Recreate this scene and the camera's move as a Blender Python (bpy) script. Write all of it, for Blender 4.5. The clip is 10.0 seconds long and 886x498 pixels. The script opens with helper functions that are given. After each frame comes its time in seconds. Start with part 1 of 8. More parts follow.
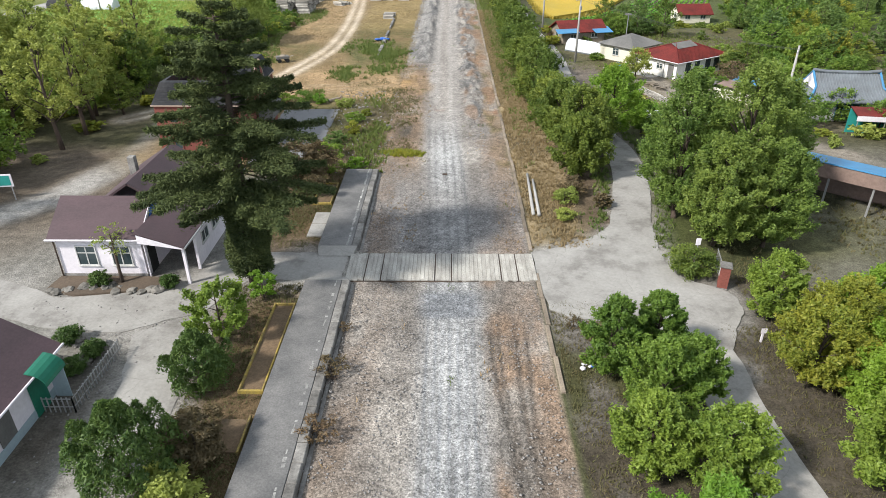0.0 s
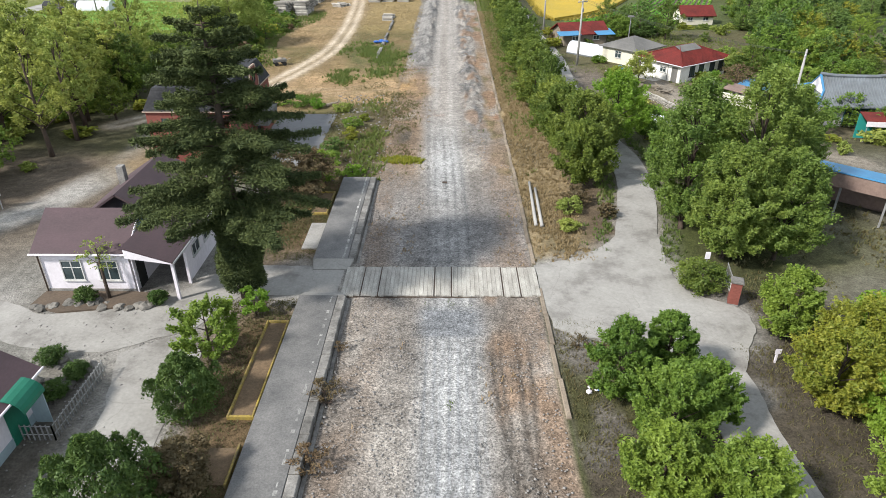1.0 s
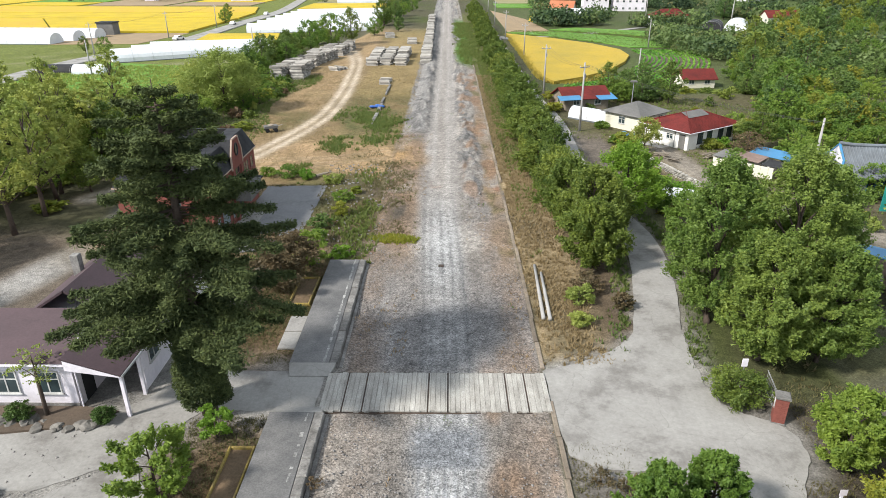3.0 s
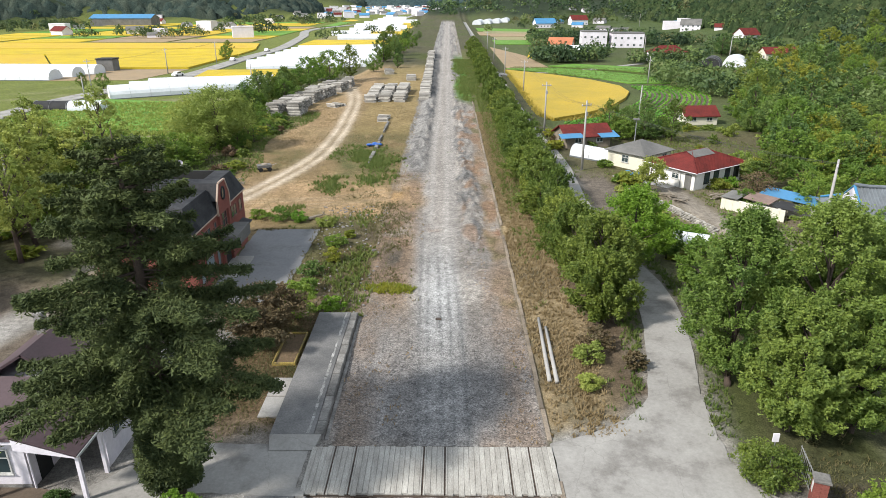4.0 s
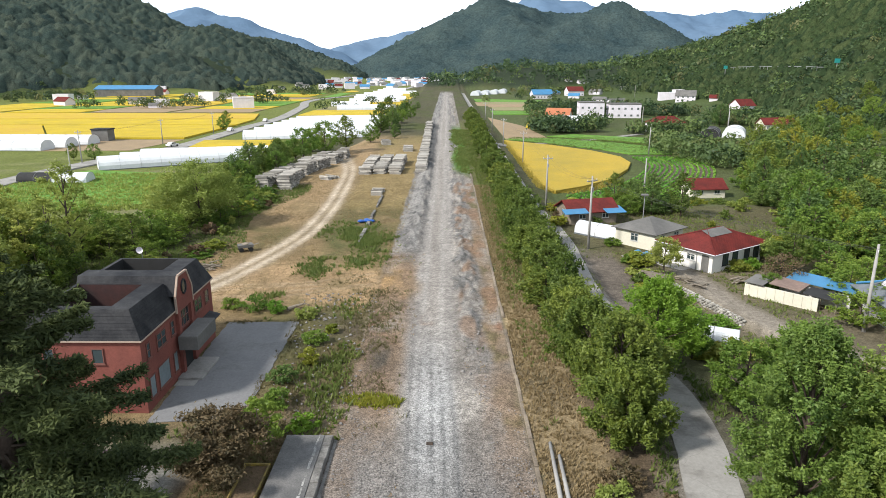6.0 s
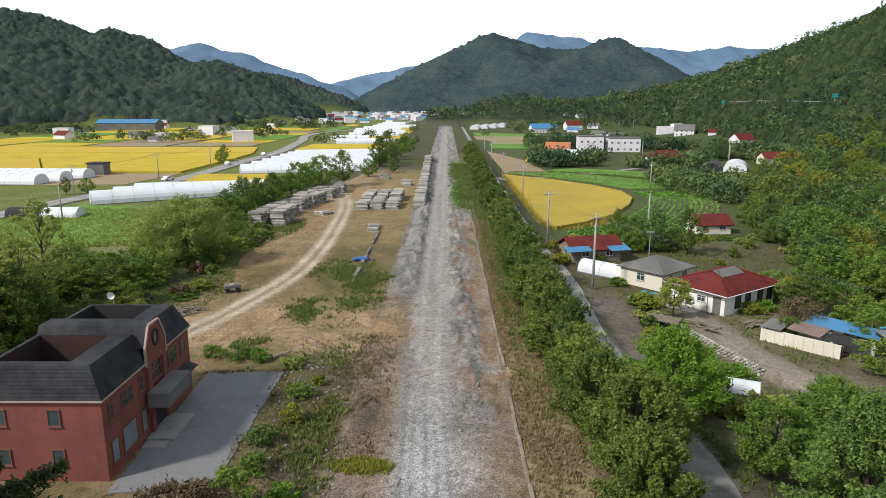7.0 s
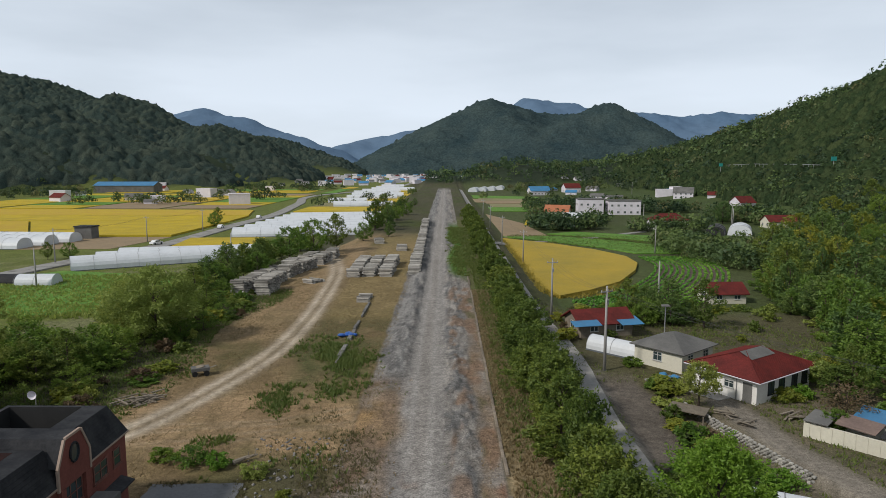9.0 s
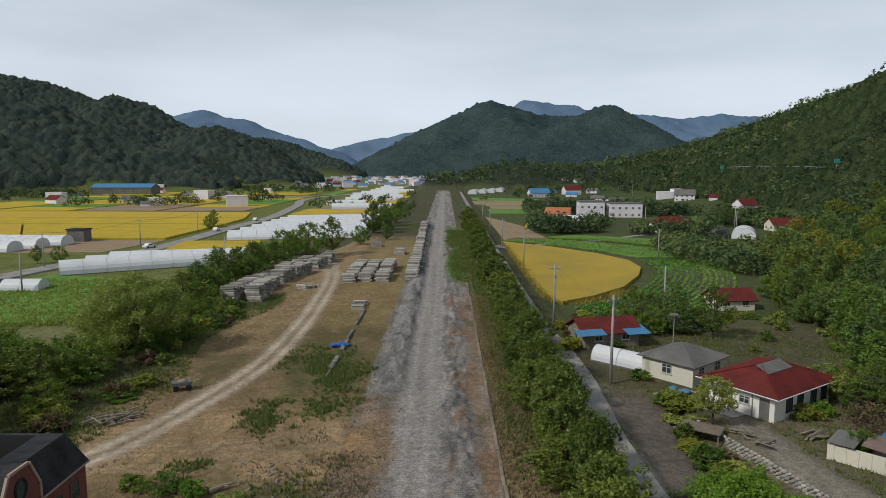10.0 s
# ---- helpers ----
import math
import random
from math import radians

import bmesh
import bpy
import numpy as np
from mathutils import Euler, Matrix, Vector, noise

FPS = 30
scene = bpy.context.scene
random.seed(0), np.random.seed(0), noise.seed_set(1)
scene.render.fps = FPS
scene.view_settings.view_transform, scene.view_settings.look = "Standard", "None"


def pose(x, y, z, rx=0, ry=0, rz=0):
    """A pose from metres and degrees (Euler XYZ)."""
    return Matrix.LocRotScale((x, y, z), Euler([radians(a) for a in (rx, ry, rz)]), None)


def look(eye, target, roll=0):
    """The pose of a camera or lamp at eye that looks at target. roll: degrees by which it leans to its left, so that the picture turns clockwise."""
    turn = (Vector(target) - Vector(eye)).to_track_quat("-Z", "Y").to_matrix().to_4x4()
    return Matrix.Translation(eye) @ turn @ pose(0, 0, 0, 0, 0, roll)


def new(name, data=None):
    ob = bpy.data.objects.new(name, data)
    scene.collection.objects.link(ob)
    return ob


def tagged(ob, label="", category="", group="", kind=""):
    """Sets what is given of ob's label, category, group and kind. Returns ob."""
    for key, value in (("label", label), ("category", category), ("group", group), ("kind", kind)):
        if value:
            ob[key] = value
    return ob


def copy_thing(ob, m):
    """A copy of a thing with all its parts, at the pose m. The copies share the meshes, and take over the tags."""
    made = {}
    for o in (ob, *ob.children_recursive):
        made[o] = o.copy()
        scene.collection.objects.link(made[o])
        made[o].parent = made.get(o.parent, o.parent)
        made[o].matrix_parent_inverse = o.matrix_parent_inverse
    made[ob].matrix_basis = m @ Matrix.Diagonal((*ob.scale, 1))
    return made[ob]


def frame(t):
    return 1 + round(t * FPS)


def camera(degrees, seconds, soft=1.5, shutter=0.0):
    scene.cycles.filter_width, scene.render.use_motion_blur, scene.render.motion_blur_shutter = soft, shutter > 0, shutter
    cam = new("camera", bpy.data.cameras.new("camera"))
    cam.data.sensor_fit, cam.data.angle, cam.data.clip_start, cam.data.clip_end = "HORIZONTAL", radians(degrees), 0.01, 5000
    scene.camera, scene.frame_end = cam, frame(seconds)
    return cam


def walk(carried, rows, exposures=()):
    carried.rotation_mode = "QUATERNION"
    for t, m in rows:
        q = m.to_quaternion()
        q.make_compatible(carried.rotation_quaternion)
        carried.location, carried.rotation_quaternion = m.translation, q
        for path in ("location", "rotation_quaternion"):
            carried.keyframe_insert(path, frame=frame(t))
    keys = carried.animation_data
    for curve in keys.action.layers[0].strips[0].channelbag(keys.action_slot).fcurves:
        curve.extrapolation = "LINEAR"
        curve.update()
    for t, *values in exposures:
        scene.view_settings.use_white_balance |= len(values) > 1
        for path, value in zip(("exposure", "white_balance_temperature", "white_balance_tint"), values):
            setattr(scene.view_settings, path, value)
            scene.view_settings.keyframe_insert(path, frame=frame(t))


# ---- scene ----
cam = camera(68.5, 10.0, 0.85)
METRES, EYE, TILT, LEAN, TURN = 35.96, 22.8, 0.4, -2.2, 1.8
ROWS = [
    (0.0, 0.0, 0.0, 0.0, -1.26, -29.24, 2.25),
    (0.5, 0.0008, 0.022, -0.0002, -1.28, -29.24, 2.25),
    (1.0, 0.0017, 0.0519, -0.0002, -1.27, -29.23, 2.25),
    (1.5, 0.0035, 0.0881, -0.0006, -1.28, -28.66, 2.25),
    (2.0, 0.006, 0.1295, -0.001, -1.3, -27.35, 2.25),
    (2.5, 0.0089, 0.175, -0.0021, -1.32, -25.92, 2.26),
    (4.0, 0.0194, 0.3247, -0.0038, -1.35, -21.66, 2.25),
    (4.5, 0.023, 0.378, -0.0048, -1.36, -20.23, 2.24),
    (5.0, 0.0272, 0.4321, -0.0055, -1.38, -18.79, 2.24),
    (5.5, 0.0314, 0.4863, -0.006, -1.41, -17.37, 2.23),
    (7.0, 0.0466, 0.6551, -0.0104, -1.46, -13.08, 2.18),
    (7.5, 0.0515, 0.7115, -0.0107, -1.48, -11.71, 2.17),
    (8.0, 0.0567, 0.7678, -0.0111, -1.5, -10.34, 2.17),
    (8.5, 0.0619, 0.8251, -0.0115, -1.53, -8.99, 2.14),
    (9.0, 0.0669, 0.8817, -0.0122, -1.55, -7.71, 2.15),
    (9.5, 0.0726, 0.9385, -0.0128, -1.56, -7.53, 2.12),
    (10.0, 0.078, 0.9967, -0.0138, -1.57, -7.54, 2.12),
]
EXPOSURES = ((0.0, 0.5), (2.5, 0.5), (3.9, 0.42), (5.0, 0.46), (5.8, 0.38), (7.0, -0.08), (8.0, -0.44), (9.0, -0.78), (10.0, -0.9))
walk(cam, [(t, pose(0, 0, EYE, TILT, LEAN, TURN) @ pose(METRES * x, METRES * y, METRES * z, 90 + pitch, roll, yaw)) for t, x, y, z, yaw, pitch, roll in ROWS], EXPOSURES)

SUN_AZ, SUN_EL = 238.0, 41.0          # compass degrees from +y towards +x, and height of the sun


# ---- sky, sun ----
def make_sky():
    w = bpy.data.worlds.new("sky")
    scene.world = w
    w.use_nodes = True
    nt = w.node_tree
    nt.nodes.clear()
    out = nt.nodes.new("ShaderNodeOutputWorld")
    bg = nt.nodes.new("ShaderNodeBackground")
    sky = nt.nodes.new("ShaderNodeTexSky")
    sky.sky_type = 'NISHITA'
    sky.sun_disc = False
    sky.sun_elevation, sky.sun_rotation = radians(SUN_EL), radians(SUN_AZ)
    sky.air_density, sky.dust_density, sky.ozone_density = 1.0, 2.0, 1.0
    tc = nt.nodes.new("ShaderNodeTexCoord")
    mp = nt.nodes.new("ShaderNodeMapping")
    mp.inputs["Scale"].default_value = (1.0, 1.0, 5.0)
    nz = nt.nodes.new("ShaderNodeTexNoise")
    nz.inputs["Scale"].default_value, nz.inputs["Detail"].default_value = 1.7, 6.0
    ramp = nt.nodes.new("ShaderNodeValToRGB")
    ramp.color_ramp.elements[0].position, ramp.color_ramp.elements[0].color = 0.35, (0.68, 0.68, 0.68, 1)
    ramp.color_ramp.elements[1].position, ramp.color_ramp.elements[1].color = 0.66, (0.96, 0.96, 0.96, 1)
    mix = nt.nodes.new("ShaderNodeMix")
    mix.data_type = 'RGBA'
    mix.inputs["B"].default_value = CLOUD
    L = nt.links.new
    L(tc.outputs["Generated"], mp.inputs["Vector"])
    L(mp.outputs["Vector"], nz.inputs["Vector"])
    L(nz.outputs["Fac"], ramp.inputs["Fac"])
    L(ramp.outputs["Color"], mix.inputs["Factor"])
    L(sky.outputs["Color"], mix.inputs["A"])
    up, haze, mul = nt.nodes.new("ShaderNodeSeparateXYZ"), nt.nodes.new("ShaderNodeMapRange"), nt.nodes.new("ShaderNodeVectorMath")
    haze.inputs["From Min"].default_value, haze.inputs["From Max"].default_value = 0.0, 0.65
    haze.inputs["To Min"].default_value, haze.inputs["To Max"].default_value = 0.97, 0.43
    mul.operation = 'SCALE'
    L(tc.outputs["Generated"], up.inputs["Vector"])
    L(up.outputs["Z"], haze.inputs["Value"])
    L(mix.outputs["Result"], mul.inputs[0])
    L(haze.outputs["Result"], mul.inputs["Scale"])
    L(mul.outputs["Vector"], bg.inputs["Color"])
    bg.inputs["Strength"].default_value = SKY_STRENGTH
    L(bg.outputs["Background"], out.inputs["Surface"])


CLOUD = (11.4, 12.7, 14.3, 1)
SKY_STRENGTH = 0.13
make_sky()
sun = new("sun", bpy.data.lights.new("sun", 'SUN'))
sun.data.energy, sun.data.angle, sun.data.color = 4.4, radians(6.0), (1.0, 0.955, 0.89)
_a, _e = radians(SUN_AZ), radians(SUN_EL)
sun.matrix_world = look((math.sin(_a) * math.cos(_e) * 100, math.cos(_a) * math.cos(_e) * 100, math.sin(_e) * 100), (0, 0, 0))


# ---- materials ----
def rgb(c):
    return (c[0], c[1], c[2], 1.0)


def surface(name, c1, c2, scale=3.0, fine=40.0, rough=0.9, bump=0.3, fine_amount=0.35, metal=0.0, vary=0.0, stretch=(1, 1, 1), dist=0.03, spec=0.3, island=False):
    """Two tones mixed at a coarse scale, broken by a fine grain, with relief; vary: brightness spread between objects."""
    m = bpy.data.materials.new(name)
    m.use_nodes = True
    nt = m.node_tree
    L, N = nt.links.new, nt.nodes.new
    b = nt.nodes["Principled BSDF"]
    b.inputs["Roughness"].default_value, b.inputs["Metallic"].default_value = rough, metal
    b.inputs["Specular IOR Level"].default_value = spec
    tc, mp = N("ShaderNodeNewGeometry"), N("ShaderNodeMapping")
    mp.inputs["Scale"].default_value = stretch
    L(tc.outputs["Position"], mp.inputs["Vector"])
    n1, n2 = N("ShaderNodeTexNoise"), N("ShaderNodeTexNoise")
    n1.inputs["Scale"].default_value, n1.inputs["Detail"].default_value, n1.inputs["Roughness"].default_value = scale * 0.2, 6, 0.65
    n2.inputs["Scale"].default_value, n2.inputs["Detail"].default_value, n2.inputs["Roughness"].default_value = fine * 0.2, 4, 0.7
    for n in (n1, n2):
        L(mp.outputs["Vector"], n.inputs["Vector"])
    r = N("ShaderNodeMapRange")
    r.inputs["From Min"].default_value, r.inputs["From Max"].default_value = 0.32, 0.68
    L(n1.outputs["Fac"], r.inputs["Value"])
    mix = N("ShaderNodeMix")
    mix.data_type = 'RGBA'
    mix.inputs["A"].default_value, mix.inputs["B"].default_value = rgb(c1), rgb(c2)
    L(r.outputs["Result"], mix.inputs["Factor"])
    g = N("ShaderNodeMapRange")
    g.inputs["From Min"].default_value, g.inputs["From Max"].default_value = 0.25, 0.75
    g.inputs["To Min"].default_value, g.inputs["To Max"].default_value = 1 - fine_amount, 1 + fine_amount
    L(n2.outputs["Fac"], g.inputs["Value"])
    hsv = N("ShaderNodeHueSaturation")
    L(mix.outputs["Result"], hsv.inputs["Color"])
    if vary:
        oi, mr, mu = N("ShaderNodeObjectInfo"), N("ShaderNodeMapRange"), N("ShaderNodeMath")
        mr.inputs["To Min"].default_value, mr.inputs["To Max"].default_value = 1 - vary, 1 + vary
        mu.operation = 'MULTIPLY'
        L(tc.outputs["Random Per Island"] if island else oi.outputs["Random"], mr.inputs["Value"])
        L(mr.outputs["Result"], mu.inputs[0])
        L(g.outputs["Result"], mu.inputs[1])
        L(mu.outputs["Value"], hsv.inputs["Value"])
    else:
        L(g.outputs["Result"], hsv.inputs["Value"])
    L(hsv.outputs["Color"], b.inputs["Base Color"])
    if bump:
        bp = N("ShaderNodeBump")
        bp.inputs["Strength"].default_value, bp.inputs["Distance"].default_value = bump, dist
        L(n2.outputs["Fac"], bp.inputs["Height"])
        L(bp.outputs["Normal"], b.inputs["Normal"])
    return m


def leaves(name, c1, c2, trans=0.35, vary=0.25, rough=0.6):
    """Foliage: tone differs leaf by leaf and tree by tree; some light passes through."""
    m = bpy.data.materials.new(name)
    m.use_nodes = True
    nt = m.node_tree
    L, N = nt.links.new, nt.nodes.new
    nt.nodes.remove(nt.nodes["Principled BSDF"])
    out = nt.nodes["Material Output"]
    geo, oi = N("ShaderNodeNewGeometry"), N("ShaderNodeObjectInfo")
    nz = N("ShaderNodeTexNoise")
    nz.inputs["Scale"].default_value, nz.inputs["Detail"].default_value = 0.5, 3
    L(geo.outputs["Position"], nz.inputs["Vector"])
    add = N("ShaderNodeMath")
    add.operation = 'MULTIPLY_ADD'
    add.inputs[1].default_value = 0.55
    L(geo.outputs["Random Per Island"], add.inputs[0])
    sub = N("ShaderNodeMapRange")
    sub.inputs["From Min"].default_value, sub.inputs["From Max"].default_value, sub.inputs["To Max"].default_value = 0.3, 0.7, 0.45
    L(nz.outputs["Fac"], sub.inputs["Value"])
    L(sub.outputs["Result"], add.inputs[2])
    mix = N("ShaderNodeMix")
    mix.data_type = 'RGBA'
    mix.inputs["A"].default_value, mix.inputs["B"].default_value = rgb(c1), rgb(c2)
    L(add.outputs["Value"], mix.inputs["Factor"])
    hsv, mr, mh = N("ShaderNodeHueSaturation"), N("ShaderNodeMapRange"), N("ShaderNodeMapRange")
    mr.inputs["To Min"].default_value, mr.inputs["To Max"].default_value = 1 - vary, 1 + vary
    mh.inputs["To Min"].default_value, mh.inputs["To Max"].default_value = 0.515, 0.485
    L(oi.outputs["Random"], mr.inputs["Value"])
    L(mr.outputs["Result"], hsv.inputs["Value"])
    L(oi.outputs["Random"], mh.inputs["Value"])
    L(mh.outputs["Result"], hsv.inputs["Hue"])
    L(mix.outputs["Result"], hsv.inputs["Color"])
    d, t, g, s1, s2 = N("ShaderNodeBsdfDiffuse"), N("ShaderNodeBsdfTranslucent"), N("ShaderNodeBsdfGlossy"), N("ShaderNodeMixShader"), N("ShaderNodeMixShader")
    g.inputs["Roughness"].default_value = rough
    s1.inputs["Fac"].default_value, s2.inputs["Fac"].default_value = trans, 0.025
    for n in (d, t):
        L(hsv.outputs["Color"], n.inputs["Color"])
    L(d.outputs["BSDF"], s1.inputs[1])
    L(t.outputs["BSDF"], s1.inputs[2])
    L(s1.outputs["Shader"], s2.inputs[1])
    L(g.outputs["BSDF"], s2.inputs[2])
    L(s2.outputs["Shader"], out.inputs["Surface"])
    return m


def ground_material():
    """Albedo by zone comes from the sheet's own attribute; grain, stones and stains break it up."""
    m = surface("earth_and_gravel", (0.5, 0.5, 0.5), (0.5, 0.5, 0.5), 1, 40, 0.95, 1.0, 0.45, dist=0.10, spec=0.1)
    nt = m.node_tree
    L, N = nt.links.new, nt.nodes.new
    at = N("ShaderNodeAttribute")
    at.attribute_name = "albedo"
    hsv = [n for n in nt.nodes if n.bl_idname == "ShaderNodeHueSaturation"][0]
    geo = [n for n in nt.nodes if n.bl_idname == "ShaderNodeNewGeometry"][0]
    g = [n for n in nt.nodes if n.bl_idname == "ShaderNodeMapRange"][1]
    big = N("ShaderNodeTexNoise")
    big.inputs["Scale"].default_value, big.inputs["Detail"].default_value, big.inputs["Roughness"].default_value = 0.35, 8, 0.7
    stone = N("ShaderNodeTexVoronoi")
    stone.inputs["Scale"].default_value = 13.0
    L(geo.outputs["Position"], big.inputs["Vector"])
    L(geo.outputs["Position"], stone.inputs["Vector"])
    m1, m2, m3 = N("ShaderNodeMapRange"), N("ShaderNodeMath"), N("ShaderNodeMath")
    m1.inputs["From Min"].default_value, m1.inputs["From Max"].default_value, m1.inputs["To Min"].default_value, m1.inputs["To Max"].default_value = 0.3, 0.7, 0.82, 1.16
    L(big.outputs["Fac"], m1.inputs["Value"])
    m2.operation = m3.operation = 'MULTIPLY'
    L(m1.outputs["Result"], m2.inputs[0])
    L(g.outputs["Result"], m2.inputs[1])
    sr = N("ShaderNodeMapRange")
    sr.inputs["To Min"].default_value, sr.inputs["To Max"].default_value = 0.6, 1.4
    sep = N("ShaderNodeSeparateColor")
    L(stone.outputs["Color"], sep.inputs["Color"])
    L(sep.outputs["Red"], sr.inputs["Value"])
    fade = N("ShaderNodeMix")
    fade.inputs["A"].default_value = 1.0
    L(at.outputs["Alpha"], fade.inputs["Factor"])
    L(sr.outputs["Result"], fade.inputs["B"])
    L(m2.outputs["Value"], m3.inputs[0])
    L(fade.outputs["Result"], m3.inputs[1])
    L(at.outputs["Color"], hsv.inputs["Color"])
    mid, mr, m4 = N("ShaderNodeTexNoise"), N("ShaderNodeMapRange"), N("ShaderNodeMath")
    mid.inputs["Scale"].default_value, mid.inputs["Detail"].default_value, mid.inputs["Roughness"].default_value = 1.5, 9, 0.78
    L(geo.outputs["Position"], mid.inputs["Vector"])
    mr.inputs["From Min"].default_value, mr.inputs["From Max"].default_value = 0.36, 0.64
    mr.inputs["To Min"].default_value, mr.inputs["To Max"].default_value = 0.66, 1.3
    mr.clamp = False
    L(mid.outputs["Fac"], mr.inputs["Value"])
    m4.operation = 'MULTIPLY'
    L(mr.outputs["Result"], m4.inputs[0])
    L(m3.outputs["Value"], m4.inputs[1])
    L(m4.outputs["Value"], hsv.inputs["Value"])
    return m


def paving(name, c1, c2, dirt):
    """Old cast concrete: stains, dust, grit, and hairline cracks that wander."""
    m = surface(name, c1, c2, 1.6, 26, 0.92, 0.25, 0.16)
    nt = m.node_tree
    L, N = nt.links.new, nt.nodes.new
    geo = [n for n in nt.nodes if n.bl_idname == "ShaderNodeNewGeometry"][0]
    hsv = [n for n in nt.nodes if n.bl_idname == "ShaderNodeHueSaturation"][0]
    base = [n for n in nt.nodes if n.bl_idname == "ShaderNodeMix"][0]
    warp, add, vor, thin = N("ShaderNodeTexNoise"), N("ShaderNodeVectorMath"), N("ShaderNodeTexVoronoi"), N("ShaderNodeMapRange")
    warp.inputs["Scale"].default_value, warp.inputs["Detail"].default_value = 0.9, 6
    add.operation = 'ADD'
    L(geo.outputs["Position"], add.inputs[0])
    L(warp.outputs["Color"], add.inputs[1])
    L(geo.outputs["Position"], warp.inputs["Vector"])
    vor.feature, vor.voronoi_dimensions = 'DISTANCE_TO_EDGE', '2D'
    vor.inputs["Scale"].default_value = 0.24
    L(add.outputs["Vector"], vor.inputs["Vector"])
    thin.inputs["From Max"].default_value, thin.inputs["To Min"].default_value, thin.inputs["To Max"].default_value = 0.008, 0.35, 0.0
    L(vor.outputs["Distance"], thin.inputs["Value"])
    stain, cut, mx, mx2 = N("ShaderNodeTexNoise"), N("ShaderNodeMapRange"), N("ShaderNodeMix"), N("ShaderNodeMix")
    stain.inputs["Scale"].default_value, stain.inputs["Detail"].default_value, stain.inputs["Roughness"].default_value = 0.32, 9, 0.72
    L(geo.outputs["Position"], stain.inputs["Vector"])
    cut.inputs["From Min"].default_value, cut.inputs["From Max"].default_value, cut.inputs["To Max"].default_value = 0.52, 0.68, 0.75
    L(stain.outputs["Fac"], cut.inputs["Value"])
    mx.data_type = mx2.data_type = 'RGBA'
    mx.inputs["B"].default_value = mx2.inputs["B"].default_value = rgb(dirt)
    L(base.outputs["Result"], mx.inputs["A"])
    L(cut.outputs["Result"], mx.inputs["Factor"])
    L(mx.outputs["Result"], mx2.inputs["A"])
    L(thin.outputs["Result"], mx2.inputs["Factor"])
    L(mx2.outputs["Result"], hsv.inputs["Color"])
    return m


def canopy_material(name, c1, c2, c3):
    m = surface(name, c1, c2, 0.10, 4.0, 0.95, 1.0, 0.6, dist=1.0, spec=0.02)
    nt = m.node_tree
    at, mx = nt.nodes.new("ShaderNodeAttribute"), nt.nodes.new("ShaderNodeMix")
    at.attribute_name = "tint"
    mx.data_type = 'RGBA'
    mix = [n for n in nt.nodes if n.bl_idname == "ShaderNodeMix" and n != mx][0]
    hsv = [n for n in nt.nodes if n.bl_idname == "ShaderNodeHueSaturation"][0]
    mr = nt.nodes.new("ShaderNodeMapRange")
    mr.inputs["From Min"].default_value, mr.inputs["From Max"].default_value, mr.inputs["To Max"].default_value = 0.35, 1.0, 0.9
    nt.links.new(at.outputs["Fac"], mr.inputs["Value"])
    nt.links.new(mr.outputs["Result"], mx.inputs["Factor"])
    nt.links.new(mix.outputs["Result"], mx.inputs["A"])
    mx.inputs["B"].default_value = rgb(c3)
    nt.links.new(mx.outputs["Result"], hsv.inputs["Color"])
    return m


def woodland(name, dark, mid, light, odd, trans=0.15):
    """Trees seen from afar: tone follows the tree's own value, a few trees yellowing."""
    m = leaves(name, mid, mid, trans, 0.0)
    nt = m.node_tree
    L, N = nt.links.new, nt.nodes.new
    at, sep, ramp, rare, mx = N("ShaderNodeAttribute"), N("ShaderNodeSeparateColor"), N("ShaderNodeValToRGB"), N("ShaderNodeMapRange"), N("ShaderNodeMix")
    at.attribute_name = "tint"
    L(at.outputs["Color"], sep.inputs["Color"])
    el = ramp.color_ramp.elements
    el[0].position, el[0].color = 0.12, rgb(dark)
    el[1].position, el[1].color = 0.92, rgb(light)
    e = el.new(0.5)
    e.color = rgb(mid)
    L(sep.outputs["Red"], ramp.inputs["Fac"])
    rare.inputs["From Min"].default_value, rare.inputs["From Max"].default_value, rare.inputs["To Max"].default_value = 0.90, 0.97, 0.8
    L(sep.outputs["Green"], rare.inputs["Value"])
    mx.data_type = 'RGBA'
    mx.inputs["B"].default_value = rgb(odd)
    L(rare.outputs["Result"], mx.inputs["Factor"])
    L(ramp.outputs["Color"], mx.inputs["A"])
    hsv = [n for n in nt.nodes if n.bl_idname == "ShaderNodeHueSaturation"][0]
    L(mx.outputs["Result"], hsv.inputs["Color"])
    return m


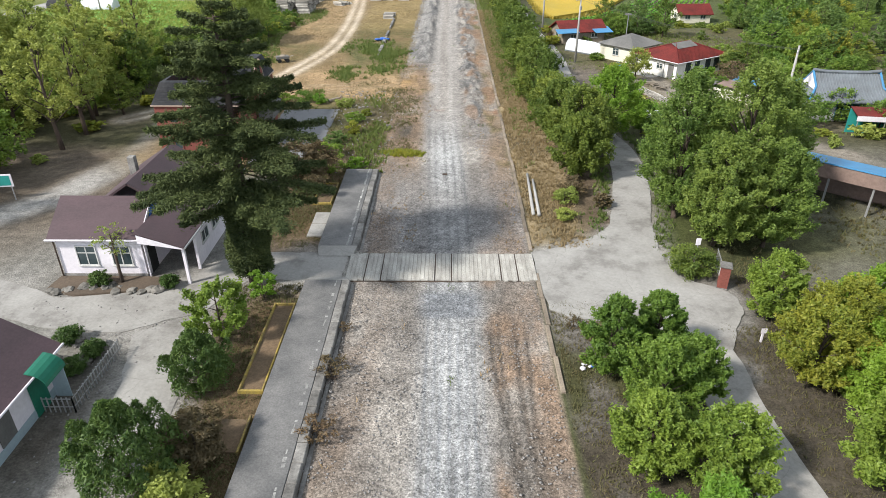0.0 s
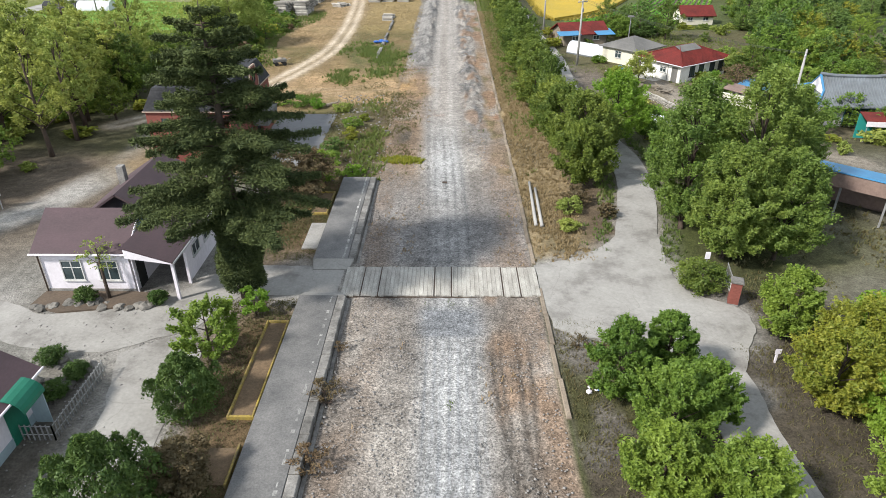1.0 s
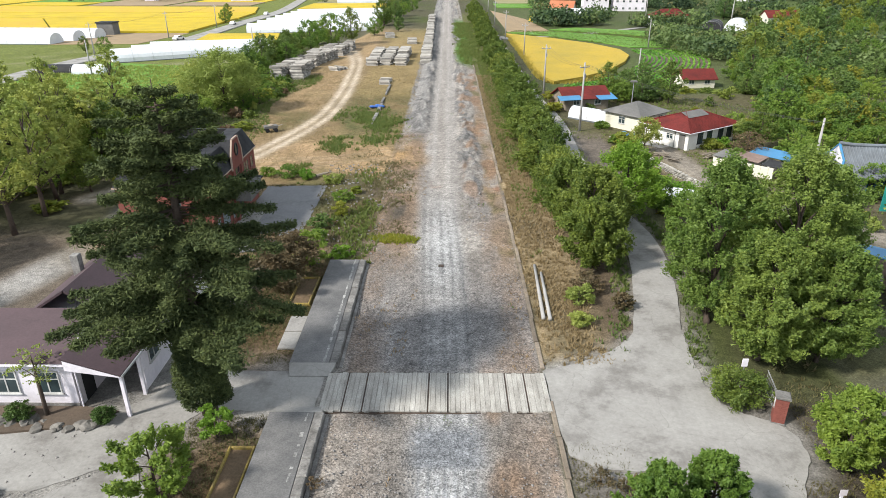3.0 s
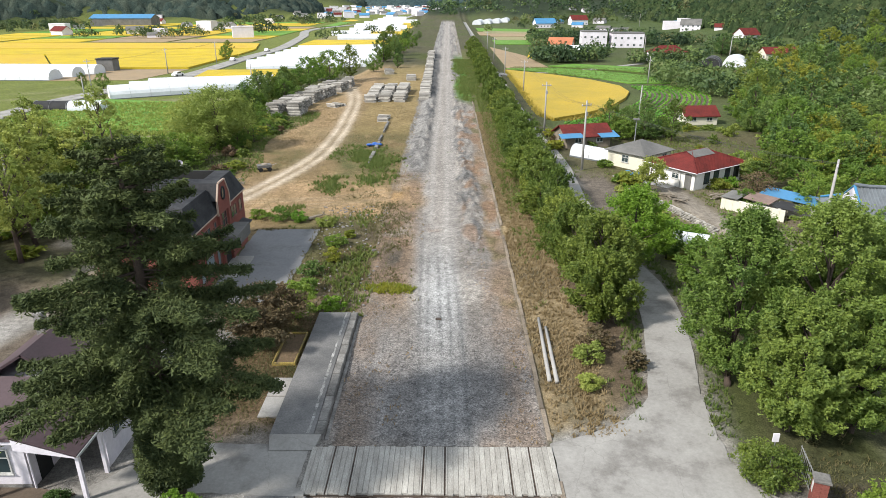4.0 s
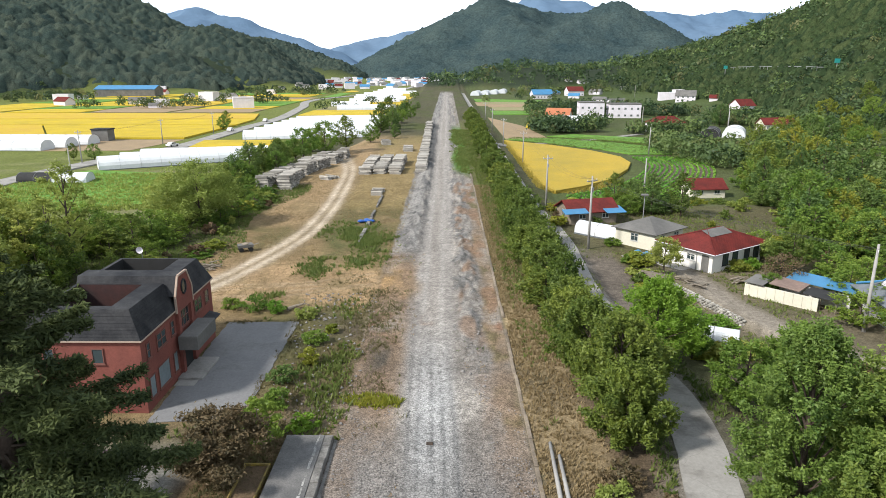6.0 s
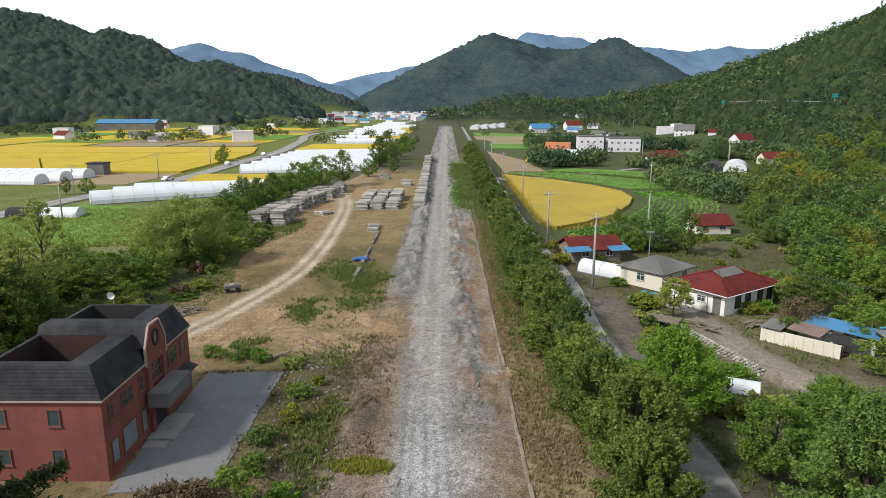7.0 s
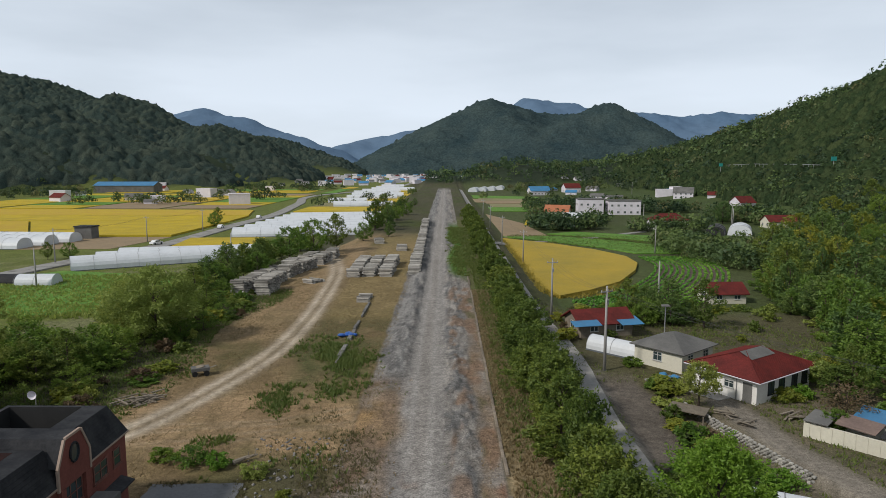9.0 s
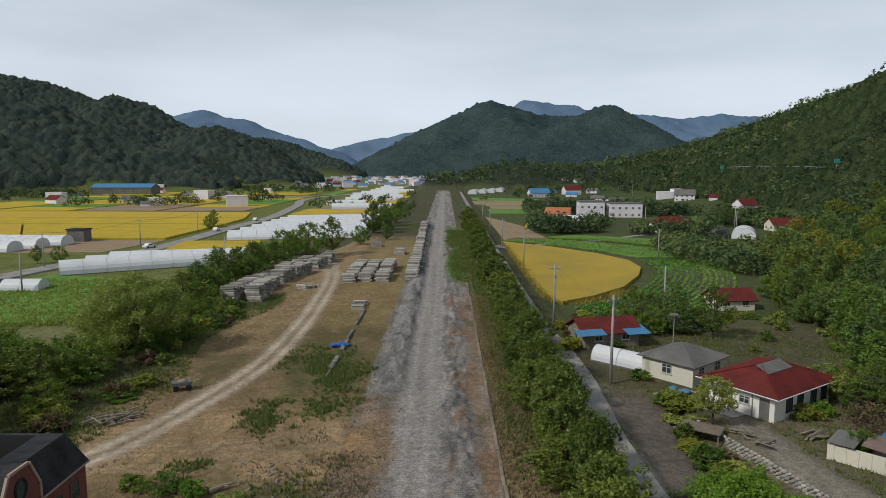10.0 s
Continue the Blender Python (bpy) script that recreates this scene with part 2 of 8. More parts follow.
M = {
    "forest_cover": canopy_material("forest_canopy", (0.020, 0.036, 0.018), (0.040, 0.060, 0.024), (0.058, 0.076, 0.032)),
    # canopy for far slopes, with distance haze painted in as bluer, greyer tones
    "forest_haze": canopy_material("hazy_far_canopy", (0.024, 0.040, 0.038), (0.050, 0.068, 0.054), (0.066, 0.08, 0.06)),
    "ground": ground_material(),
    "concrete": paving("pale_concrete", (0.31, 0.30, 0.28), (0.225, 0.215, 0.20), (0.13, 0.12, 0.108)),
    "asphalt": paving("worn_asphalt", (0.15, 0.15, 0.155), (0.20, 0.20, 0.20), (0.10, 0.10, 0.098)),
    "platform": surface("grey_platform_paving", (0.095, 0.095, 0.095), (0.18, 0.175, 0.17), 2.4, 50, 0.9, 0.3, 0.3),
    "edge": surface("weathered_edge_stone", (0.25, 0.24, 0.225), (0.10, 0.095, 0.088), 6, 40, 0.9, 0.5, 0.35, vary=0.25),
    "white_paint": surface("worn_white_paint", (0.62, 0.62, 0.6), (0.35, 0.35, 0.34), 6, 40, 0.8, 0.1, 0.2, vary=0.1),
    "faded_paint": surface("faded_line_paint", (0.36, 0.355, 0.34), (0.12, 0.12, 0.115), 9, 60, 0.9, 0.1, 0.35, vary=0.25),
    "yellow_paint": surface("worn_yellow_paint", (0.34, 0.25, 0.05), (0.12, 0.095, 0.055), 9, 40, 0.8, 0.2, 0.3),
    "plank": surface("weathered_crossing_plank", (0.40, 0.385, 0.35), (0.25, 0.235, 0.21), 4, 40, 0.95, 0.4, 0.3, vary=0.07, stretch=(2.5, 0.8, 1)),
    "rust": surface("rusty_steel", (0.10, 0.07, 0.05), (0.05, 0.04, 0.035), 6, 40, 0.7, 0.2, 0.2, metal=0.4),
    "bark": surface("rough_bark", (0.09, 0.065, 0.05), (0.05, 0.04, 0.032), 8, 60, 0.95, 0.8, 0.3),
    "white_wall": surface("white_painted_wall", (0.72, 0.68, 0.73), (0.60, 0.57, 0.60), 1.4, 20, 0.85, 0.05, 0.1),
    "bright_wall": surface("clean_white_wall", (0.78, 0.76, 0.72), (0.68, 0.66, 0.62), 1.4, 20, 0.85, 0.05, 0.08),
    "cream_wall": surface("cream_rendered_wall", (0.66, 0.63, 0.52), (0.56, 0.53, 0.44), 1.0, 20, 0.85, 0.05, 0.08),
    "roof_purple": surface("dark_purple_shingle", (0.085, 0.055, 0.062), (0.06, 0.042, 0.046), 1.2, 30, 0.75, 0.2, 0.15, stretch=(1, 1, 3)),
    "roof_slate": surface("charcoal_sheet_roof", (0.012, 0.013, 0.016), (0.05, 0.05, 0.052), 3.0, 30, 0.75, 0.1, 0.25, spec=0.15),
    "roof_red": surface("red_painted_roof", (0.16, 0.030, 0.026), (0.085, 0.022, 0.02), 3, 30, 0.85, 0.2, 0.25, spec=0.1),
    "roof_grey": surface("grey_asbestos_roof", (0.17, 0.165, 0.155), (0.10, 0.098, 0.094), 1.5, 30, 0.9, 0.2, 0.15),
    "roof_blue": surface("blue_painted_sheet", (0.05, 0.22, 0.42), (0.06, 0.17, 0.30), 1.5, 30, 0.5, 0.1, 0.1),
    "roof_tile": surface("grey_blue_clay_tile", (0.16, 0.18, 0.20), (0.11, 0.12, 0.13), 3, 30, 0.7, 0.2, 0.15),
    "brick": surface("red_brick", (0.22, 0.072, 0.055), (0.155, 0.052, 0.042), 2, 30, 0.9, 0.3, 0.18),
    "brick_joint": surface("grey_mortar", (0.28, 0.23, 0.20), (0.22, 0.18, 0.16), 2, 30, 0.95, 0.2, 0.1),
    "wire": surface("dark_cable", (0.05, 0.05, 0.05), (0.07, 0.07, 0.07), 2, 20, 0.7, 0.0, 0.1),
    "brick_frame": surface("brown_window_frame", (0.20, 0.085, 0.065), (0.14, 0.06, 0.05), 3, 20, 0.7, 0.1, 0.12),
    "terrace": surface("dark_red_terrace", (0.055, 0.022, 0.02), (0.025, 0.018, 0.018), 2, 20, 0.9, 0.1, 0.2),
    "rusty_sheet": surface("faded_rusty_sheet", (0.24, 0.17, 0.14), (0.16, 0.115, 0.10), 2, 20, 0.85, 0.2, 0.2),
    "trim": surface("cream_trim", (0.40, 0.30, 0.24), (0.32, 0.24, 0.19), 2, 30, 0.8, 0.05, 0.08),
    "glass": surface("dark_window_glass", (0.03, 0.045, 0.05), (0.05, 0.07, 0.075), 1, 5, 0.12, 0.0, 0.05, spec=0.6),
    "board": surface("pale_blue_boarding", (0.32, 0.40, 0.43), (0.26, 0.33, 0.36), 2, 20, 0.6, 0.05, 0.1),
    "dull_board": surface("dull_grey_boarding", (0.20, 0.24, 0.26), (0.13, 0.16, 0.175), 2, 20, 0.5, 0.05, 0.15),
    "metal": surface("galvanised_steel", (0.42, 0.42, 0.42), (0.32, 0.32, 0.32), 3, 30, 0.5, 0.05, 0.1, metal=0.6),
    "pole": surface("spun_concrete_pole", (0.36, 0.35, 0.33), (0.27, 0.26, 0.25), 3, 30, 0.9, 0.1, 0.1),
    "film": surface("white_greenhouse_film", (0.66, 0.68, 0.70), (0.56, 0.58, 0.60), 1.0, 10, 0.45, 0.05, 0.06),
    "black_net": surface("black_shade_net", (0.02, 0.02, 0.022), (0.035, 0.035, 0.035), 3, 30, 0.8, 0.2, 0.2),
    "wood": surface("grey_old_timber", (0.26, 0.22, 0.17), (0.17, 0.145, 0.115), 6, 50, 0.95, 0.4, 0.25, vary=0.3),
    "sleeper": surface("old_concrete_sleeper", (0.42, 0.40, 0.36), (0.26, 0.24, 0.215), 4, 40, 0.95, 0.4, 0.3, vary=0.5, island=True),
    "blue_tarp": surface("blue_tarpaulin", (0.02, 0.08, 0.32), (0.03, 0.11, 0.38), 5, 30, 0.45, 0.4, 0.15),
    "green_awning": surface("green_awning_sheet", (0.012, 0.12, 0.075), (0.02, 0.16, 0.10), 4, 20, 0.35, 0.05, 0.08),
    "rock": surface("garden_rock", (0.22, 0.205, 0.185), (0.10, 0.095, 0.085), 5, 40, 0.95, 0.6, 0.3, vary=0.2),
    "pale_stone": surface("pale_rounded_stone", (0.42, 0.40, 0.36), (0.22, 0.21, 0.19), 4, 30, 0.95, 0.4, 0.2, vary=0.25),
    "rice": surface("ripe_rice", (0.54, 0.39, 0.022), (0.40, 0.30, 0.03), 0.5, 22, 0.95, 1.0, 0.3, dist=0.2),
    "rice_amber": surface("amber_ripe_rice", (0.47, 0.325, 0.04), (0.33, 0.255, 0.045), 0.35, 22, 0.95, 1.0, 0.28, dist=0.2),
    "rice_cut": surface("half_cut_rice", (0.48, 0.315, 0.045), (0.52, 0.375, 0.03), 0.6, 30, 0.95, 1.0, 0.2, dist=0.2),
    "vegetable": surface("vegetable_leaves", (0.075, 0.19, 0.024), (0.15, 0.28, 0.04), 2.2, 16, 0.9, 1.0, 0.5, dist=0.25),
    "bare_field": surface("bare_ploughed_field", (0.30, 0.22, 0.13), (0.24, 0.18, 0.11), 1, 20, 0.95, 0.6, 0.2, dist=0.1),
    "stubble": surface("pale_stubble", (0.26, 0.22, 0.12), (0.2, 0.2, 0.09), 1, 20, 0.95, 0.5, 0.25, dist=0.1),
    "kerb": surface("stained_kerb", (0.26, 0.215, 0.165), (0.14, 0.115, 0.09), 4, 40, 0.95, 0.4, 0.3, vary=0.25),
    "bed_soil": surface("dry_bed_soil", (0.17, 0.115, 0.07), (0.11, 0.08, 0.05), 3, 30, 0.95, 0.6, 0.3),
    "soil": surface("dark_soil", (0.12, 0.09, 0.065), (0.08, 0.062, 0.048), 2, 30, 0.95, 0.5, 0.25),
    "leaf_dark": leaves("conifer_needles", (0.017, 0.034, 0.011), (0.085, 0.112, 0.03), 0.16, 0.12, 0.8),
    "leaf_mid": leaves("green_leaves", (0.072, 0.145, 0.02), (0.225, 0.325, 0.048), 0.42, 0.2),
    "leaf_big": leaves("spreading_tree_leaves", (0.078, 0.138, 0.026), (0.27, 0.345, 0.066), 0.38, 0.1),
    "leaf_hedge": leaves("hedge_leaves", (0.048, 0.092, 0.016), (0.20, 0.255, 0.04), 0.35, 0.22),
    "leaf_lime": leaves("lime_green_leaves", (0.110, 0.230, 0.016), (0.208, 0.333, 0.039), 0.4, 0.12),
    "leaf_yellow": leaves("yellowing_leaves", (0.12, 0.18, 0.024), (0.34, 0.33, 0.04), 0.4, 0.15),
    "leaf_willow": leaves("willow_leaves", (0.17, 0.22, 0.045), (0.38, 0.425, 0.095), 0.38, 0.12),
    "leaf_brown": leaves("brown_dry_leaves", (0.088, 0.075, 0.038), (0.189, 0.126, 0.068), 0.25, 0.2),
    "leaf_juniper": leaves("dark_juniper_sprays", (0.028, 0.068, 0.016), (0.115, 0.175, 0.036), 0.25, 0.1),
    "leaf_cedar": leaves("juniper_sprays", (0.055, 0.11, 0.028), (0.15, 0.225, 0.052), 0.3, 0.2),
    "forest": woodland("hillside_forest", (0.026, 0.050, 0.024), (0.062, 0.100, 0.034), (0.13, 0.175, 0.05), (0.16, 0.15, 0.06), 0.25),
    # haze of distance is put into these tones, bluer than hillside_forest
    "forest_far_haze": woodland("hazy_distant_forest", (0.034, 0.056, 0.048), (0.052, 0.078, 0.060), (0.082, 0.106, 0.074), (0.10, 0.10, 0.075)),
    "teal": surface("teal_sign", (0.02, 0.22, 0.2), (0.03, 0.26, 0.23), 2, 10, 0.5, 0.0, 0.05),
    "clear_film": surface("cloudy_plastic_film", (0.45, 0.47, 0.47), (0.35, 0.37, 0.37), 3, 20, 0.3, 0.2, 0.1),
    "orange_tile": surface("orange_clay_tile", (0.42, 0.16, 0.08), (0.34, 0.12, 0.06), 2, 20, 0.8, 0.1, 0.12),
    "dry_grass": leaves("dry_grass_blades", (0.35, 0.265, 0.145), (0.23, 0.17, 0.09), 0.3, 0.1),
    "green_grass": leaves("green_weed_blades", (0.083, 0.138, 0.026), (0.177, 0.202, 0.053), 0.35, 0.1),
    "verge": leaves("brown_verge_weeds", (0.15, 0.11, 0.06), (0.13, 0.14, 0.05), 0.3, 0.1),
    "ballast": surface("pale_ballast_stone", (0.29, 0.275, 0.26), (0.17, 0.16, 0.155), 20, 60, 0.95, 0.3, 0.3),
    "crop": leaves("cabbage_leaves", (0.10, 0.25, 0.03), (0.19, 0.38, 0.055), 0.3, 0.1),
    "rice_ears": leaves("rice_ear_blades", (0.42, 0.30, 0.05), (0.29, 0.22, 0.05), 0.3, 0.1),
    # wooded green turned bluer: distance haze put into the base colour
    "haze_green": surface("hazy_wooded_range", (0.032, 0.054, 0.060), (0.060, 0.084, 0.080), 0.05, 0.8, 1.0, 0.6, 0.4, dist=9, spec=0.0),
    # blue here is the haze of distance, painted into the base colour
    "haze_blue": surface("haze_tinted_range", (0.095, 0.155, 0.235), (0.12, 0.18, 0.26), 0.01, 0.1, 1.0, 0.3, 0.1, dist=20, spec=0.0),
    "car_white": surface("white_car_paint", (0.75, 0.75, 0.75), (0.7, 0.7, 0.7), 1, 5, 0.25, 0.0, 0.03),
    "tyre": surface("black_rubber", (0.02, 0.02, 0.02), (0.03, 0.03, 0.03), 3, 20, 0.9, 0.1, 0.1),
    "sign_blue": surface("blue_sign_enamel", (0.03, 0.14, 0.50), (0.035, 0.16, 0.55), 3, 20, 0.4, 0.0, 0.05),
    "dark": surface("dark_interior", (0.02, 0.02, 0.02), (0.03, 0.03, 0.03), 2, 20, 0.95, 0.0, 0.1),
}


# ---- mesh helpers ----
class Mesh:
    """Collects vertices and faces of one part."""

    def __init__(self):
        self.v, self.f = [], []

    def face(self, *pts):
        k = len(self.v)
        self.v.extend(tuple(p) for p in pts)
        self.f.append(tuple(range(k, k + len(pts))))
        return self

    def box(self, x0, y0, z0, x1, y1, z1, m=None, bevel=0.0):
        """A box, its four upright edges and top edge taken off where bevel is given."""
        k = len(self.v)
        if bevel:
            b = min(bevel, (x1 - x0) * .45, (y1 - y0) * .45, (z1 - z0) * .45)
            p = [(x0, y0, z0), (x1, y0, z0), (x1, y1, z0), (x0, y1, z0), (x0, y0, z1 - b), (x1, y0, z1 - b), (x1, y1, z1 - b), (x0, y1, z1 - b),
                 (x0 + b, y0 + b, z1), (x1 - b, y0 + b, z1), (x1 - b, y1 - b, z1), (x0 + b, y1 - b, z1)]
            q = [(3, 2, 1, 0), (0, 1, 5, 4), (1, 2, 6, 5), (2, 3, 7, 6), (3, 0, 4, 7), (4, 5, 9, 8), (5, 6, 10, 9), (6, 7, 11, 10), (7, 4, 8, 11), (8, 9, 10, 11)]
        else:
            p = [(x0, y0, z0), (x1, y0, z0), (x1, y1, z0), (x0, y1, z0), (x0, y0, z1), (x1, y0, z1), (x1, y1, z1), (x0, y1, z1)]
            q = [(3, 2, 1, 0), (4, 5, 6, 7), (0, 1, 5, 4), (1, 2, 6, 5), (2, 3, 7, 6), (3, 0, 4, 7)]
        self.v.extend(tuple(m @ Vector(c)) if m else c for c in p)
        self.f.extend(tuple(k + i for i in a) for a in q)
        return self

    def slab(self, pts, h):
        """A plate of thickness h below the polygon pts."""
        n, k = len(pts), len(self.v)
        nrm = sum(((Vector(pts[i]) - Vector(pts[0])).cross(Vector(pts[i + 1]) - Vector(pts[0])) for i in range(1, n - 1)), Vector()).normalized()
        if nrm.z < 0:
            pts, nrm = list(reversed(pts)), -nrm
        self.v.extend(tuple(p) for p in pts)
        self.v.extend(tuple(Vector(p) - nrm * h) for p in pts)
        self.f.append(tuple(range(k, k + n)))
        self.f.append(tuple(range(k + 2 * n - 1, k + n - 1, -1)))
        for i in range(n):
            j = (i + 1) % n
            self.f.append((k + i, k + n + i, k + n + j, k + j))
        return self

    def tube(self, path, radii, sides=8, caps=True):
        """A round limb along path."""
        k = len(self.v)
        path = [Vector(p) for p in path]
        for i, p in enumerate(path):
            d = (path[min(i + 1, len(path) - 1)] - path[max(i - 1, 0)]).normalized()
            a = d.orthogonal().normalized() if abs(d.z) > 0.95 else d.cross(Vector((0, 0, 1))).normalized()
            b = d.cross(a)
            r = radii[i] if hasattr(radii, "__len__") else radii
            for s in range(sides):
                w = 2 * math.pi * s / sides
                self.v.append(tuple(p + (a * math.cos(w) + b * math.sin(w)) * r))
        for i in range(len(path) - 1):
            for s in range(sides):
                t = (s + 1) % sides
                self.f.append((k + i * sides + s, k + i * sides + t, k + (i + 1) * sides + t, k + (i + 1) * sides + s))
        if caps:
            self.f.append(tuple(k + s for s in reversed(range(sides))))
            self.f.append(tuple(k + (len(path) - 1) * sides + s for s in range(sides)))
        return self

    def lump(self, c, r, rng, squash=0.7, n=1):
        """A broken, rounded stone or clod."""
        bm = bmesh.new()
        bmesh.ops.create_icosphere(bm, subdivisions=n, radius=1)
        k = len(self.v)
        for v in bm.verts:
            s = rng.uniform(0.75, 1.2)
            self.v.append((c[0] + v.co.x * r * s, c[1] + v.co.y * r * s, c[2] + v.co.z * r * s * squash))
        self.f.extend(tuple(k + v.index for v in f.verts) for f in bm.faces)
        bm.free()
        return self

    def moved(self, m):
        self.v = [tuple(m @ Vector(p)) for p in self.v]
        return self


def link(name, mesh, mat, smooth=False):
    me = bpy.data.meshes.new(name)
    if isinstance(mesh, Mesh):
        me.from_pydata(mesh.v, [], mesh.f)
        if smooth:
            me.shade_smooth()
    else:
        V, F = mesh
        k = F.shape[1]
        me.vertices.add(len(V))
        me.vertices.foreach_set("co", np.ascontiguousarray(V, dtype=np.float32).ravel())
        me.loops.add(F.size)
        me.loops.foreach_set("vertex_index", np.ascontiguousarray(F, dtype=np.int32).ravel())
        me.polygons.add(len(F))
        me.polygons.foreach_set("loop_start", np.arange(0, F.size, k, dtype=np.int32))
        if smooth:
            me.polygons.foreach_set("use_smooth", np.ones(len(F), dtype=bool))
        me.update(calc_edges=True)
    me.materials.append(M[mat])
    return new(name, me)


def part(name, mesh, mat, parent, label="", smooth=False):
    ob = link(name, mesh, mat, smooth)
    ob.parent = parent
    if label:
        tagged(ob, label)
    return ob


def thing(name, label, category, group="", at=None, kind=""):
    ob = tagged(new(name), label, category, group, kind)
    if at is not None:
        ob.matrix_world = at
    return ob


def smooth01(a, b, x):
    t = np.clip((x - a) / (b - a), 0, 1)
    return t * t * (3 - 2 * t)


def fbm(x, y, seed=0, octaves=4):
    """Cheap smooth noise of arrays, about -1 to 1."""
    r = np.random.RandomState(seed)
    out, amp, tot = 0, 1.0, 0
    f = 1.0
    for _ in range(octaves):
        for _k in range(4):
            a = r.uniform(0, 2 * np.pi)
            p = r.uniform(0, 2 * np.pi)
            fr = f * r.uniform(0.7, 1.4)
            out = out + amp * np.sin((x * np.cos(a) + y * np.sin(a)) * fr + p + 1.3 * np.sin((y * np.cos(a) - x * np.sin(a)) * fr * 0.7 + p * 2))
            tot += amp * 0.6
        f *= 2.1
        amp *= 0.5
    return out / tot


def crests(line, drop=0.42, every=150.0, reach=420.0, seed=0):
    """Segments of a mountain skeleton: a crest through (bearing, steepness, distance) and spurs falling off both its sides."""
    r = random.Random(seed)
    top = [Vector((d * b, d + 36.0, 22.8 + d * e)) for b, e, d in line]
    segs = [(tuple(p), tuple(q)) for p, q in zip(top[:-1], top[1:])]
    side = 1
    for p, q in zip(top[:-1], top[1:]):
        n = max(1, int((q - p).length / every))
        for i in range(n):
            a = p.lerp(q, (i + r.uniform(0.2, 0.8)) / n)
            side = -side
            l = min(reach * r.uniform(0.6, 1.15), (a.z + 5) / drop)
            w = math.atan2(q.y - p.y, q.x - p.x) + side * r.uniform(0.9, 1.9)
            m = a + Vector((math.cos(w) * l * 0.5, math.sin(w) * l * 0.5, -drop * l * 0.42))
            w += r.uniform(-0.5, 0.5)
            e = m + Vector((math.cos(w) * l * 0.5, math.sin(w) * l * 0.5, -drop * l * 0.6))
            segs += [(tuple(a), tuple(m)), (tuple(m), tuple(e))]
    return segs


def massif(x, y, segs, slope, seed, rough):
    """Height of the land below a skeleton of crests: it falls away from every crest and spur, hollows lie between."""
    k = rough * 3.2
    wx = x + k * fbm(x / 70, y / 70, seed, 3)
    wy = y + k * fbm(x / 70, y / 70, seed + 1, 3)
    z = np.full(np.broadcast(x, y).shape, -60.0)
    for (ax, ay, az), (bx, by, bz) in segs:
        dx, dy = bx - ax, by - ay
        t = np.clip(((wx - ax) * dx + (wy - ay) * dy) / (dx * dx + dy * dy + 1e-9), 0, 1)
        d = np.hypot(wx - ax - t * dx, wy - ay - t * dy)
        h = az + (bz - az) * t - slope * (np.sqrt(d * d + 400.0) - 20.0)
        m = np.maximum(z, h)
        z = m + 5.0 * np.exp(-np.abs(z - h) / 7.0)
    return z - 5.0 + 0.5 * rough * fbm(x / 28, y / 28, seed + 2, 3)


WEST_RIDGES = (crests(((-0.92, 0.158, 1450), (-0.68, 0.143, 1500), (-0.594, 0.124, 1520), (-0.52, 0.094, 1540), (-0.44, 0.04, 1560)), every=220, reach=260, seed=1)
               + crests(((-0.58, 0.070, 1200), (-0.496, 0.103, 1200), (-0.442, 0.087, 1200), (-0.39, 0.058, 1210), (-0.34, 0.02, 1220)), every=170, reach=200, seed=2)
               + crests(((-0.375, 0.052, 1050), (-0.344, 0.056, 1040), (-0.31, 0.048, 1030), (-0.281, 0.024, 1010), (-0.242, -0.008, 990)), every=120, reach=170, seed=3)
               + crests(((-0.80, 0.115, 860), (-0.68, 0.103, 850), (-0.605, 0.089, 830), (-0.55, 0.052, 800), (-0.435, 0.024, 790), (-0.345, -0.022, 780)), every=150, reach=200, seed=4)
               + crests(((-0.36, 0.050, 1900), (-0.28, 0.042, 1850), (-0.242, 0.0365, 1800), (-0.195, 0.018, 1760), (-0.165, 0.009, 1720), (-0.146, 0.0, 1700)), every=160, reach=300, seed=5))


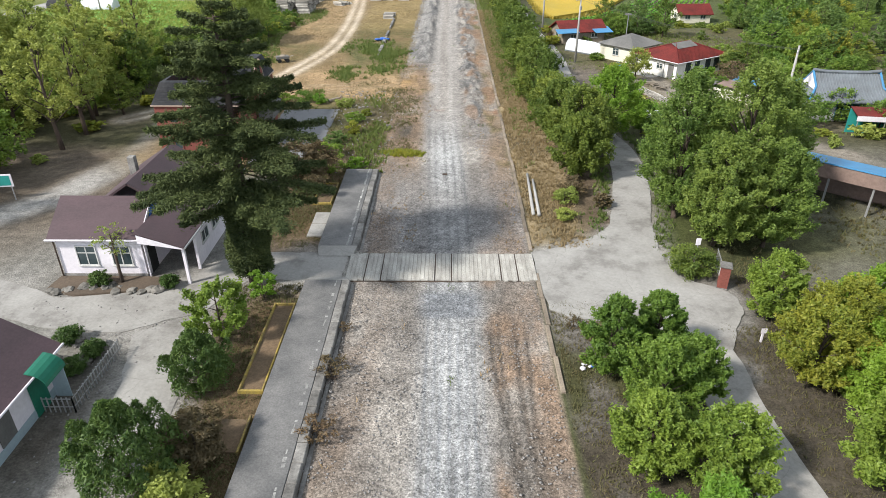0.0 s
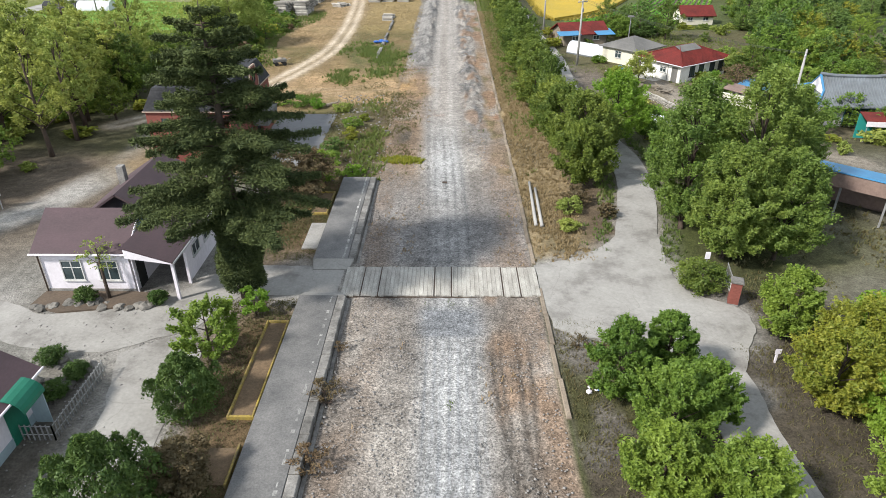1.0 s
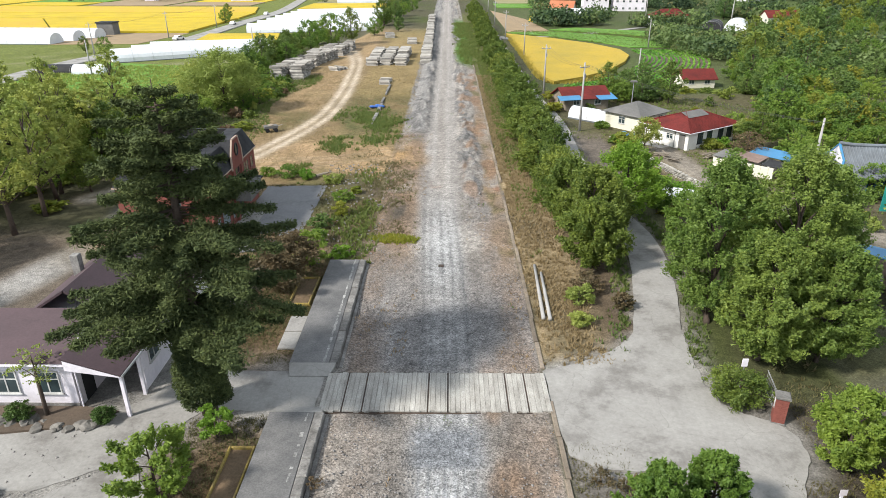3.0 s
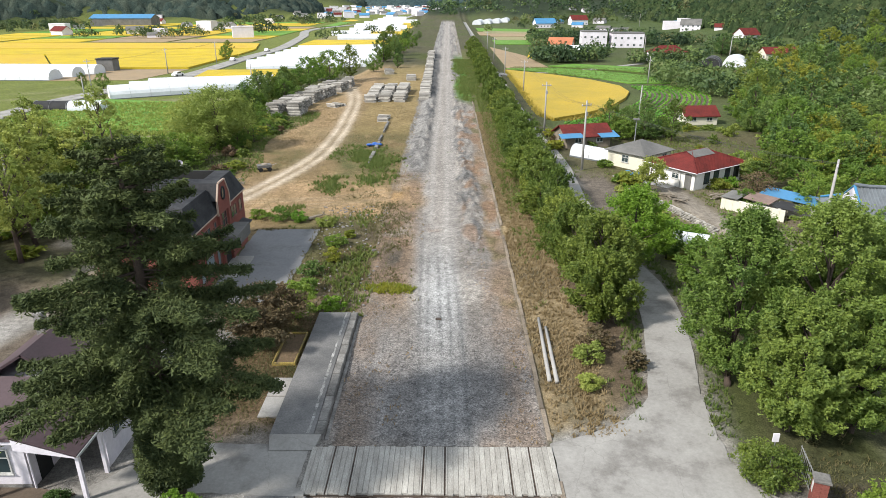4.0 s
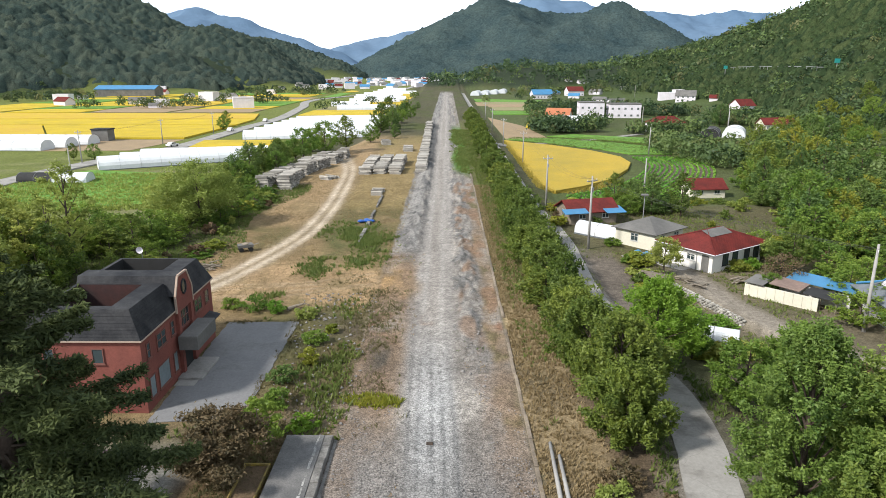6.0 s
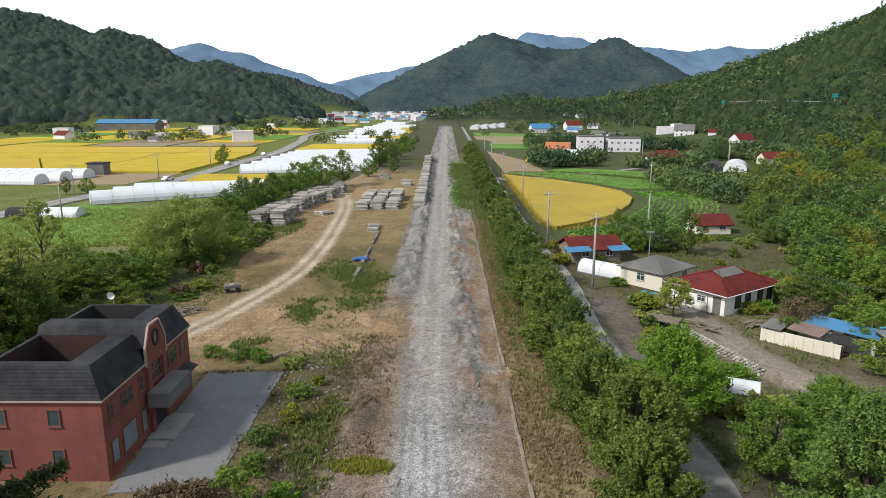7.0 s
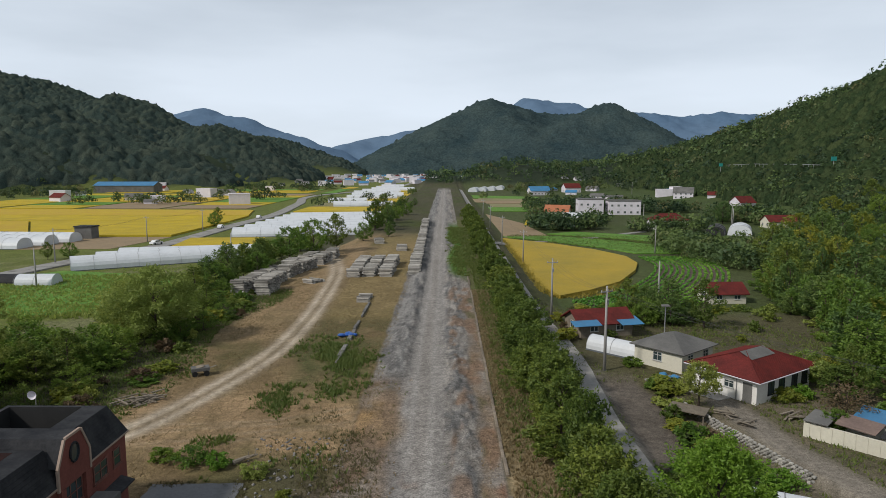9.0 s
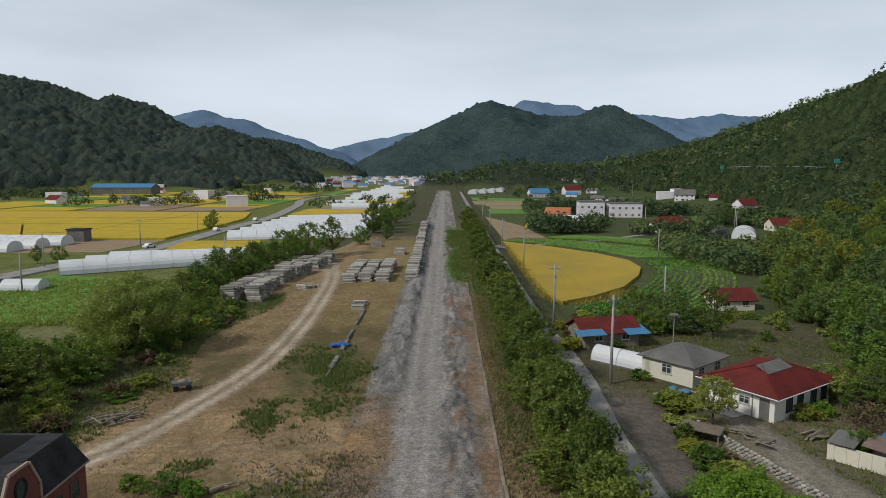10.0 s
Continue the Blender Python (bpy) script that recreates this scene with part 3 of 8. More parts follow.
# ---- ground ----
def height(x, y):
    """Ground height. The rail bed is level; fields and houses lie lower; hills close the valley on both sides."""
    x, y = np.asarray(x, dtype=float), np.asarray(y, dtype=float)
    z = np.zeros(np.broadcast(x, y).shape)
    near = smooth01(60, 76, y)
    z = z - 1.35 * smooth01(13.0, 16.5, x) * near - 0.35 * smooth01(18, 24, x) * (1 - near)
    z = z - 1.9 * smooth01(17, 24, x) * smooth01(134, 150, y)
    z = z - 3.2 * smooth01(-36, -50, x) * smooth01(95, 125, y) - 3.2 * smooth01(-24, -34, x) * smooth01(205, 250, y) * (1 - smooth01(-36, -50, x))
    z = z - 0.8 * smooth01(18.2, 19.4, x) * (1 - smooth01(25.4, 26.0, x - 0.28 * (97 - y) * (y < 97))) * smooth01(74, 79, y) * (1 - smooth01(103, 106, y))
    start = 62 + 75 * smooth01(100, 320, y)
    crest = np.clip(144 - (y - 620) * 0.205, 12, 157)
    z = z + crest * smooth01(start, start + 380, x) ** 1.25 * (1 + 0.12 * fbm(x / 90, y / 90, 5)) * smooth01(-200, 60, y)
    gully = 1 - 2 * np.abs(fbm(x / 75 + 0.3 * fbm(x / 60, y / 60, 15, 2), y / 130, 16, 3))
    z = z + 6.0 * gully * smooth01(25, 80, z)
    if np.max(y) > 420:
        z = np.maximum(z, massif(x, y, WEST_RIDGES, 0.60, 11, 8.0))
    z = z + 22 * np.exp(-(((x - 200) / 190) ** 2 + ((y - 960) / 110) ** 2)) + 14 * np.exp(-(((x - 90) / 60) ** 2 + ((y - 900) / 90) ** 2))
    return z


def tile_axis(lo, hi, step, far, before=1.05):
    """Fine steps between lo and hi, growing outwards."""
    a = list(np.arange(lo, hi + step, step))
    s, p = step, a[-1]
    while p < far:
        s *= 1.055 if p < 600 else 1.12
        p += s
        a.append(p)
    s, p = step, a[0]
    while p > -far:
        s *= before if p > -600 else 1.12
        p -= s
        a.insert(0, p)
    return np.array(a)


ROAD_NORTH = ((11.6, 38.6), (13.2, 42.2), (14.3, 46.2), (15.6, 51.2), (16.8, 58.0), (16.9, 68.0), (16.6, 80.0), (16.4, 92.0), (17.2, 106.0), (17.0, 120.0), (16.0, 140.0), (15.8, 200.0), (15.8, 300.0), (15.8, 420.0), (16.2, 700.0))
ROAD_SOUTH = ((13.9, 33.0), (14.7, 29.0), (14.5, 25.0), (14.8, 19.0), (15.2, 10.0), (15.5, -30.0))
DIRT = ((-37.0, 72.0), (-30.0, 80.0), (-25.5, 86.0), (-22.3, 96.0), (-19.6, 110.0), (-19.2, 124.0), (-19.6, 138.0), (-21.8, 168.0), (-26.0, 190.0))


def spline(pts, n):
    """Catmull-Rom through pts."""
    p = [np.array(q, dtype=float) for q in pts]
    p = [2 * p[0] - p[1]] + p + [2 * p[-1] - p[-2]]
    out = []
    for i in range(1, len(p) - 2):
        for t in np.linspace(0, 1, n, endpoint=False):
            out.append(0.5 * ((2 * p[i]) + (p[i + 1] - p[i - 1]) * t + (2 * p[i - 1] - 5 * p[i] + 4 * p[i + 1] - p[i + 2]) * t ** 2 + (3 * p[i] - p[i - 1] - 3 * p[i + 1] + p[i + 2]) * t ** 3))
    out.append(p[-2])
    return np.array(out)


def away(x, y, pts):
    """Distance from points to a polyline."""
    best = np.full(np.shape(x), 1e9)
    for a, b in zip(pts[:-1], pts[1:]):
        dx, dy = b[0] - a[0], b[1] - a[1]
        t = np.clip(((x - a[0]) * dx + (y - a[1]) * dy) / (dx * dx + dy * dy + 1e-9), 0, 1)
        best = np.minimum(best, np.hypot(x - a[0] - t * dx, y - a[1] - t * dy))
    return best


APRON_EAST = [(5.95, 40.9), (5.95, 36.9), (6.3, 33.6), (7.6, 32.7), (9.4, 32.5), (10.9, 32.5), (12.1, 31.4), (13.2, 29.6), (13.5, 27.6), (15.9, 27.8), (16.1, 29.6), (16.9, 31.3), (18.1, 33.2), (18.4, 35.0), (17.7, 36.2), (16.4, 36.9), (15.5, 37.8), (15.2, 39.5), (15.3, 42.0), (15.8, 45.4), (14.9, 48.0), (13.6, 48.0), (12.7, 45.6), (11.3, 43.7), (9.2, 42.3), (7.6, 41.5)]
APRON_WEST = [(-30.0, 33.5), (-24.5, 31.6), (-19.4, 31.0), (-15.2, 33.4), (-13.4, 37.0), (-7.2, 37.1), (-7.2, 40.8), (-15.0, 41.0), (-17.0, 38.0), (-19.0, 36.0), (-25.0, 34.8), (-30.0, 37.0)]
DRIVE = [(-18.6, 30.8), (-15.4, 33.2), (-13.9, 31.0), (-13.8, 22.0), (-14.4, 8.0), (-17.4, 8.0), (-16.6, 20.0), (-17.2, 26.0)]


def albedo(x, y):
    """Surface colour by zone: gravel bed, tracks, dry grass, weeds, soil, woodland; some cast shadow on the bed is
    painted in.
    """
    n1, n2, n3 = fbm(x / 2.2, y / 2.2, 1), fbm(x / 7, y / 9, 2), fbm(x / 0.9, y / 1.6, 3)

    def over(c, colour, w):
        w = np.clip(w, 0, 1)[..., None]
        return c * (1 - w) + np.array(colour) * w
    c = np.zeros(x.shape + (3,)) + np.array((0.10, 0.095, 0.055))
    c = over(c, (0.085, 0.10, 0.035), smooth01(-0.2, 0.6, n2))
    c = over(c, (0.045, 0.07, 0.022), smooth01(75, 160, x) + smooth01(-380, -450, x))
    c = over(c, (0.035, 0.05, 0.028), smooth01(1.5, 5.0, height(x, y)))
    # lower land on either side
    c = over(c, (0.17, 0.20, 0.05), smooth01(-38, -50, x) * smooth01(110, 130, y) * (1 - smooth01(-380, -450, x)) * 0.9)
    c = over(c, (0.15, 0.13, 0.07), smooth01(17, 22, x) * smooth01(76, 90, y) * (1 - smooth01(60, 90, x)) * (0.5 + 0.4 * n2))
    c = over(c, (0.085, 0.115, 0.04), smooth01(17, 24, x) * smooth01(128, 150, y) * (1 - smooth01(250, 300, x)) * (0.75 + 0.3 * n2))
    c = over(c, (0.27, 0.245, 0.16), smooth01(-40, -52, x) * smooth01(110, 130, y) * (1 - smooth01(190, 230, y)) * smooth01(0.1, 0.5, n2 + 0.8 * n1) * 0.45)
    c = over(c, (0.21, 0.175, 0.125), smooth01(25, 28, x + n1) * (1 - smooth01(44, 50, x + 3 * n1)) * smooth01(68, 74, y) * (1 - smooth01(98, 106, y + 3 * n1)) * np.clip(0.6 + 0.5 * n1, 0, 0.9))
    c = over(c, (0.035, 0.05, 0.028), smooth01(1.5, 4.0, height(x, y)) * smooth01(300, 500, y))
    # dusty yard west of the bed
    yard = smooth01(-44, -38, x + 2 * n2) * (1 - smooth01(-15, -12.5, x)) * smooth01(5, 12, y) * (1 - smooth01(50, 58, y + 2 * n2))
    c = over(c, (0.30, 0.29, 0.272), yard * (0.8 + 0.25 * n2))
    c = over(c, (0.20, 0.185, 0.165), yard * smooth01(0.1, 0.8, n2 + 0.5 * n1) * 0.7)
    c = over(c, (0.16, 0.13, 0.10), smooth01(-27, -33, x - 0.25 * (y - 40)) * (1 - smooth01(60, 66, y)) * smooth01(30, 50, y) * smooth01(-60, -50, x))
    c = over(c, (0.40, 0.385, 0.36), np.exp(-(away(x, y, ((-40, 42), (-33.5, 50), (-30.5, 60), (-31, 74))) / 2.0) ** 4) * (0.8 + 0.2 * n1))
    # verge between platform and yard
    verge = smooth01(-15.5, -13.8, x + 0.5 * n1) * (1 - smooth01(-9.6, -9.2, x)) * (1 - smooth01(58, 64, y))
    c = over(c, (0.15, 0.105, 0.06), verge)
    # land north-west of the bed: dry straw-coloured grass
    nw = smooth01(-33, -27, x + 3 * n2) * (1 - smooth01(-7.5, -5.5, x + 0.8 * n1)) * smooth01(54, 60, y) * (1 - smooth01(230, 260, y))
    c = over(c, (0.25, 0.19, 0.11), nw)
    c = over(c, (0.125, 0.12, 0.055), nw * smooth01(0.0, 0.5, n2 + 0.5 * n1) * 0.8)
    c = over(c, (0.30, 0.23, 0.13), nw * smooth01(0.15, 0.6, n3 - 0.6 * n2) * 0.8)
    c = over(c, (0.43, 0.31, 0.19), nw * smooth01(78, 85, y + 2.5 * n1 + 3 * n2) * (1 - smooth01(93, 99, y + 2.5 * n1 + 3 * n2)) * np.clip(0.7 + 0.5 * n3 + 0.3 * n1, 0, 1))
    for off in (0.0, 1.1, 3.0, 4.2):
        sw = np.abs(y - (82.0 + off + 0.012 * (x + 27) ** 2 + 0.35 * np.sin(x / 2.5 + off)))
        c = over(c, (0.44, 0.37, 0.27), nw * np.exp(-(sw / 0.28) ** 2) * smooth01(-27, -22, x) * (1 - smooth01(-9, -5, x)) * (0.45 + 0.4 * n3))
    c = over(c, (0.11, 0.12, 0.05), nw * smooth01(-18.5, -15.0, x + 2 * n1 + 2 * n2) * smooth01(90, 99, y + 5 * n2 + 3 * n1) * (1 - smooth01(112, 120, y + 3 * n2 + 2 * n1)) * np.clip(0.75 + 0.5 * n3, 0, 1))
    c = over(c, (0.38, 0.28, 0.17), nw * (1 - smooth01(-21, -19.5, x)) * smooth01(112, 118, y + 2 * n1) * (0.7 + 0.3 * n3))
    c = over(c, (0.30, 0.24, 0.12), nw * smooth01(-18.5, -16.5, x) * smooth01(124, 130, y) * 0.7)
    c = over(c, (0.115, 0.115, 0.06), nw * smooth01(-17, -11, x + n1) * (1 - smooth01(76, 83, y + 2 * n1)) * smooth01(-0.3, 0.6, n2 + 0.5 * n3))
    c = over(c, (0.13, 0.11, 0.085), nw * smooth01(-12, -9, x) * (1 - smooth01(74, 80, y)) * smooth01(-0.6, 0.4, n1))
    # ballast bed
    bed = smooth01(-6.9, -6.3, x + 0.25 * n1) * (1 - smooth01(5.6, 6.0, x + 0.1 * n1)) * (1 - smooth01(640, 720, y))
    c = over(c, (0.26, 0.235, 0.21), bed)
    c = over(c, (0.37, 0.34, 0.305), bed * smooth01(-0.2, 0.7, n1))
    c = over(c, (0.30, 0.17, 0.085), bed * smooth01(1.8, 2.4, x) * (1 - smooth01(46, 54, y)) * smooth01(0.0, 0.7, n3 + 0.4 * n2) * 0.6)
    # grey band past the crossing: the spruce's cast shadow painted on the gravel
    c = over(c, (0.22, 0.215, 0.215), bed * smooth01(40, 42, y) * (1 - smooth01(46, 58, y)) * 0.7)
    # weedy, brown west side of the bed past the platform; straw drifting over it
    side = bed * (1 - smooth01(-4.0, -2.9, x + 0.5 * n1)) * smooth01(54, 60, y + 1.5 * n1) * (1 - smooth01(97, 101, y + n1))
    c = over(c, (0.165, 0.135, 0.105), side)
    c = over(c, (0.25, 0.155, 0.10), side * smooth01(0.0, 0.5, n3 + 0.5 * n1) * 0.8)
    c = over(c, (0.31, 0.285, 0.25), side * smooth01(0.2, 0.6, n1 - 0.6 * n3) * 0.8)
    c = over(c, (0.095, 0.09, 0.075), side * smooth01(0.25, 0.7, n2 - 0.5 * n1) * 0.8)
    # wheel-worn pale strip, dimmed past the crossing by the painted spruce shadow
    mid = np.exp(-((x - (0.15 - 0.9 * smooth01(40, 75, y))) / 1.75) ** 4)
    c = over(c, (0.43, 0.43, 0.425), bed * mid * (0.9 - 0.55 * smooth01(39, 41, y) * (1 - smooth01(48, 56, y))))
    for k, w in ((-1.35, 0.16), (-0.75, 0.12), (0.1, 0.14), (0.75, 0.1), (1.5, 0.16)):
        c = over(c, (0.19, 0.19, 0.19), bed * np.exp(-((x - k - 0.12 * np.sin(y / 9 + k) + 0.9 * smooth01(40, 75, y)) / w) ** 2) * (0.55 + 0.4 * n3))
    tyre = 0.5 + 0.5 * np.cos((x + 0.10 * np.sin(y / 7) + 0.9 * smooth01(40, 75, y)) * 2 * np.pi / 0.44)
    c = over(c, (0.24, 0.25, 0.265), bed * mid * tyre ** 2 * (0.55 + 0.45 * n2) * (1 - smooth01(31, 34, y) * (1 - smooth01(70, 90, y))))
    for k in (2.8, 3.2, 4.0, 4.5):
        c = over(c, (0.13, 0.115, 0.10), bed * np.exp(-((x - k + 0.03 * (y - 28) - 0.25 * np.sin(y / 3.5 + k)) / 0.13) ** 2) * (1 - smooth01(30, 35, y)) * 0.9)
    c = over(c, (0.225, 0.235, 0.25), bed * np.exp(-((x - 0.1) / 2.0) ** 6) * smooth01(32.3, 33, y) * (1 - smooth01(35.2, 36, y)) * 0.9)
    far = smooth01(60, 80, y)
    c = over(c, (0.345, 0.315, 0.285), bed * far * np.exp(-((x + 0.8) / 2.1) ** 4))
    for k in (-1.7, 0.05):
        c = over(c, (0.42, 0.395, 0.365), bed * far * np.exp(-((x - k - 0.1 * np.sin(y / 11)) / 0.32) ** 2) * 0.6)
    c = over(c, (0.20, 0.193, 0.185), bed * far * smooth01(1.0, 1.5, x + 0.4 * n1) * (1 - smooth01(3.8, 4.6, x)) * smooth01(-0.2, 0.3, n3 + 0.8 * fbm(x / 0.35, y / 0.6, 43, 3)))
    c = over(c, (0.34, 0.315, 0.285), bed * far * smooth01(1.0, 1.5, x) * (1 - smooth01(3.8, 4.6, x)) * smooth01(0.1, 0.4, fbm(x / 0.4, y / 0.7, 44, 3) - 0.4 * n3))
    c = over(c, (0.27, 0.135, 0.075), bed * far * np.exp(-((x + 1.2) / 0.9) ** 2) * smooth01(0.25, 0.7, n1 + 0.5 * n3) * (1 - smooth01(84, 92, y)) * 0.6)
    c = over(c, (0.30, 0.205, 0.12), bed * smooth01(3.8, 4.7, x + 0.6 * n1) * smooth01(50, 58, y) * (1 - smooth01(120, 150, y)) * np.clip(0.6 + 0.5 * n3, 0, 0.9))
    c = over(c, (0.12, 0.12, 0.055), bed * smooth01(3.9, 4.7, x + 0.6 * n1) * smooth01(52, 60, y) * smooth01(0.2, 0.6, n3 - 0.5 * n1) * 0.7)
    c = over(c, (0.27, 0.12, 0.06), bed * smooth01(3.0, 5.5, x) * smooth01(0.45, 0.9, n1) * smooth01(44, 50, y) * 0.7)
    c = over(c, (0.42, 0.28, 0.14), bed * (1 - smooth01(-4.5, -2.0, x + n1)) * smooth01(80, 85, y + 2 * n1) * (1 - smooth01(92, 98, y + n1)) * np.clip(0.7 + 0.5 * n3, 0, 0.95))
    c = over(c, (0.29, 0.28, 0.265), bed * (1 - smooth01(-3.9, -2.9, x + 0.7 * n1)) * smooth01(97, 102, y) * 0.85)
    c = over(c, (0.17, 0.163, 0.158), bed * (1 - smooth01(-3.2, -2.4, x + 0.4 * n1)) * smooth01(97, 102, y) * smooth01(0.0, 0.4, n3 + 0.7 * fbm(x / 0.4, y / 0.7, 45, 3)) * 0.9)
    # dark strip along the sleeper stacks: their shadow, put into the bed colour
    c = over(c, (0.10, 0.10, 0.10), bed * (1 - smooth01(-3.4, -2.4, x + 0.3 * n1)) * smooth01(165, 172, y) * (1 - smooth01(290, 310, y)) * 0.8)
    c = over(c, (0.10, 0.19, 0.035), smooth01(1.6, 3.2, x + 1.2 * n2) * (1 - smooth01(7, 9, x)) * smooth01(158, 172, y + 5 * n2) * (1 - smooth01(270, 300, y)))
    grit = fbm(x / 0.8, y / 2.4, 47, 3)
    c = over(c, (0.27, 0.175, 0.115), bed * far * smooth01(1.6, 2.6, x + 0.5 * grit) * smooth01(0.0, 0.45, grit + 0.4 * n2) * (1 - smooth01(150, 165, y)) * 0.75)
    c = over(c, (0.26, 0.185, 0.125), bed * smooth01(52, 60, y) * (1 - smooth01(-3.2, -2.2, x + 0.5 * grit)) * (1 - smooth01(94, 102, y)) * np.clip(0.55 + 0.6 * grit, 0, 0.85))
    c = over(c, (0.25, 0.19, 0.145), bed * (1 - far) * np.clip(smooth01(2.6, 4.2, x + 0.6 * grit) + 1 - smooth01(-4.6, -3.0, x + 0.6 * grit), 0, 1) * np.clip(0.4 + 0.6 * grit, 0, 0.7))
    # verge east of the kerb
    ve = smooth01(5.8, 6.2, x) * (1 - smooth01(13.2, 14.5, x)) * smooth01(41, 43, y) * (1 - smooth01(300, 330, y))
    c = over(c, (0.21, 0.165, 0.10), ve)
    c = over(c, (0.14, 0.125, 0.075), ve * smooth01(0.0, 0.5, n3 + 0.6 * n2) * 0.8)
    c = over(c, (0.33, 0.255, 0.15), ve * smooth01(-0.4, 0.5, n1) * (1 - smooth01(100, 120, y)))
    c = over(c, (0.12, 0.14, 0.045), ve * smooth01(75, 95, y + 6 * n2) * 0.75)
    c = over(c, (0.14, 0.105, 0.07), ve * smooth01(9.5, 11.5, x))
    vs = smooth01(5.8, 6.4, x) * (1 - smooth01(23, 26, x)) * (1 - smooth01(37.5, 38.5, y))
    c = over(c, (0.10, 0.085, 0.064), vs)
    c = over(c, (0.20, 0.185, 0.165), vs * (1 - smooth01(10, 11.5, x)) * smooth01(-0.1, 0.4, n1 - 0.4 * n3) * 0.8)
    c = over(c, (0.085, 0.085, 0.04), vs * (1 - smooth01(10, 11.5, x)) * smooth01(0.1, 0.6, n1 + n3))
    c = over(c, (0.11, 0.09, 0.07), np.exp(-(((x + 22.5) / 4.2) ** 4 + ((y - 36.6 + 0.05 * (x + 22)) / 1.7) ** 4)) * np.clip(0.9 + 0.4 * n3, 0, 1))
    c = over(c, (0.12, 0.105, 0.085), np.exp(-(((x + 19.6 + 0.08 * (y - 25)) / 2.0) ** 4 + ((y - 25.0) / 6.0) ** 4)) * np.clip(0.8 + 0.5 * n1, 0, 1))
    lot = smooth01(23, 25.5, x) * (1 - smooth01(60, 68, y)) * (1 - smooth01(60, 80, x)) * smooth01(5, 15, y)
    c = over(c, (0.20, 0.185, 0.16), lot * (0.7 + 0.3 * n1))
    c = over(c, (0.12, 0.12, 0.06), lot * smooth01(0.1, 0.8, n2))
    # dirt lane by the houses, dug plot
    plot = smooth01(18.0, 18.8, x) * (1 - smooth01(23.5, 24.5, x - 0.14 * (100 - y))) * smooth01(78, 82, y) * (1 - smooth01(103, 107, y))
    c = over(c, (0.17, 0.145, 0.12), plot)
    c = over(c, (0.29, 0.255, 0.21), np.exp(-(away(x, y, ((30, 96), (30.6, 86), (33.5, 74), (40, 62))) / 1.9) ** 4))
    # dust spread round the concrete
    for ring, reach in ((APRON_EAST, 0.9), (APRON_WEST, 1.6), (DRIVE, 1.2)):
        d = away(x, y, ring + ring[:1])
        c = over(c, (0.33, 0.315, 0.29), np.exp(-(d / reach) ** 2) * np.clip(0.75 + 0.7 * n1 + 0.4 * n3, 0, 1) * (x * np.sign(ring[0][0]) > 6))
    d = away(x, y, spline(ROAD_NORTH[:9], 6))
    c = over(c, (0.27, 0.25, 0.22), np.exp(-(d / 2.5) ** 4) * np.clip(0.6 + 0.8 * n1 + 0.4 * n3, 0, 1))
    # dirt road with its two ruts
    dd = away(x, y, spline(DIRT, 8))
    c = over(c, (0.36, 0.30, 0.22), np.exp(-(dd / 2.1) ** 4) * np.clip(0.8 + 0.4 * n1, 0, 1))
    c = over(c, (0.60, 0.53, 0.44), np.exp(-((dd - 0.85) / 0.5) ** 2) * np.clip(0.85 + 0.3 * n3, 0, 1))
    c = over(c, (0.27, 0.22, 0.15), np.exp(-(dd / 0.3) ** 2) * 0.7)
    c = c * np.clip(1 + 0.06 * fbm(x / 0.6, y / (1.0 + 2.0 * far), 41, 3) + 0.10 * (1 - bed * far) * n1 + 0.10 * bed * fbm(x / 0.7, y / 9, 42, 3), 0.5, 1.5)[..., None]
    c = c * (1 + nw[..., None] * np.array((0.05, 0.0, -0.07)))
    grey = c.mean(-1, keepdims=True)
    stones = np.clip(0.3 + 0.7 * bed - 0.2 * yard, 0.08, 1.0)
    return np.concatenate([np.clip((grey + (c - grey) * 1.0) * 0.8, 0.02, 0.7), stones[..., None]], -1)


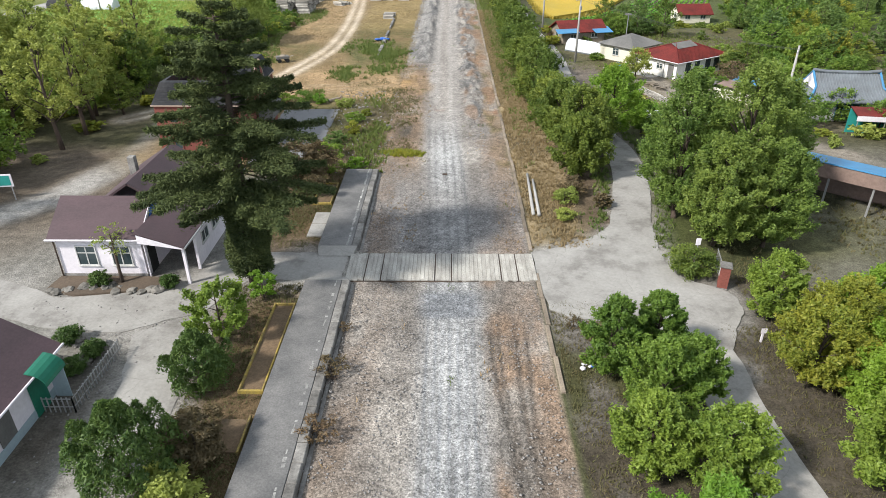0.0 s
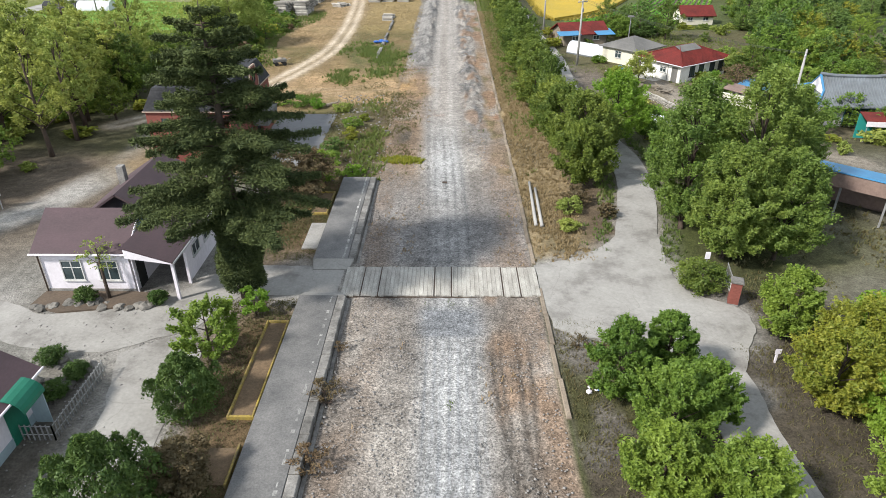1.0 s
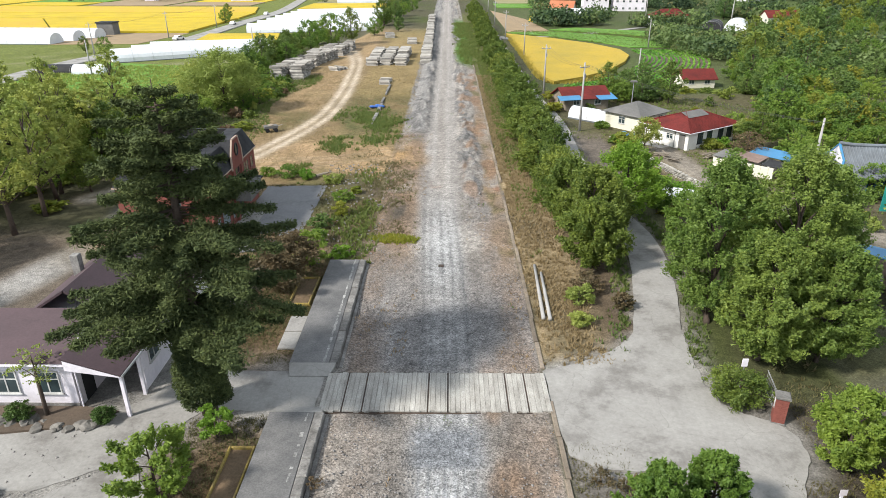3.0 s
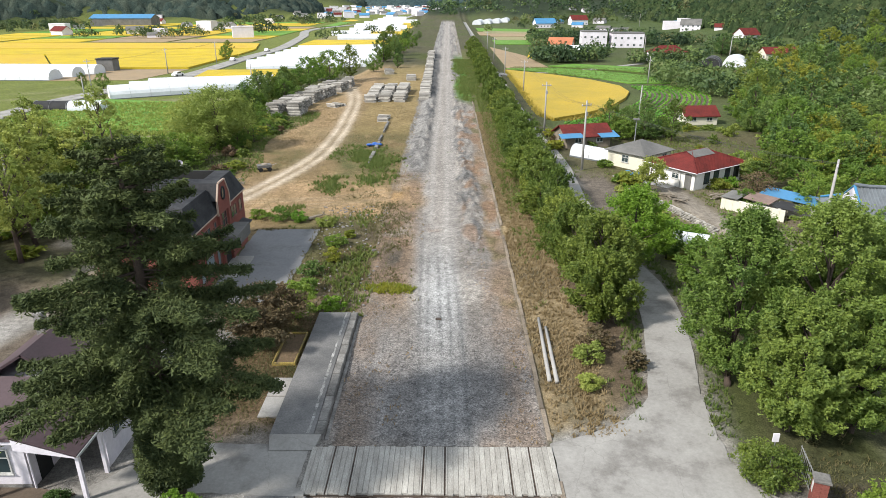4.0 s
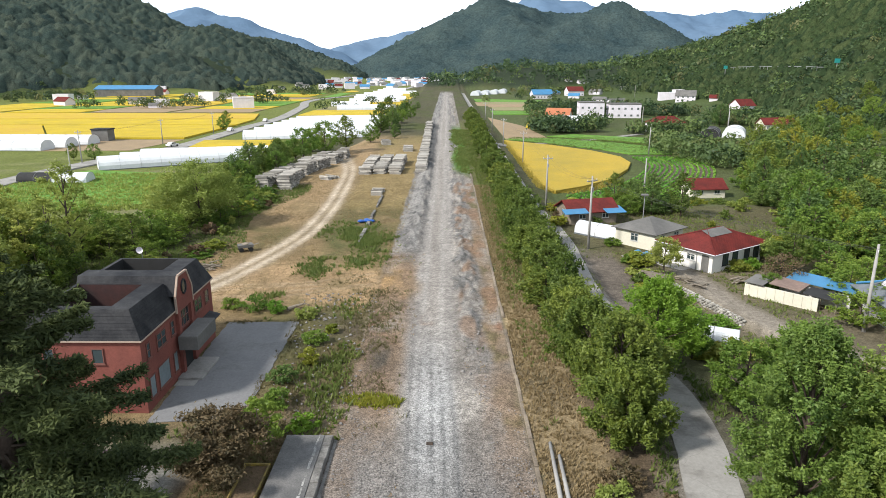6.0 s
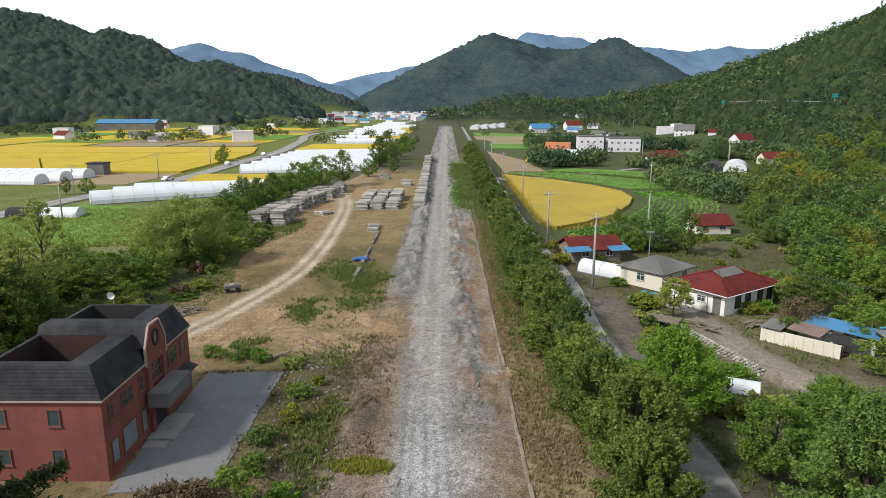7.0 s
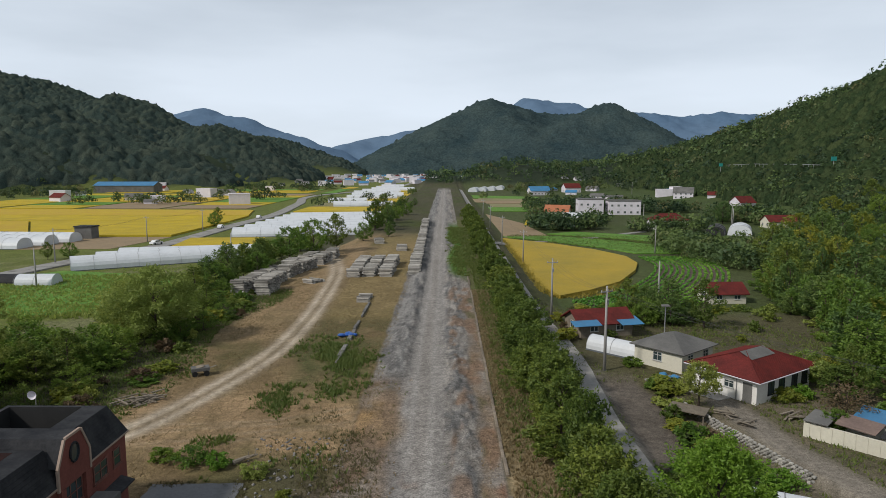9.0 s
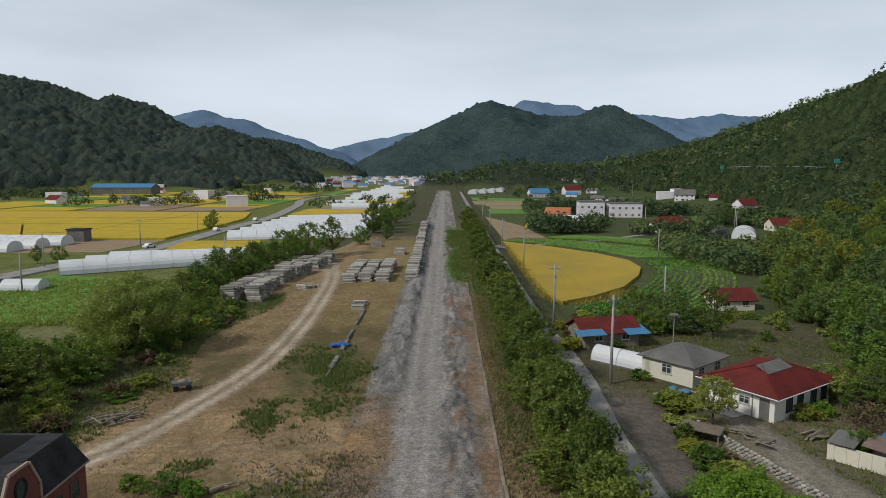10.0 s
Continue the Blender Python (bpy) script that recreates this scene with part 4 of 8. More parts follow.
def make_ground():
    xs, ys = tile_axis(-34, 34, 0.5, 5200), tile_axis(14, 125, 0.45, 5200, 1.25)
    xs = np.concatenate([xs[xs < -7], np.arange(-7, 6.5, 0.16), xs[xs > 6.6]])
    X, Y = np.meshgrid(xs, ys)
    Z = height(X, Y)
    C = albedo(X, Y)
    flat = ((X > -15) & (X < 24)) | ((X > -34) & (Y > 58))
    bed = smooth01(-6.6, -6.2, X) * (1 - smooth01(5.4, 5.8, X)) * smooth01(10, 14, Y) * (1 - smooth01(160, 300, Y))
    rough = 0.035 * fbm(X / 0.7, Y / 0.9, 21) + 0.05 * fbm(X / 2.6, Y / 3.4, 22)
    Z = Z + np.where(flat & (Y < 320) & (Y > 0), rough * (0.5 + bed), 0)
    far = smooth01(62, 80, Y)
    Z = Z + bed * far * 0.3 * np.exp(-((X - 2.7) / 1.1) ** 2) * np.clip(0.5 + 0.8 * fbm(X / 0.6, Y / 2.2, 25), 0, 2)
    Z = Z + bed * smooth01(96, 108, Y) * 0.55 * np.exp(-((X + 3.9) / 1.1) ** 2) * np.clip(0.7 + 0.6 * fbm(X / 0.7, Y / 2.6, 26), 0, 2)
    crumb = 1 - 2 * np.abs(fbm(X / 0.55, Y / 1.1, 27, 3))
    crumb2 = 1 - 2 * np.abs(fbm(X / 0.4, Y / 0.7, 28, 2))
    Z = Z + bed * far * smooth01(1.1, 1.7, X + 0.3 * crumb) * (1 - smooth01(3.6, 4.4, X)) * (0.10 * crumb + 0.07 * crumb2)
    Z = Z + bed * smooth01(97, 106, Y) * smooth01(-2.3, -3.0, X + 0.35 * crumb) * (1 - smooth01(-5.0, -6.0, X)) * (0.12 * crumb + 0.07 * crumb2 + 0.12)
    for k in (2.8, 3.2, 4.0, 4.5):
        Z = Z - bed * 0.09 * np.exp(-((X - k + 0.03 * (Y - 28) - 0.25 * np.sin(Y / 3.5 + k)) / 0.16) ** 2) * (1 - smooth01(30, 35, Y))
    h, w = X.shape
    V = np.stack([X, Y, Z], -1).reshape(-1, 3)
    i = (np.arange(h - 1)[:, None] * w + np.arange(w - 1)[None]).ravel()
    F = np.stack([i, i + 1, i + w + 1, i + w], -1)
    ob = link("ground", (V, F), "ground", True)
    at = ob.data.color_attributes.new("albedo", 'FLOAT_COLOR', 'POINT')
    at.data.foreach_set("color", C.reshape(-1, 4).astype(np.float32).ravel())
    return tagged(ob, "gravel rail bed, dusty yard, dry grass and wooded hills", "ground", kind="structure")


def hz(x, y):
    return float(height(x, y))


make_ground()


def ribbon(name, pts, width, mat, label, lift=0.05, n=10, wob=0.15, kind="structure", category="road"):
    """A slab road laid over the ground along a curve."""
    c = spline(pts, n)
    d = np.gradient(c, axis=0)
    d /= np.linalg.norm(d, axis=1)[:, None]
    s = np.stack([d[:, 1], -d[:, 0]], -1)
    r = np.random.RandomState(3)
    cols = np.linspace(-0.5, 0.5, 7)
    W = width + wob * r.uniform(-1, 1, len(c)) * 0.5
    V = []
    for i in range(len(c)):
        row = [c[i] + s[i] * W[i] * u for u in cols]
        for u, q in zip(cols, row):
            V.append((q[0], q[1], hz(*q) + lift + 0.02))
        for u in (-0.5, 0.5):
            q = c[i] + s[i] * W[i] * u
            V.append((q[0], q[1], hz(*q) - 0.25))
    F = []
    k = len(cols) + 2
    for i in range(len(c) - 1):
        a, b = i * k, (i + 1) * k
        for j in range(len(cols) - 1):
            F.append((a + j, b + j, b + j + 1, a + j + 1))
        F.append((a + 7, b + 7, b, a))
        F.append((a + 6, b + 6, b + 8, a + 8))
    m = Mesh()
    m.v, m.f = V, F
    return tagged(link(name, m, mat), label, category, kind=kind)


# ---- roads and paving ----
ribbon("road_north", ROAD_NORTH, 3.1, "concrete", "narrow pale concrete lane running along the hedge")
ribbon("road_south", ROAD_SOUTH, 2.9, "concrete", "narrow pale concrete lane in tree shade")
ribbon("road_main", ((-104.0, 150.0), (-103.0, 186.0), (-97.0, 219.0), (-91.0, 246.0), (-91.0, 315.0), (-90.0, 380.0), (-100.0, 480.0), (-112.0, 600.0), (-60.0, 800.0), (-20.0, 1100.0)), 6.5, "concrete", "pale two-lane valley road between the fields", 0.35)
ribbon("road_field", ((16.5, 232.0), (24.0, 246.0), (32.0, 254.0), (55.0, 268.0), (80.0, 290.0)), 3.0, "concrete", "pale farm track beside the rice", 0.2)


def plate(name, pts, mat, label, top=0.06, deep=0.3, kind="structure", category="pavement", ragged=0.12):
    m, ring = Mesh(), []
    for (ax, ay), (bx, by) in zip(pts, pts[1:] + pts[:1]):
        l = math.hypot(bx - ax, by - ay)
        n = max(1, int(l / 0.35))
        for i in range(n):
            t = i / n
            x, y = ax + (bx - ax) * t, ay + (by - ay) * t
            o = ragged * (0.6 * float(fbm(x / 0.9, y / 0.9, 231, 3)) + 0.6 * float(fbm(x / 0.25, y / 0.25, 232, 2)))
            x, y = x + o * (by - ay) / l, y - o * (bx - ax) / l
            ring.append((x, y, hz(x, y) + top))
    m.slab(ring, deep)
    return tagged(link(name, m, mat), label, category, kind=kind)


plate("pavement_east", APRON_EAST, "concrete", "cracked pale concrete apron at the crossing", 0.085)
plate("pavement_west", APRON_WEST, "concrete", "dusty pale concrete drive to the crossing", 0.03)
plate("pavement_drive", DRIVE, "concrete", "grey concrete drive beside the shrubs", 0.04)
plate("pavement_tarmac", [(-19.3, 58.0), (-13.2, 58.6), (-13.1, 76.0), (-19.6, 75.8)], "asphalt", "worn grey tarmac forecourt with pale spots", 0.05)

# rail crossing deck
deck = thing("crossing_deck", "weathered grey timber and concrete level crossing deck", "level crossing", kind="structure")
rng = random.Random(4)
plank_w = 0.272
for i in range(46):
    x = -6.95 + i * (plank_w + 0.008)
    if x > 5.7:
        break
    if any(abs(x + 0.14 - g) < 0.14 for g in (-5.75, -4.5, -0.9, 0.08, 3.5, 4.65)):
        part("rail_gap", Mesh().box(x + 0.105, 37.0, 0.0, x + 0.165, 40.5, 0.10), "rust", deck, "rusty rail in its slot")
        for u, v in ((0.0, 0.092), (0.178, plank_w)):
            part("plank", Mesh().box(x + u, 36.95, -0.1, x + v, 40.55, 0.14, bevel=0.012), "plank", deck)
        continue
    d = rng.uniform(-0.08, 0.08)
    part("plank", Mesh().box(x, 36.95 + d, -0.1, x + plank_w, 40.55 + d * 0.5, 0.15 + rng.uniform(-0.012, 0.012), bevel=0.015), "plank", deck)
for y in (36.9, 40.62):
    part("edge_beam", Mesh().box(-6.9, y - 0.06, -0.1, 5.6, y + 0.06, 0.06, bevel=0.01), "rust", deck, "rust-stained edge beam")

# platforms on both sides of the crossing
for name, y0, y1 in (("platform_south", -20.0, 36.5), ("platform_north", 41.2, 56.0)):
    p = thing(name, "old railway platform with dark worn paving", "platform", kind="structure")
    part("paving", Mesh().box(-9.45, y0, -0.3, -7.02, y1, 0.42, bevel=0.03), "platform", p, "dark grey worn paving")
    n = int((y1 - y0) / 1.2)
    r = random.Random(9)
    for i in range(n):
        a = y0 + (y1 - y0) * i / n
        b = a + (y1 - y0) / n - 0.02
        h = r.uniform(-0.03, 0.02)
        part("edge_stone", Mesh().box(-7.0, a, -0.3, -6.5 + r.uniform(-.03, .03), b, 0.45 + h, bevel=0.04), "edge", p)
        for k in range(3):
            if r.random() < (0.55 if y0 < 0 else 0.97):
                u = a + (b - a) * (k + r.uniform(0, .3)) / 3
                part("white_line", Mesh().box(-7.42 + r.uniform(-.03, .05), u, 0.40, -7.27 + r.uniform(-.06, .03), u + (r.uniform(.12, .36) if y0 < 0 else .395), 0.426, bevel=0.004), "faded_paint", p)
    y = y0 if y0 > 0 else y1
    s = -1 if y0 > 0 else 1
    part("ramp", Mesh().slab([(-9.45, y, 0.415), (-6.6, y, 0.415), (-6.9, y + s * 0.9, 0.07), (-9.3, y + s * 0.9, 0.07)], 0.3), "concrete", p, "worn concrete ramp")
    part("footing", Mesh().box(-6.46, y0, -0.3, -6.25, y1, 0.08, bevel=0.02), "edge", p, "low dark footing")

# kerb along the east side of the bed
kerb = thing("kerb", "long weathered concrete kerb along the rail bed", "kerb", kind="structure")
r = random.Random(12)
y = 26.0
while y < 165:
    if 36.4 < y < 41.2:
        y = 41.2
    l = 3.0 if y < 100 else 6.0
    if r.random() > 0.04:
        o = r.uniform(-0.06, 0.06)
        part("kerb_stone", Mesh().box(5.82 + o, y, -0.2, 6.08 + o, y + l - 0.06, 0.13 + r.uniform(-.04, .02), bevel=0.03), "kerb", kerb)
    y += l


def yellow_bed(x0, y0, x1, y1, sides="nesw"):
    b = thing("planting_bed", "bare planting bed framed by yellow-painted kerbs", "planting bed")
    w = 0.12
    if "w" in sides:
        part("curb", Mesh().box(x0, y0, -0.1, x0 + w, y1, 0.26, bevel=0.03), "yellow_paint", b)
    if "e" in sides:
        part("curb", Mesh().box(x1 - w, y0, -0.1, x1, y1, 0.26, bevel=0.03), "yellow_paint", b)
    if "n" in sides:
        part("curb", Mesh().box(x0 + w + .003, y1 - w, -0.1, x1 - w - .003, y1, 0.255, bevel=0.03), "yellow_paint", b)
    if "s" in sides:
        part("curb", Mesh().box(x0 + w + .003, y0, -0.1, x1 - w - .003, y0 + w, 0.255, bevel=0.03), "yellow_paint", b)
    part("soil", Mesh().box(x0 + w + .005, y0 + w + .005, -0.1, x1 - w - .005, y1 - w - .005, 0.10), "bed_soil", b, "dry brown soil")


yellow_bed(-10.9, 25.8, -9.55, 34.0, "nesw")
yellow_bed(-11.2, 21.6, -9.65, 24.0, "e")
yellow_bed(-11.3, 48.9, -9.75, 53.2, "nesw")
slab = thing("concrete_slab", "two small weathered concrete slabs beside the platform", "slab", kind="structure")
for y in (43.2, 45.3):
    part("slab", Mesh().box(-10.7, y, -.2, -9.52, y + 2.0, .16, bevel=.04), "concrete", slab)


# ---- trees ----
def leaf_mesh(P, size, rs, up=0.3, ratio=0.6, jitter=0.45, tri=False, rise=0.0):
    """A small rhombic leaf or spray at each point, turned at random."""
    n = len(P)
    a = rs.normal(size=(n, 3))
    a[:, 2] = a[:, 2] * 0.6 + rise
    a /= np.linalg.norm(a, axis=1)[:, None]
    w = rs.normal(size=(n, 3)) + np.array((0, 0, up * 3))
    b = np.cross(a, w)
    b /= np.linalg.norm(b, axis=1)[:, None] + 1e-9
    s = (size * rs.uniform(1 - jitter, 1 + jitter, n))[:, None]
    if tri:
        V = np.empty((n, 3, 3))
        V[:, 0], V[:, 1], V[:, 2] = P - a * s * 0.5 - b * s * ratio * 0.4, P - a * s * 0.35 + b * s * ratio * 0.6, P + a * s * 0.65
        return V.reshape(-1, 3), np.arange(3 * n).reshape(n, 3)
    V = np.empty((n, 4, 3))
    V[:, 0], V[:, 2] = P - a * s * 0.5, P + a * s * 0.5
    V[:, 1], V[:, 3] = P - b * s * 0.5 * ratio + a * s * 0.08, P + b * s * 0.5 * ratio + a * s * 0.08
    return V.reshape(-1, 3), np.arange(4 * n).reshape(n, 4)


def broadleaf(name, label, seed, tall, wide, bole, mat, n=9000, size=0.28, clumps=26, flat=0.75, droop=0.0, category="tree", top=1.0, loose=0.2, tri=False, puff=1.0, rise=0.0):
    """Tapered trunk, limbs to every clump, and a crown of twigs of leaves with gaps between."""
    rs, rng = np.random.RandomState(seed), random.Random(seed)
    t = thing(name, label, category)
    trunk = Mesh()
    r0 = tall * 0.016 + 0.035
    lean = Vector((rng.uniform(-.06, .06), rng.uniform(-.06, .06), 0)) * tall
    spine = [Vector((0, 0, -0.3)), Vector((0, 0, bole * 0.5)) + lean * 0.2, Vector((0, 0, bole)) + lean * 0.4, Vector((0, 0, tall * 0.6)) + lean * 0.7, Vector((0, 0, tall * 0.88)) + lean]
    trunk.tube(spine, [r0 * 1.25, r0, r0 * 0.85, r0 * 0.5, r0 * 0.15], 8)
    S, W = [], []
    mid = (bole + tall) / 2
    half = (tall - bole) / 2
    for i in range(clumps):
        u = (i + 0.5) / clumps
        z = -1 + 2 * u
        k = i * 2.39996 + rng.uniform(-.5, .5)
        rad = math.sqrt(max(0, 1 - abs(z) ** (3.2 if z < 0 else 1.7 * top))) * rng.uniform(0.42, 1.02)
        c = Vector((math.cos(k) * rad * wide, math.sin(k) * rad * wide, mid + z * half * 0.86 - droop * rad * half)) + lean * 0.6
        cr = wide * puff * rng.uniform(0.2, 0.38) * (1.0 - 0.25 * max(0, z))
        if i % (4 if tri else 2) == 0:
            base = spine[2].lerp(spine[4], max(0.0, min(0.85, (z + 0.6) / 1.9)))
            m = base.lerp(c, 0.55) + Vector((0, 0, 0.12 * cr))
            trunk.tube([base, m, c], [r0 * 0.38, r0 * 0.22, r0 * 0.06], 3 if tri else 5, False)
        for j in range(11):
            d = Vector((rng.gauss(0, 1), rng.gauss(0, 1), abs(rng.gauss(0, 0.8)) - 0.25)).normalized()
            q = c + Vector((d.x, d.y, d.z * flat)) * cr * rng.uniform(0.45, 1.15)
            out = Vector((c.x * 0.5, c.y * 0.5, wide * 0.55)).normalized() * cr * rise
            for step in ((0.0, 0.5, 1.0, 1.5) if rise else (0.0,)):
                S.append(tuple(q + out * step))
                W.append(cr * (1 - 0.42 * step) if rise else cr)
    S, W = np.array(S), np.array(W)
    w = W ** 2 * rs.uniform(0.4, 1.6, len(W))
    pick = rs.choice(len(S), n, p=w / w.sum())
    P = S[pick] + rs.normal(size=(n, 3)) * (W[pick] * ((0.18 if rise else 0.26) + 0.3 * loose * rs.uniform(0, 1, n) ** (3 if rise else 1)))[:, None] * np.array((1, 1, 0.9 if rise else 0.55))
    P[:, 2] = np.maximum(P[:, 2], 0.12)
    part("trunk", trunk, "bark", t, "", True)
    part("crown", leaf_mesh(P, size, rs, tri=tri), mat, t)
    return t


def conifer(name, label, seed, tall, wide, bare, mat, n=16000, size=0.3, whorl=0.62, skirt=None, shape=0.8):
    """Straight trunk with tiers of near-level boughs, each carrying a flat spray of needles."""
    rs, rng = np.random.RandomState(seed), random.Random(seed)
    t = thing(name, label, "conifer tree")
    r0 = tall * 0.017 + 0.05
    trunk = Mesh().tube([(0, 0, -0.3), (0, 0, tall * 0.3), (0.1, 0.05, tall * 0.7), (0, 0, tall)], [r0 * 1.3, r0, r0 * 0.5, 0.02], 10)
    boughs = []
    z = bare
    while z < tall - 0.3:
        f = (z - bare) / (tall - bare)
        reach = wide * (1 - f) ** shape * min(1.0, 0.62 + f * 3.0)
        for k in range(7 if f < 0.8 else 5):
            a = rng.uniform(0, 2 * math.pi)
            l = reach * rng.uniform(0.62, 1.1)
            rise = rng.uniform(-0.12, 0.12) + 0.25 * f
            p0 = Vector((0, 0, z + rng.uniform(-.25, .25)))
            e = Vector((math.cos(a) * l, math.sin(a) * l, l * rise))
            p1 = p0 + e * 0.55 + Vector((0, 0, -0.07 * l))
            p2 = p0 + e + Vector((0, 0, -0.10 * l))
            boughs.append((p0, p1, p2, a, l))
            trunk.tube([p0, p1, p2], [0.055, 0.035, 0.01], 4, False)
        z += whorl * rng.uniform(0.75, 1.2)
    L = np.array([b[4] for b in boughs])
    pick = rs.choice(len(boughs), n, p=L ** 1.5 / (L ** 1.5).sum())
    u = rs.uniform(0.12, 1.0, n) ** 0.75
    B0 = np.array([tuple(b[0]) for b in boughs])[pick]
    B1 = np.array([tuple(b[1]) for b in boughs])[pick]
    B2 = np.array([tuple(b[2]) for b in boughs])[pick]
    A = np.array([b[3] for b in boughs])[pick]
    v = u[:, None]
    P = B0 * (1 - v) ** 2 + 2 * B1 * v * (1 - v) + B2 * v ** 2
    side = rs.normal(size=n) * 0.16 * L[pick] * (1.1 - u) + rs.normal(size=n) * 0.10
    P[:, 0] += -np.sin(A) * side
    P[:, 1] += np.cos(A) * side
    P[:, 2] += rs.normal(size=n) * 0.09 - np.abs(side) * 0.22 + 0.08
    if skirt:
        k = int(n * 0.2)
        a, zz = rs.uniform(0, 2 * np.pi, k), rs.uniform(0.9, skirt[0], k)
        rr = skirt[1] * (0.55 + 0.5 * np.sin((zz / skirt[0]) ** 0.8 * np.pi) + 0.16 * np.sin(a * 3 + zz * 1.7)) * rs.uniform(0.6, 1.05, k)
        P = np.concatenate([P, np.stack([np.cos(a) * rr, np.sin(a) * rr, zz], -1)])
    part("trunk", trunk, "bark", t, "", True)
    part("crown", leaf_mesh(P, size, rs, up=0.7, ratio=0.34, tri=True), mat, t)
    return t


def juniper(name, label, seed, tall, wide, mat, n=7000, size=0.26):
    """Dense upright shrub with flame-like tufts."""
    rs, rng = np.random.RandomState(seed), random.Random(seed)
    t = thing(name, label, "shrub")
    trunk = Mesh().tube([(0, 0, -0.2), (0, 0, tall * 0.7)], [0.12, 0.04], 7)
    C = []
    for i in range(52):
        u = (i + 0.5) / 52
        k = i * 2.39996
        r = wide * math.sqrt(max(0.02, 1 - (1.8 * u - 0.62) ** 2)) * rng.uniform(0.55, 1.0) * 0.9
        C.append((math.cos(k) * r, math.sin(k) * r, tall * (0.04 + 0.76 * u)))
    C = np.array(C)
    pick = rs.randint(0, len(C), n)
    h = rs.uniform(0, 1, n)
    d = rs.normal(size=(n, 3))
    d /= np.linalg.norm(d, axis=1)[:, None]
    rad = wide * 0.27 * (1 - 0.85 * h)
    P = C[pick] + d * rad[:, None] * np.array((1, 1, 0.35))
    P[:, 2] += h * tall * 0.24
    P[:, :2] *= (1 + 0.10 * h)[:, None]
    P[:, 2] = np.maximum(P[:, 2], 0.1)
    part("trunk", trunk, "bark", t, "", True)
    part("crown", leaf_mesh(P, size, rs, up=-0.2, ratio=0.4, tri=True, rise=1.1), mat, t)
    return t


def put(ob, x, y, turn=0.0, s=1.0, sz=None):
    """Stand a thing on the ground."""
    ob.matrix_world = pose(x, y, hz(x, y), 0, 0, turn) @ Matrix.Diagonal((s, s, sz or s, 1))
    return ob


def again(ob, x, y, turn=0.0, s=1.0, sz=None):
    return copy_thing(ob, pose(x, y, hz(x, y), 0, 0, turn) @ Matrix.Diagonal((s / ob.scale[0], s / ob.scale[1], (sz or s) / ob.scale[2], 1)))


put(conifer("spruce_tree", "tall dark spruce with ivy-clad lower trunk at the crossing", 3, 18.0, 6.6, 5.9, "leaf_dark", 190000, 0.20, whorl=0.58, skirt=(7.0, 1.3), shape=0.52), -12.9, 37.0)

# big trees by the lane, east of the crossing
for i, (x, y, h, w) in enumerate(((17.9, 46.8, 12.0, 3.1), (21.6, 45.6, 13.2, 3.5), (24.8, 48.0, 11.4, 3.0), (19.4, 42.4, 8.6, 2.9), (23.2, 42.6, 8.4, 2.8))):
    put(broadleaf("spreading_tree", "large dense green spreading tree beside the lane", 40 + i, h, w, 0.4, "leaf_big", 56000, 0.155, 170, 0.5, top=0.55, tri=True, loose=0.6, puff=0.5, rise=1.1), x, y, 40 * i)

# row of small trees between rail bed and lane
HEDGE = "bushy green tree in the row beside the lane"
row_a = broadleaf("hedge_tree", HEDGE, 61, 5.6, 2.3, 0.2, "leaf_hedge", 7000, 0.225, 70, tri=True, loose=0.5, puff=0.7, rise=0.8)
row_b = broadleaf("hedge_tree", HEDGE, 62, 5.0, 2.5, 0.2, "leaf_hedge", 7000, 0.225, 70, tri=True, loose=0.5, puff=0.7, rise=0.8)
row_c = broadleaf("hedge_tree", HEDGE, 63, 5.2, 2.4, 0.2, "leaf_hedge", 3600, 0.32, 40, tri=True, loose=0.5, puff=0.6, rise=0.7)
row_d = broadleaf("hedge_tree", HEDGE, 64, 4.6, 2.5, 0.2, "leaf_hedge", 3600, 0.32, 40, tri=True, loose=0.5, puff=0.6, rise=0.7)
put(row_a, 11.2, 70.0), put(row_b, 11.5, 74.0), put(row_c, 11.0, 130.0), put(row_d, 11.4, 133.0)
rng = random.Random(7)
y = 77.0
while y < 330:
    near = y < 128
    k = 1.0 if y < 110 else 0.95
    again(rng.choice((row_a, row_b) if near else (row_c, row_c, row_d)), 11.2 + rng.uniform(-1.0, 0.6), y, rng.uniform(0, 360), k * rng.uniform(0.7, 1.25), k * rng.uniform(0.6, 1.45))
    if rng.random() < 0.55:
        again(row_b if near else row_d, 12.8 + rng.uniform(-.5, .7), y + 1.4, rng.uniform(0, 360), k * rng.uniform(0.5, 0.8), k * rng.uniform(0.5, 0.8))
    y += rng.uniform(2.4, 3.6) * (1 if y < 200 else 1.6)
for x, y, h, w, s in ((11.6, 55.0, 6.0, 2.5, 71), (12.4, 59.5, 7.2, 2.9, 72), (11.4, 64.5, 6.4, 2.7, 73), (13.8, 62.0, 5.4, 2.2, 74)):
    put(broadleaf("lane_tree", "dense green tree overhanging the lane", s, h, w, 0.3, "leaf_hedge", 24000, 0.19, 110, tri=True, loose=0.5, puff=0.62, top=0.7, rise=0.9), x, y, s * 9)
put(broadleaf("ginkgo_tree", "bright lime-green ginkgo tree at the lane's bend", 80, 7.8, 3.3, 0.6, "leaf_lime", 30000, 0.18, 110, 0.5, top=0.6, tri=True, loose=0.5, puff=0.6, rise=0.9), 17.4, 67.5)


# ---- shrubs and trees near the start ----
put(juniper("juniper_shrub", "dense dark green juniper shrub", 11, 4.9, 2.4, "leaf_juniper", 21000, 0.17), -13.7, 19.6)
